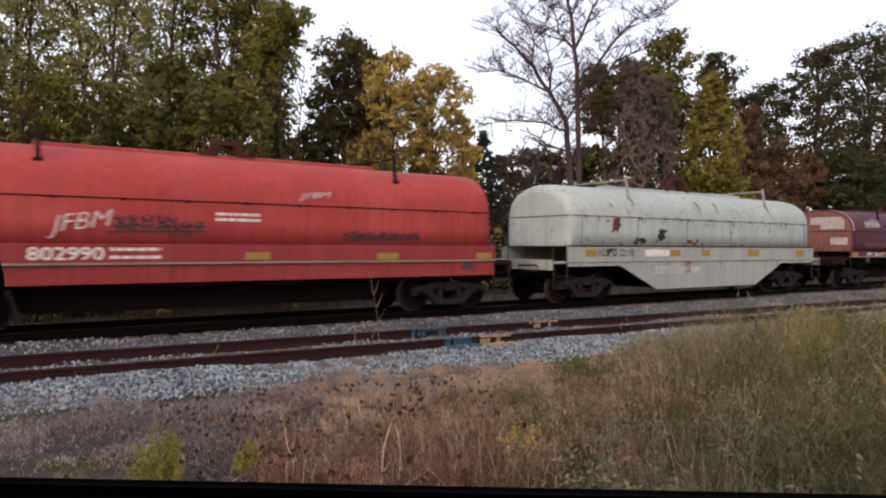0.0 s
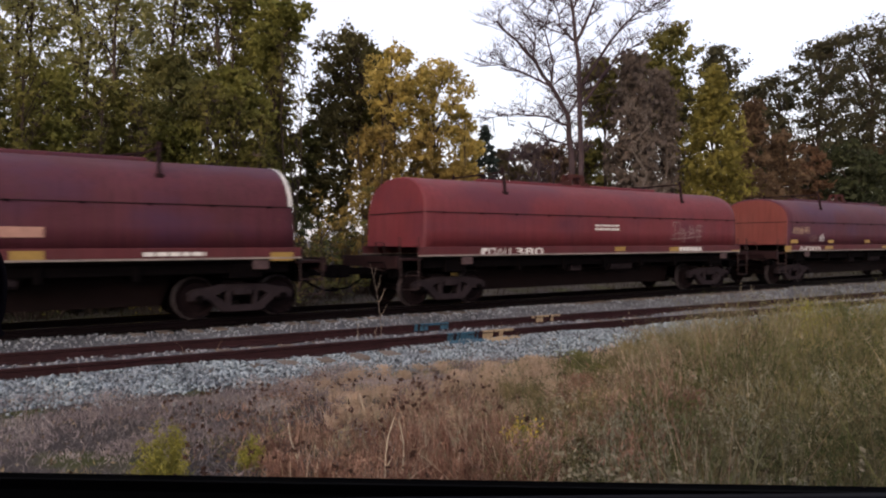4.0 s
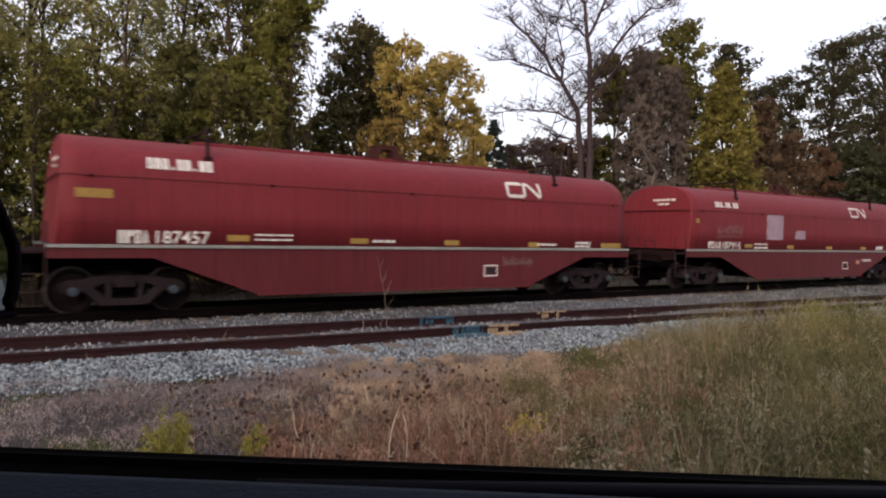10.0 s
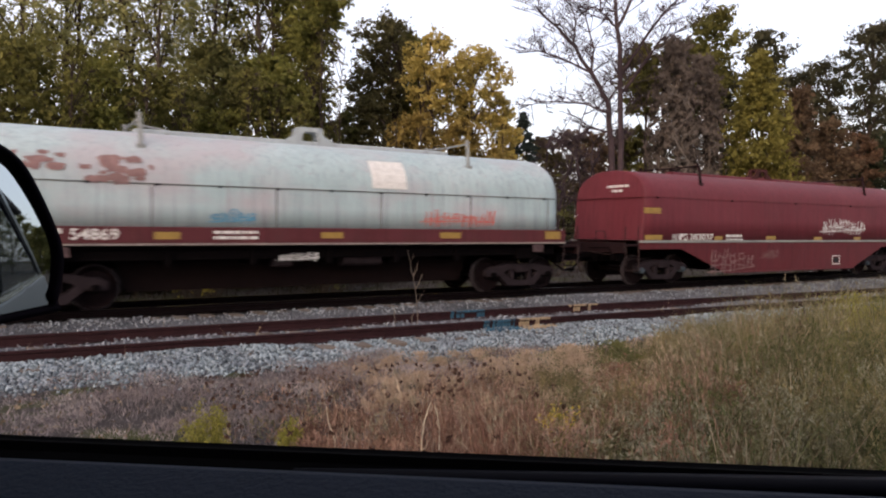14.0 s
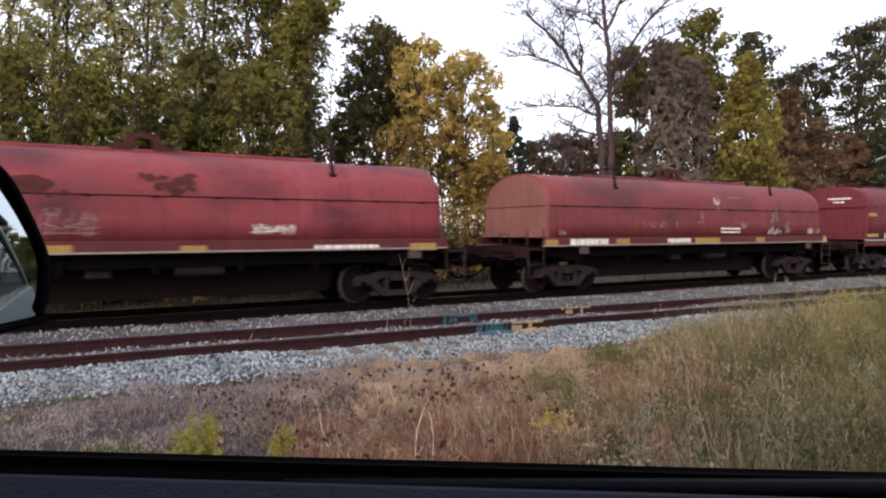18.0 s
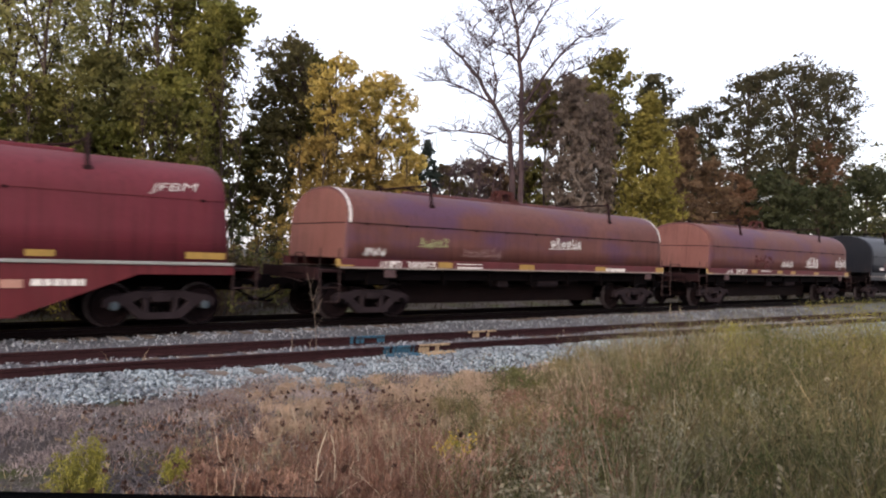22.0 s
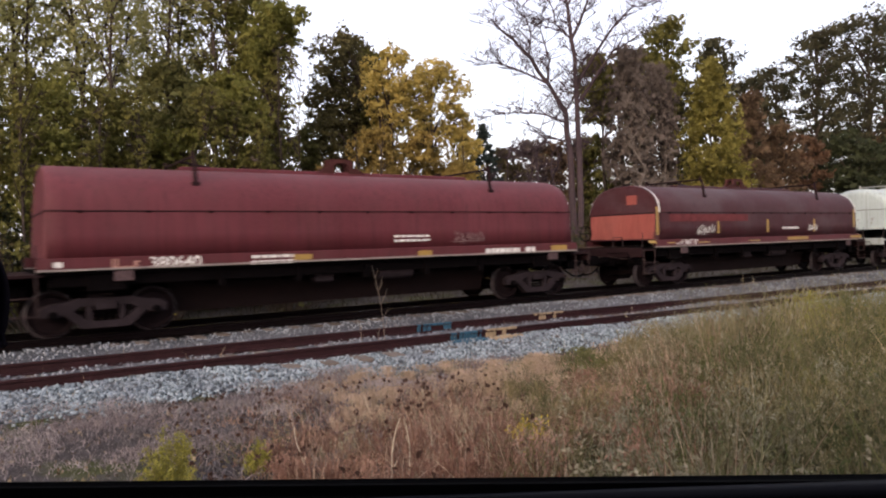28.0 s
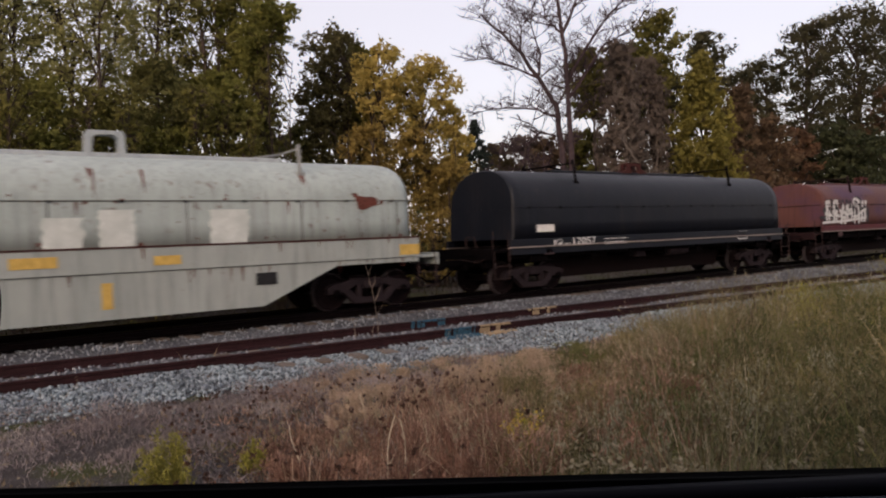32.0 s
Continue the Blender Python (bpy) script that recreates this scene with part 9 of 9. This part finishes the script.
    hs = part("mirror_housing", bm, M["housing"], car, "black plastic mirror housing", smooth=True)
    bm = bmesh.new()
    rows = []
    for k in (0.06, 0.2, 0.35, 0.5, 0.62, 0.74, 0.83, 0.91):
        row = []
        for e, z in outline:
            e, z = ce + (e - ce) * k, cz + (z - cz) * k
            row.append(place(e, 0.006 - ((e + 0.03) ** 2 + (z + 0.08) ** 2) / 2.8, z))
        rows.append(row)
    loft(bm, rows, caps=False)
    bm.faces.new([v for v in list(bm.verts)[:len(outline)]])
    glass = part("mirror_glass", bm, M["mirror"], hs, "slightly convex mirror glass", smooth=True)
    bm = boxes((-0.66, -0.56, 0.5, 0.62, -0.12, -0.05), bevel=0.015)
    part("mirror_arm", bm, M["housing"], car)


parked_car()


# ---- trees behind the parked car, seen in its mirror ----
for i, (x, y, h) in enumerate(((34, -14, 8), (37, -18, 9), (40, -22, 10), (36, -24, 8.5), (44, -16, 10), (43, -27, 10), (38, -30, 7.4), (31, -26, 5.6), (35, -28.3, 6.6), (33.6, -29.6, 5.2), (33.0, -31.0, 7.6), (31.6, -32.0, 6.2), (36.5, -27.0, 7.2), (39.5, -29, 6.8), (37.4, -34, 7.0))):
    tree("broadleaf_tree", 0, 0, 0, 0, h * 0.32, "dark tree beyond the parking ground", "leaf_dark", 400 + i, 1700, 14, "round", 0.18, leaf=0.15, twigs=0, core=0.6, xy=(x, y), height=h, group="trees beyond the parking ground")


def motions():
    """The train passes at a steady pace; all wheels roll alike."""
    for car, x in TRAIN:
        walk(car, [(0.0, pose(x, MAIN_Y, 0)), (16.0, pose(x - SPEED * 16.0, MAIN_Y, 0)), (32.0, pose(x - SPEED * 32.0, MAIN_Y, 0))])
    first = WHEEL_SETS[0]
    turn = math.degrees(SPEED / R_WHEEL)
    walk(first, [(k / 15, pose(0, 0, 0, 0, -turn * k / 15, 0)) for k in range(481)])
    for other in WHEEL_SETS[1:]:
        other.rotation_mode = "QUATERNION"
        other.animation_data_create()
        other.animation_data.action = first.animation_data.action
        other.animation_data.action_slot = first.animation_data.action_slot


motions()
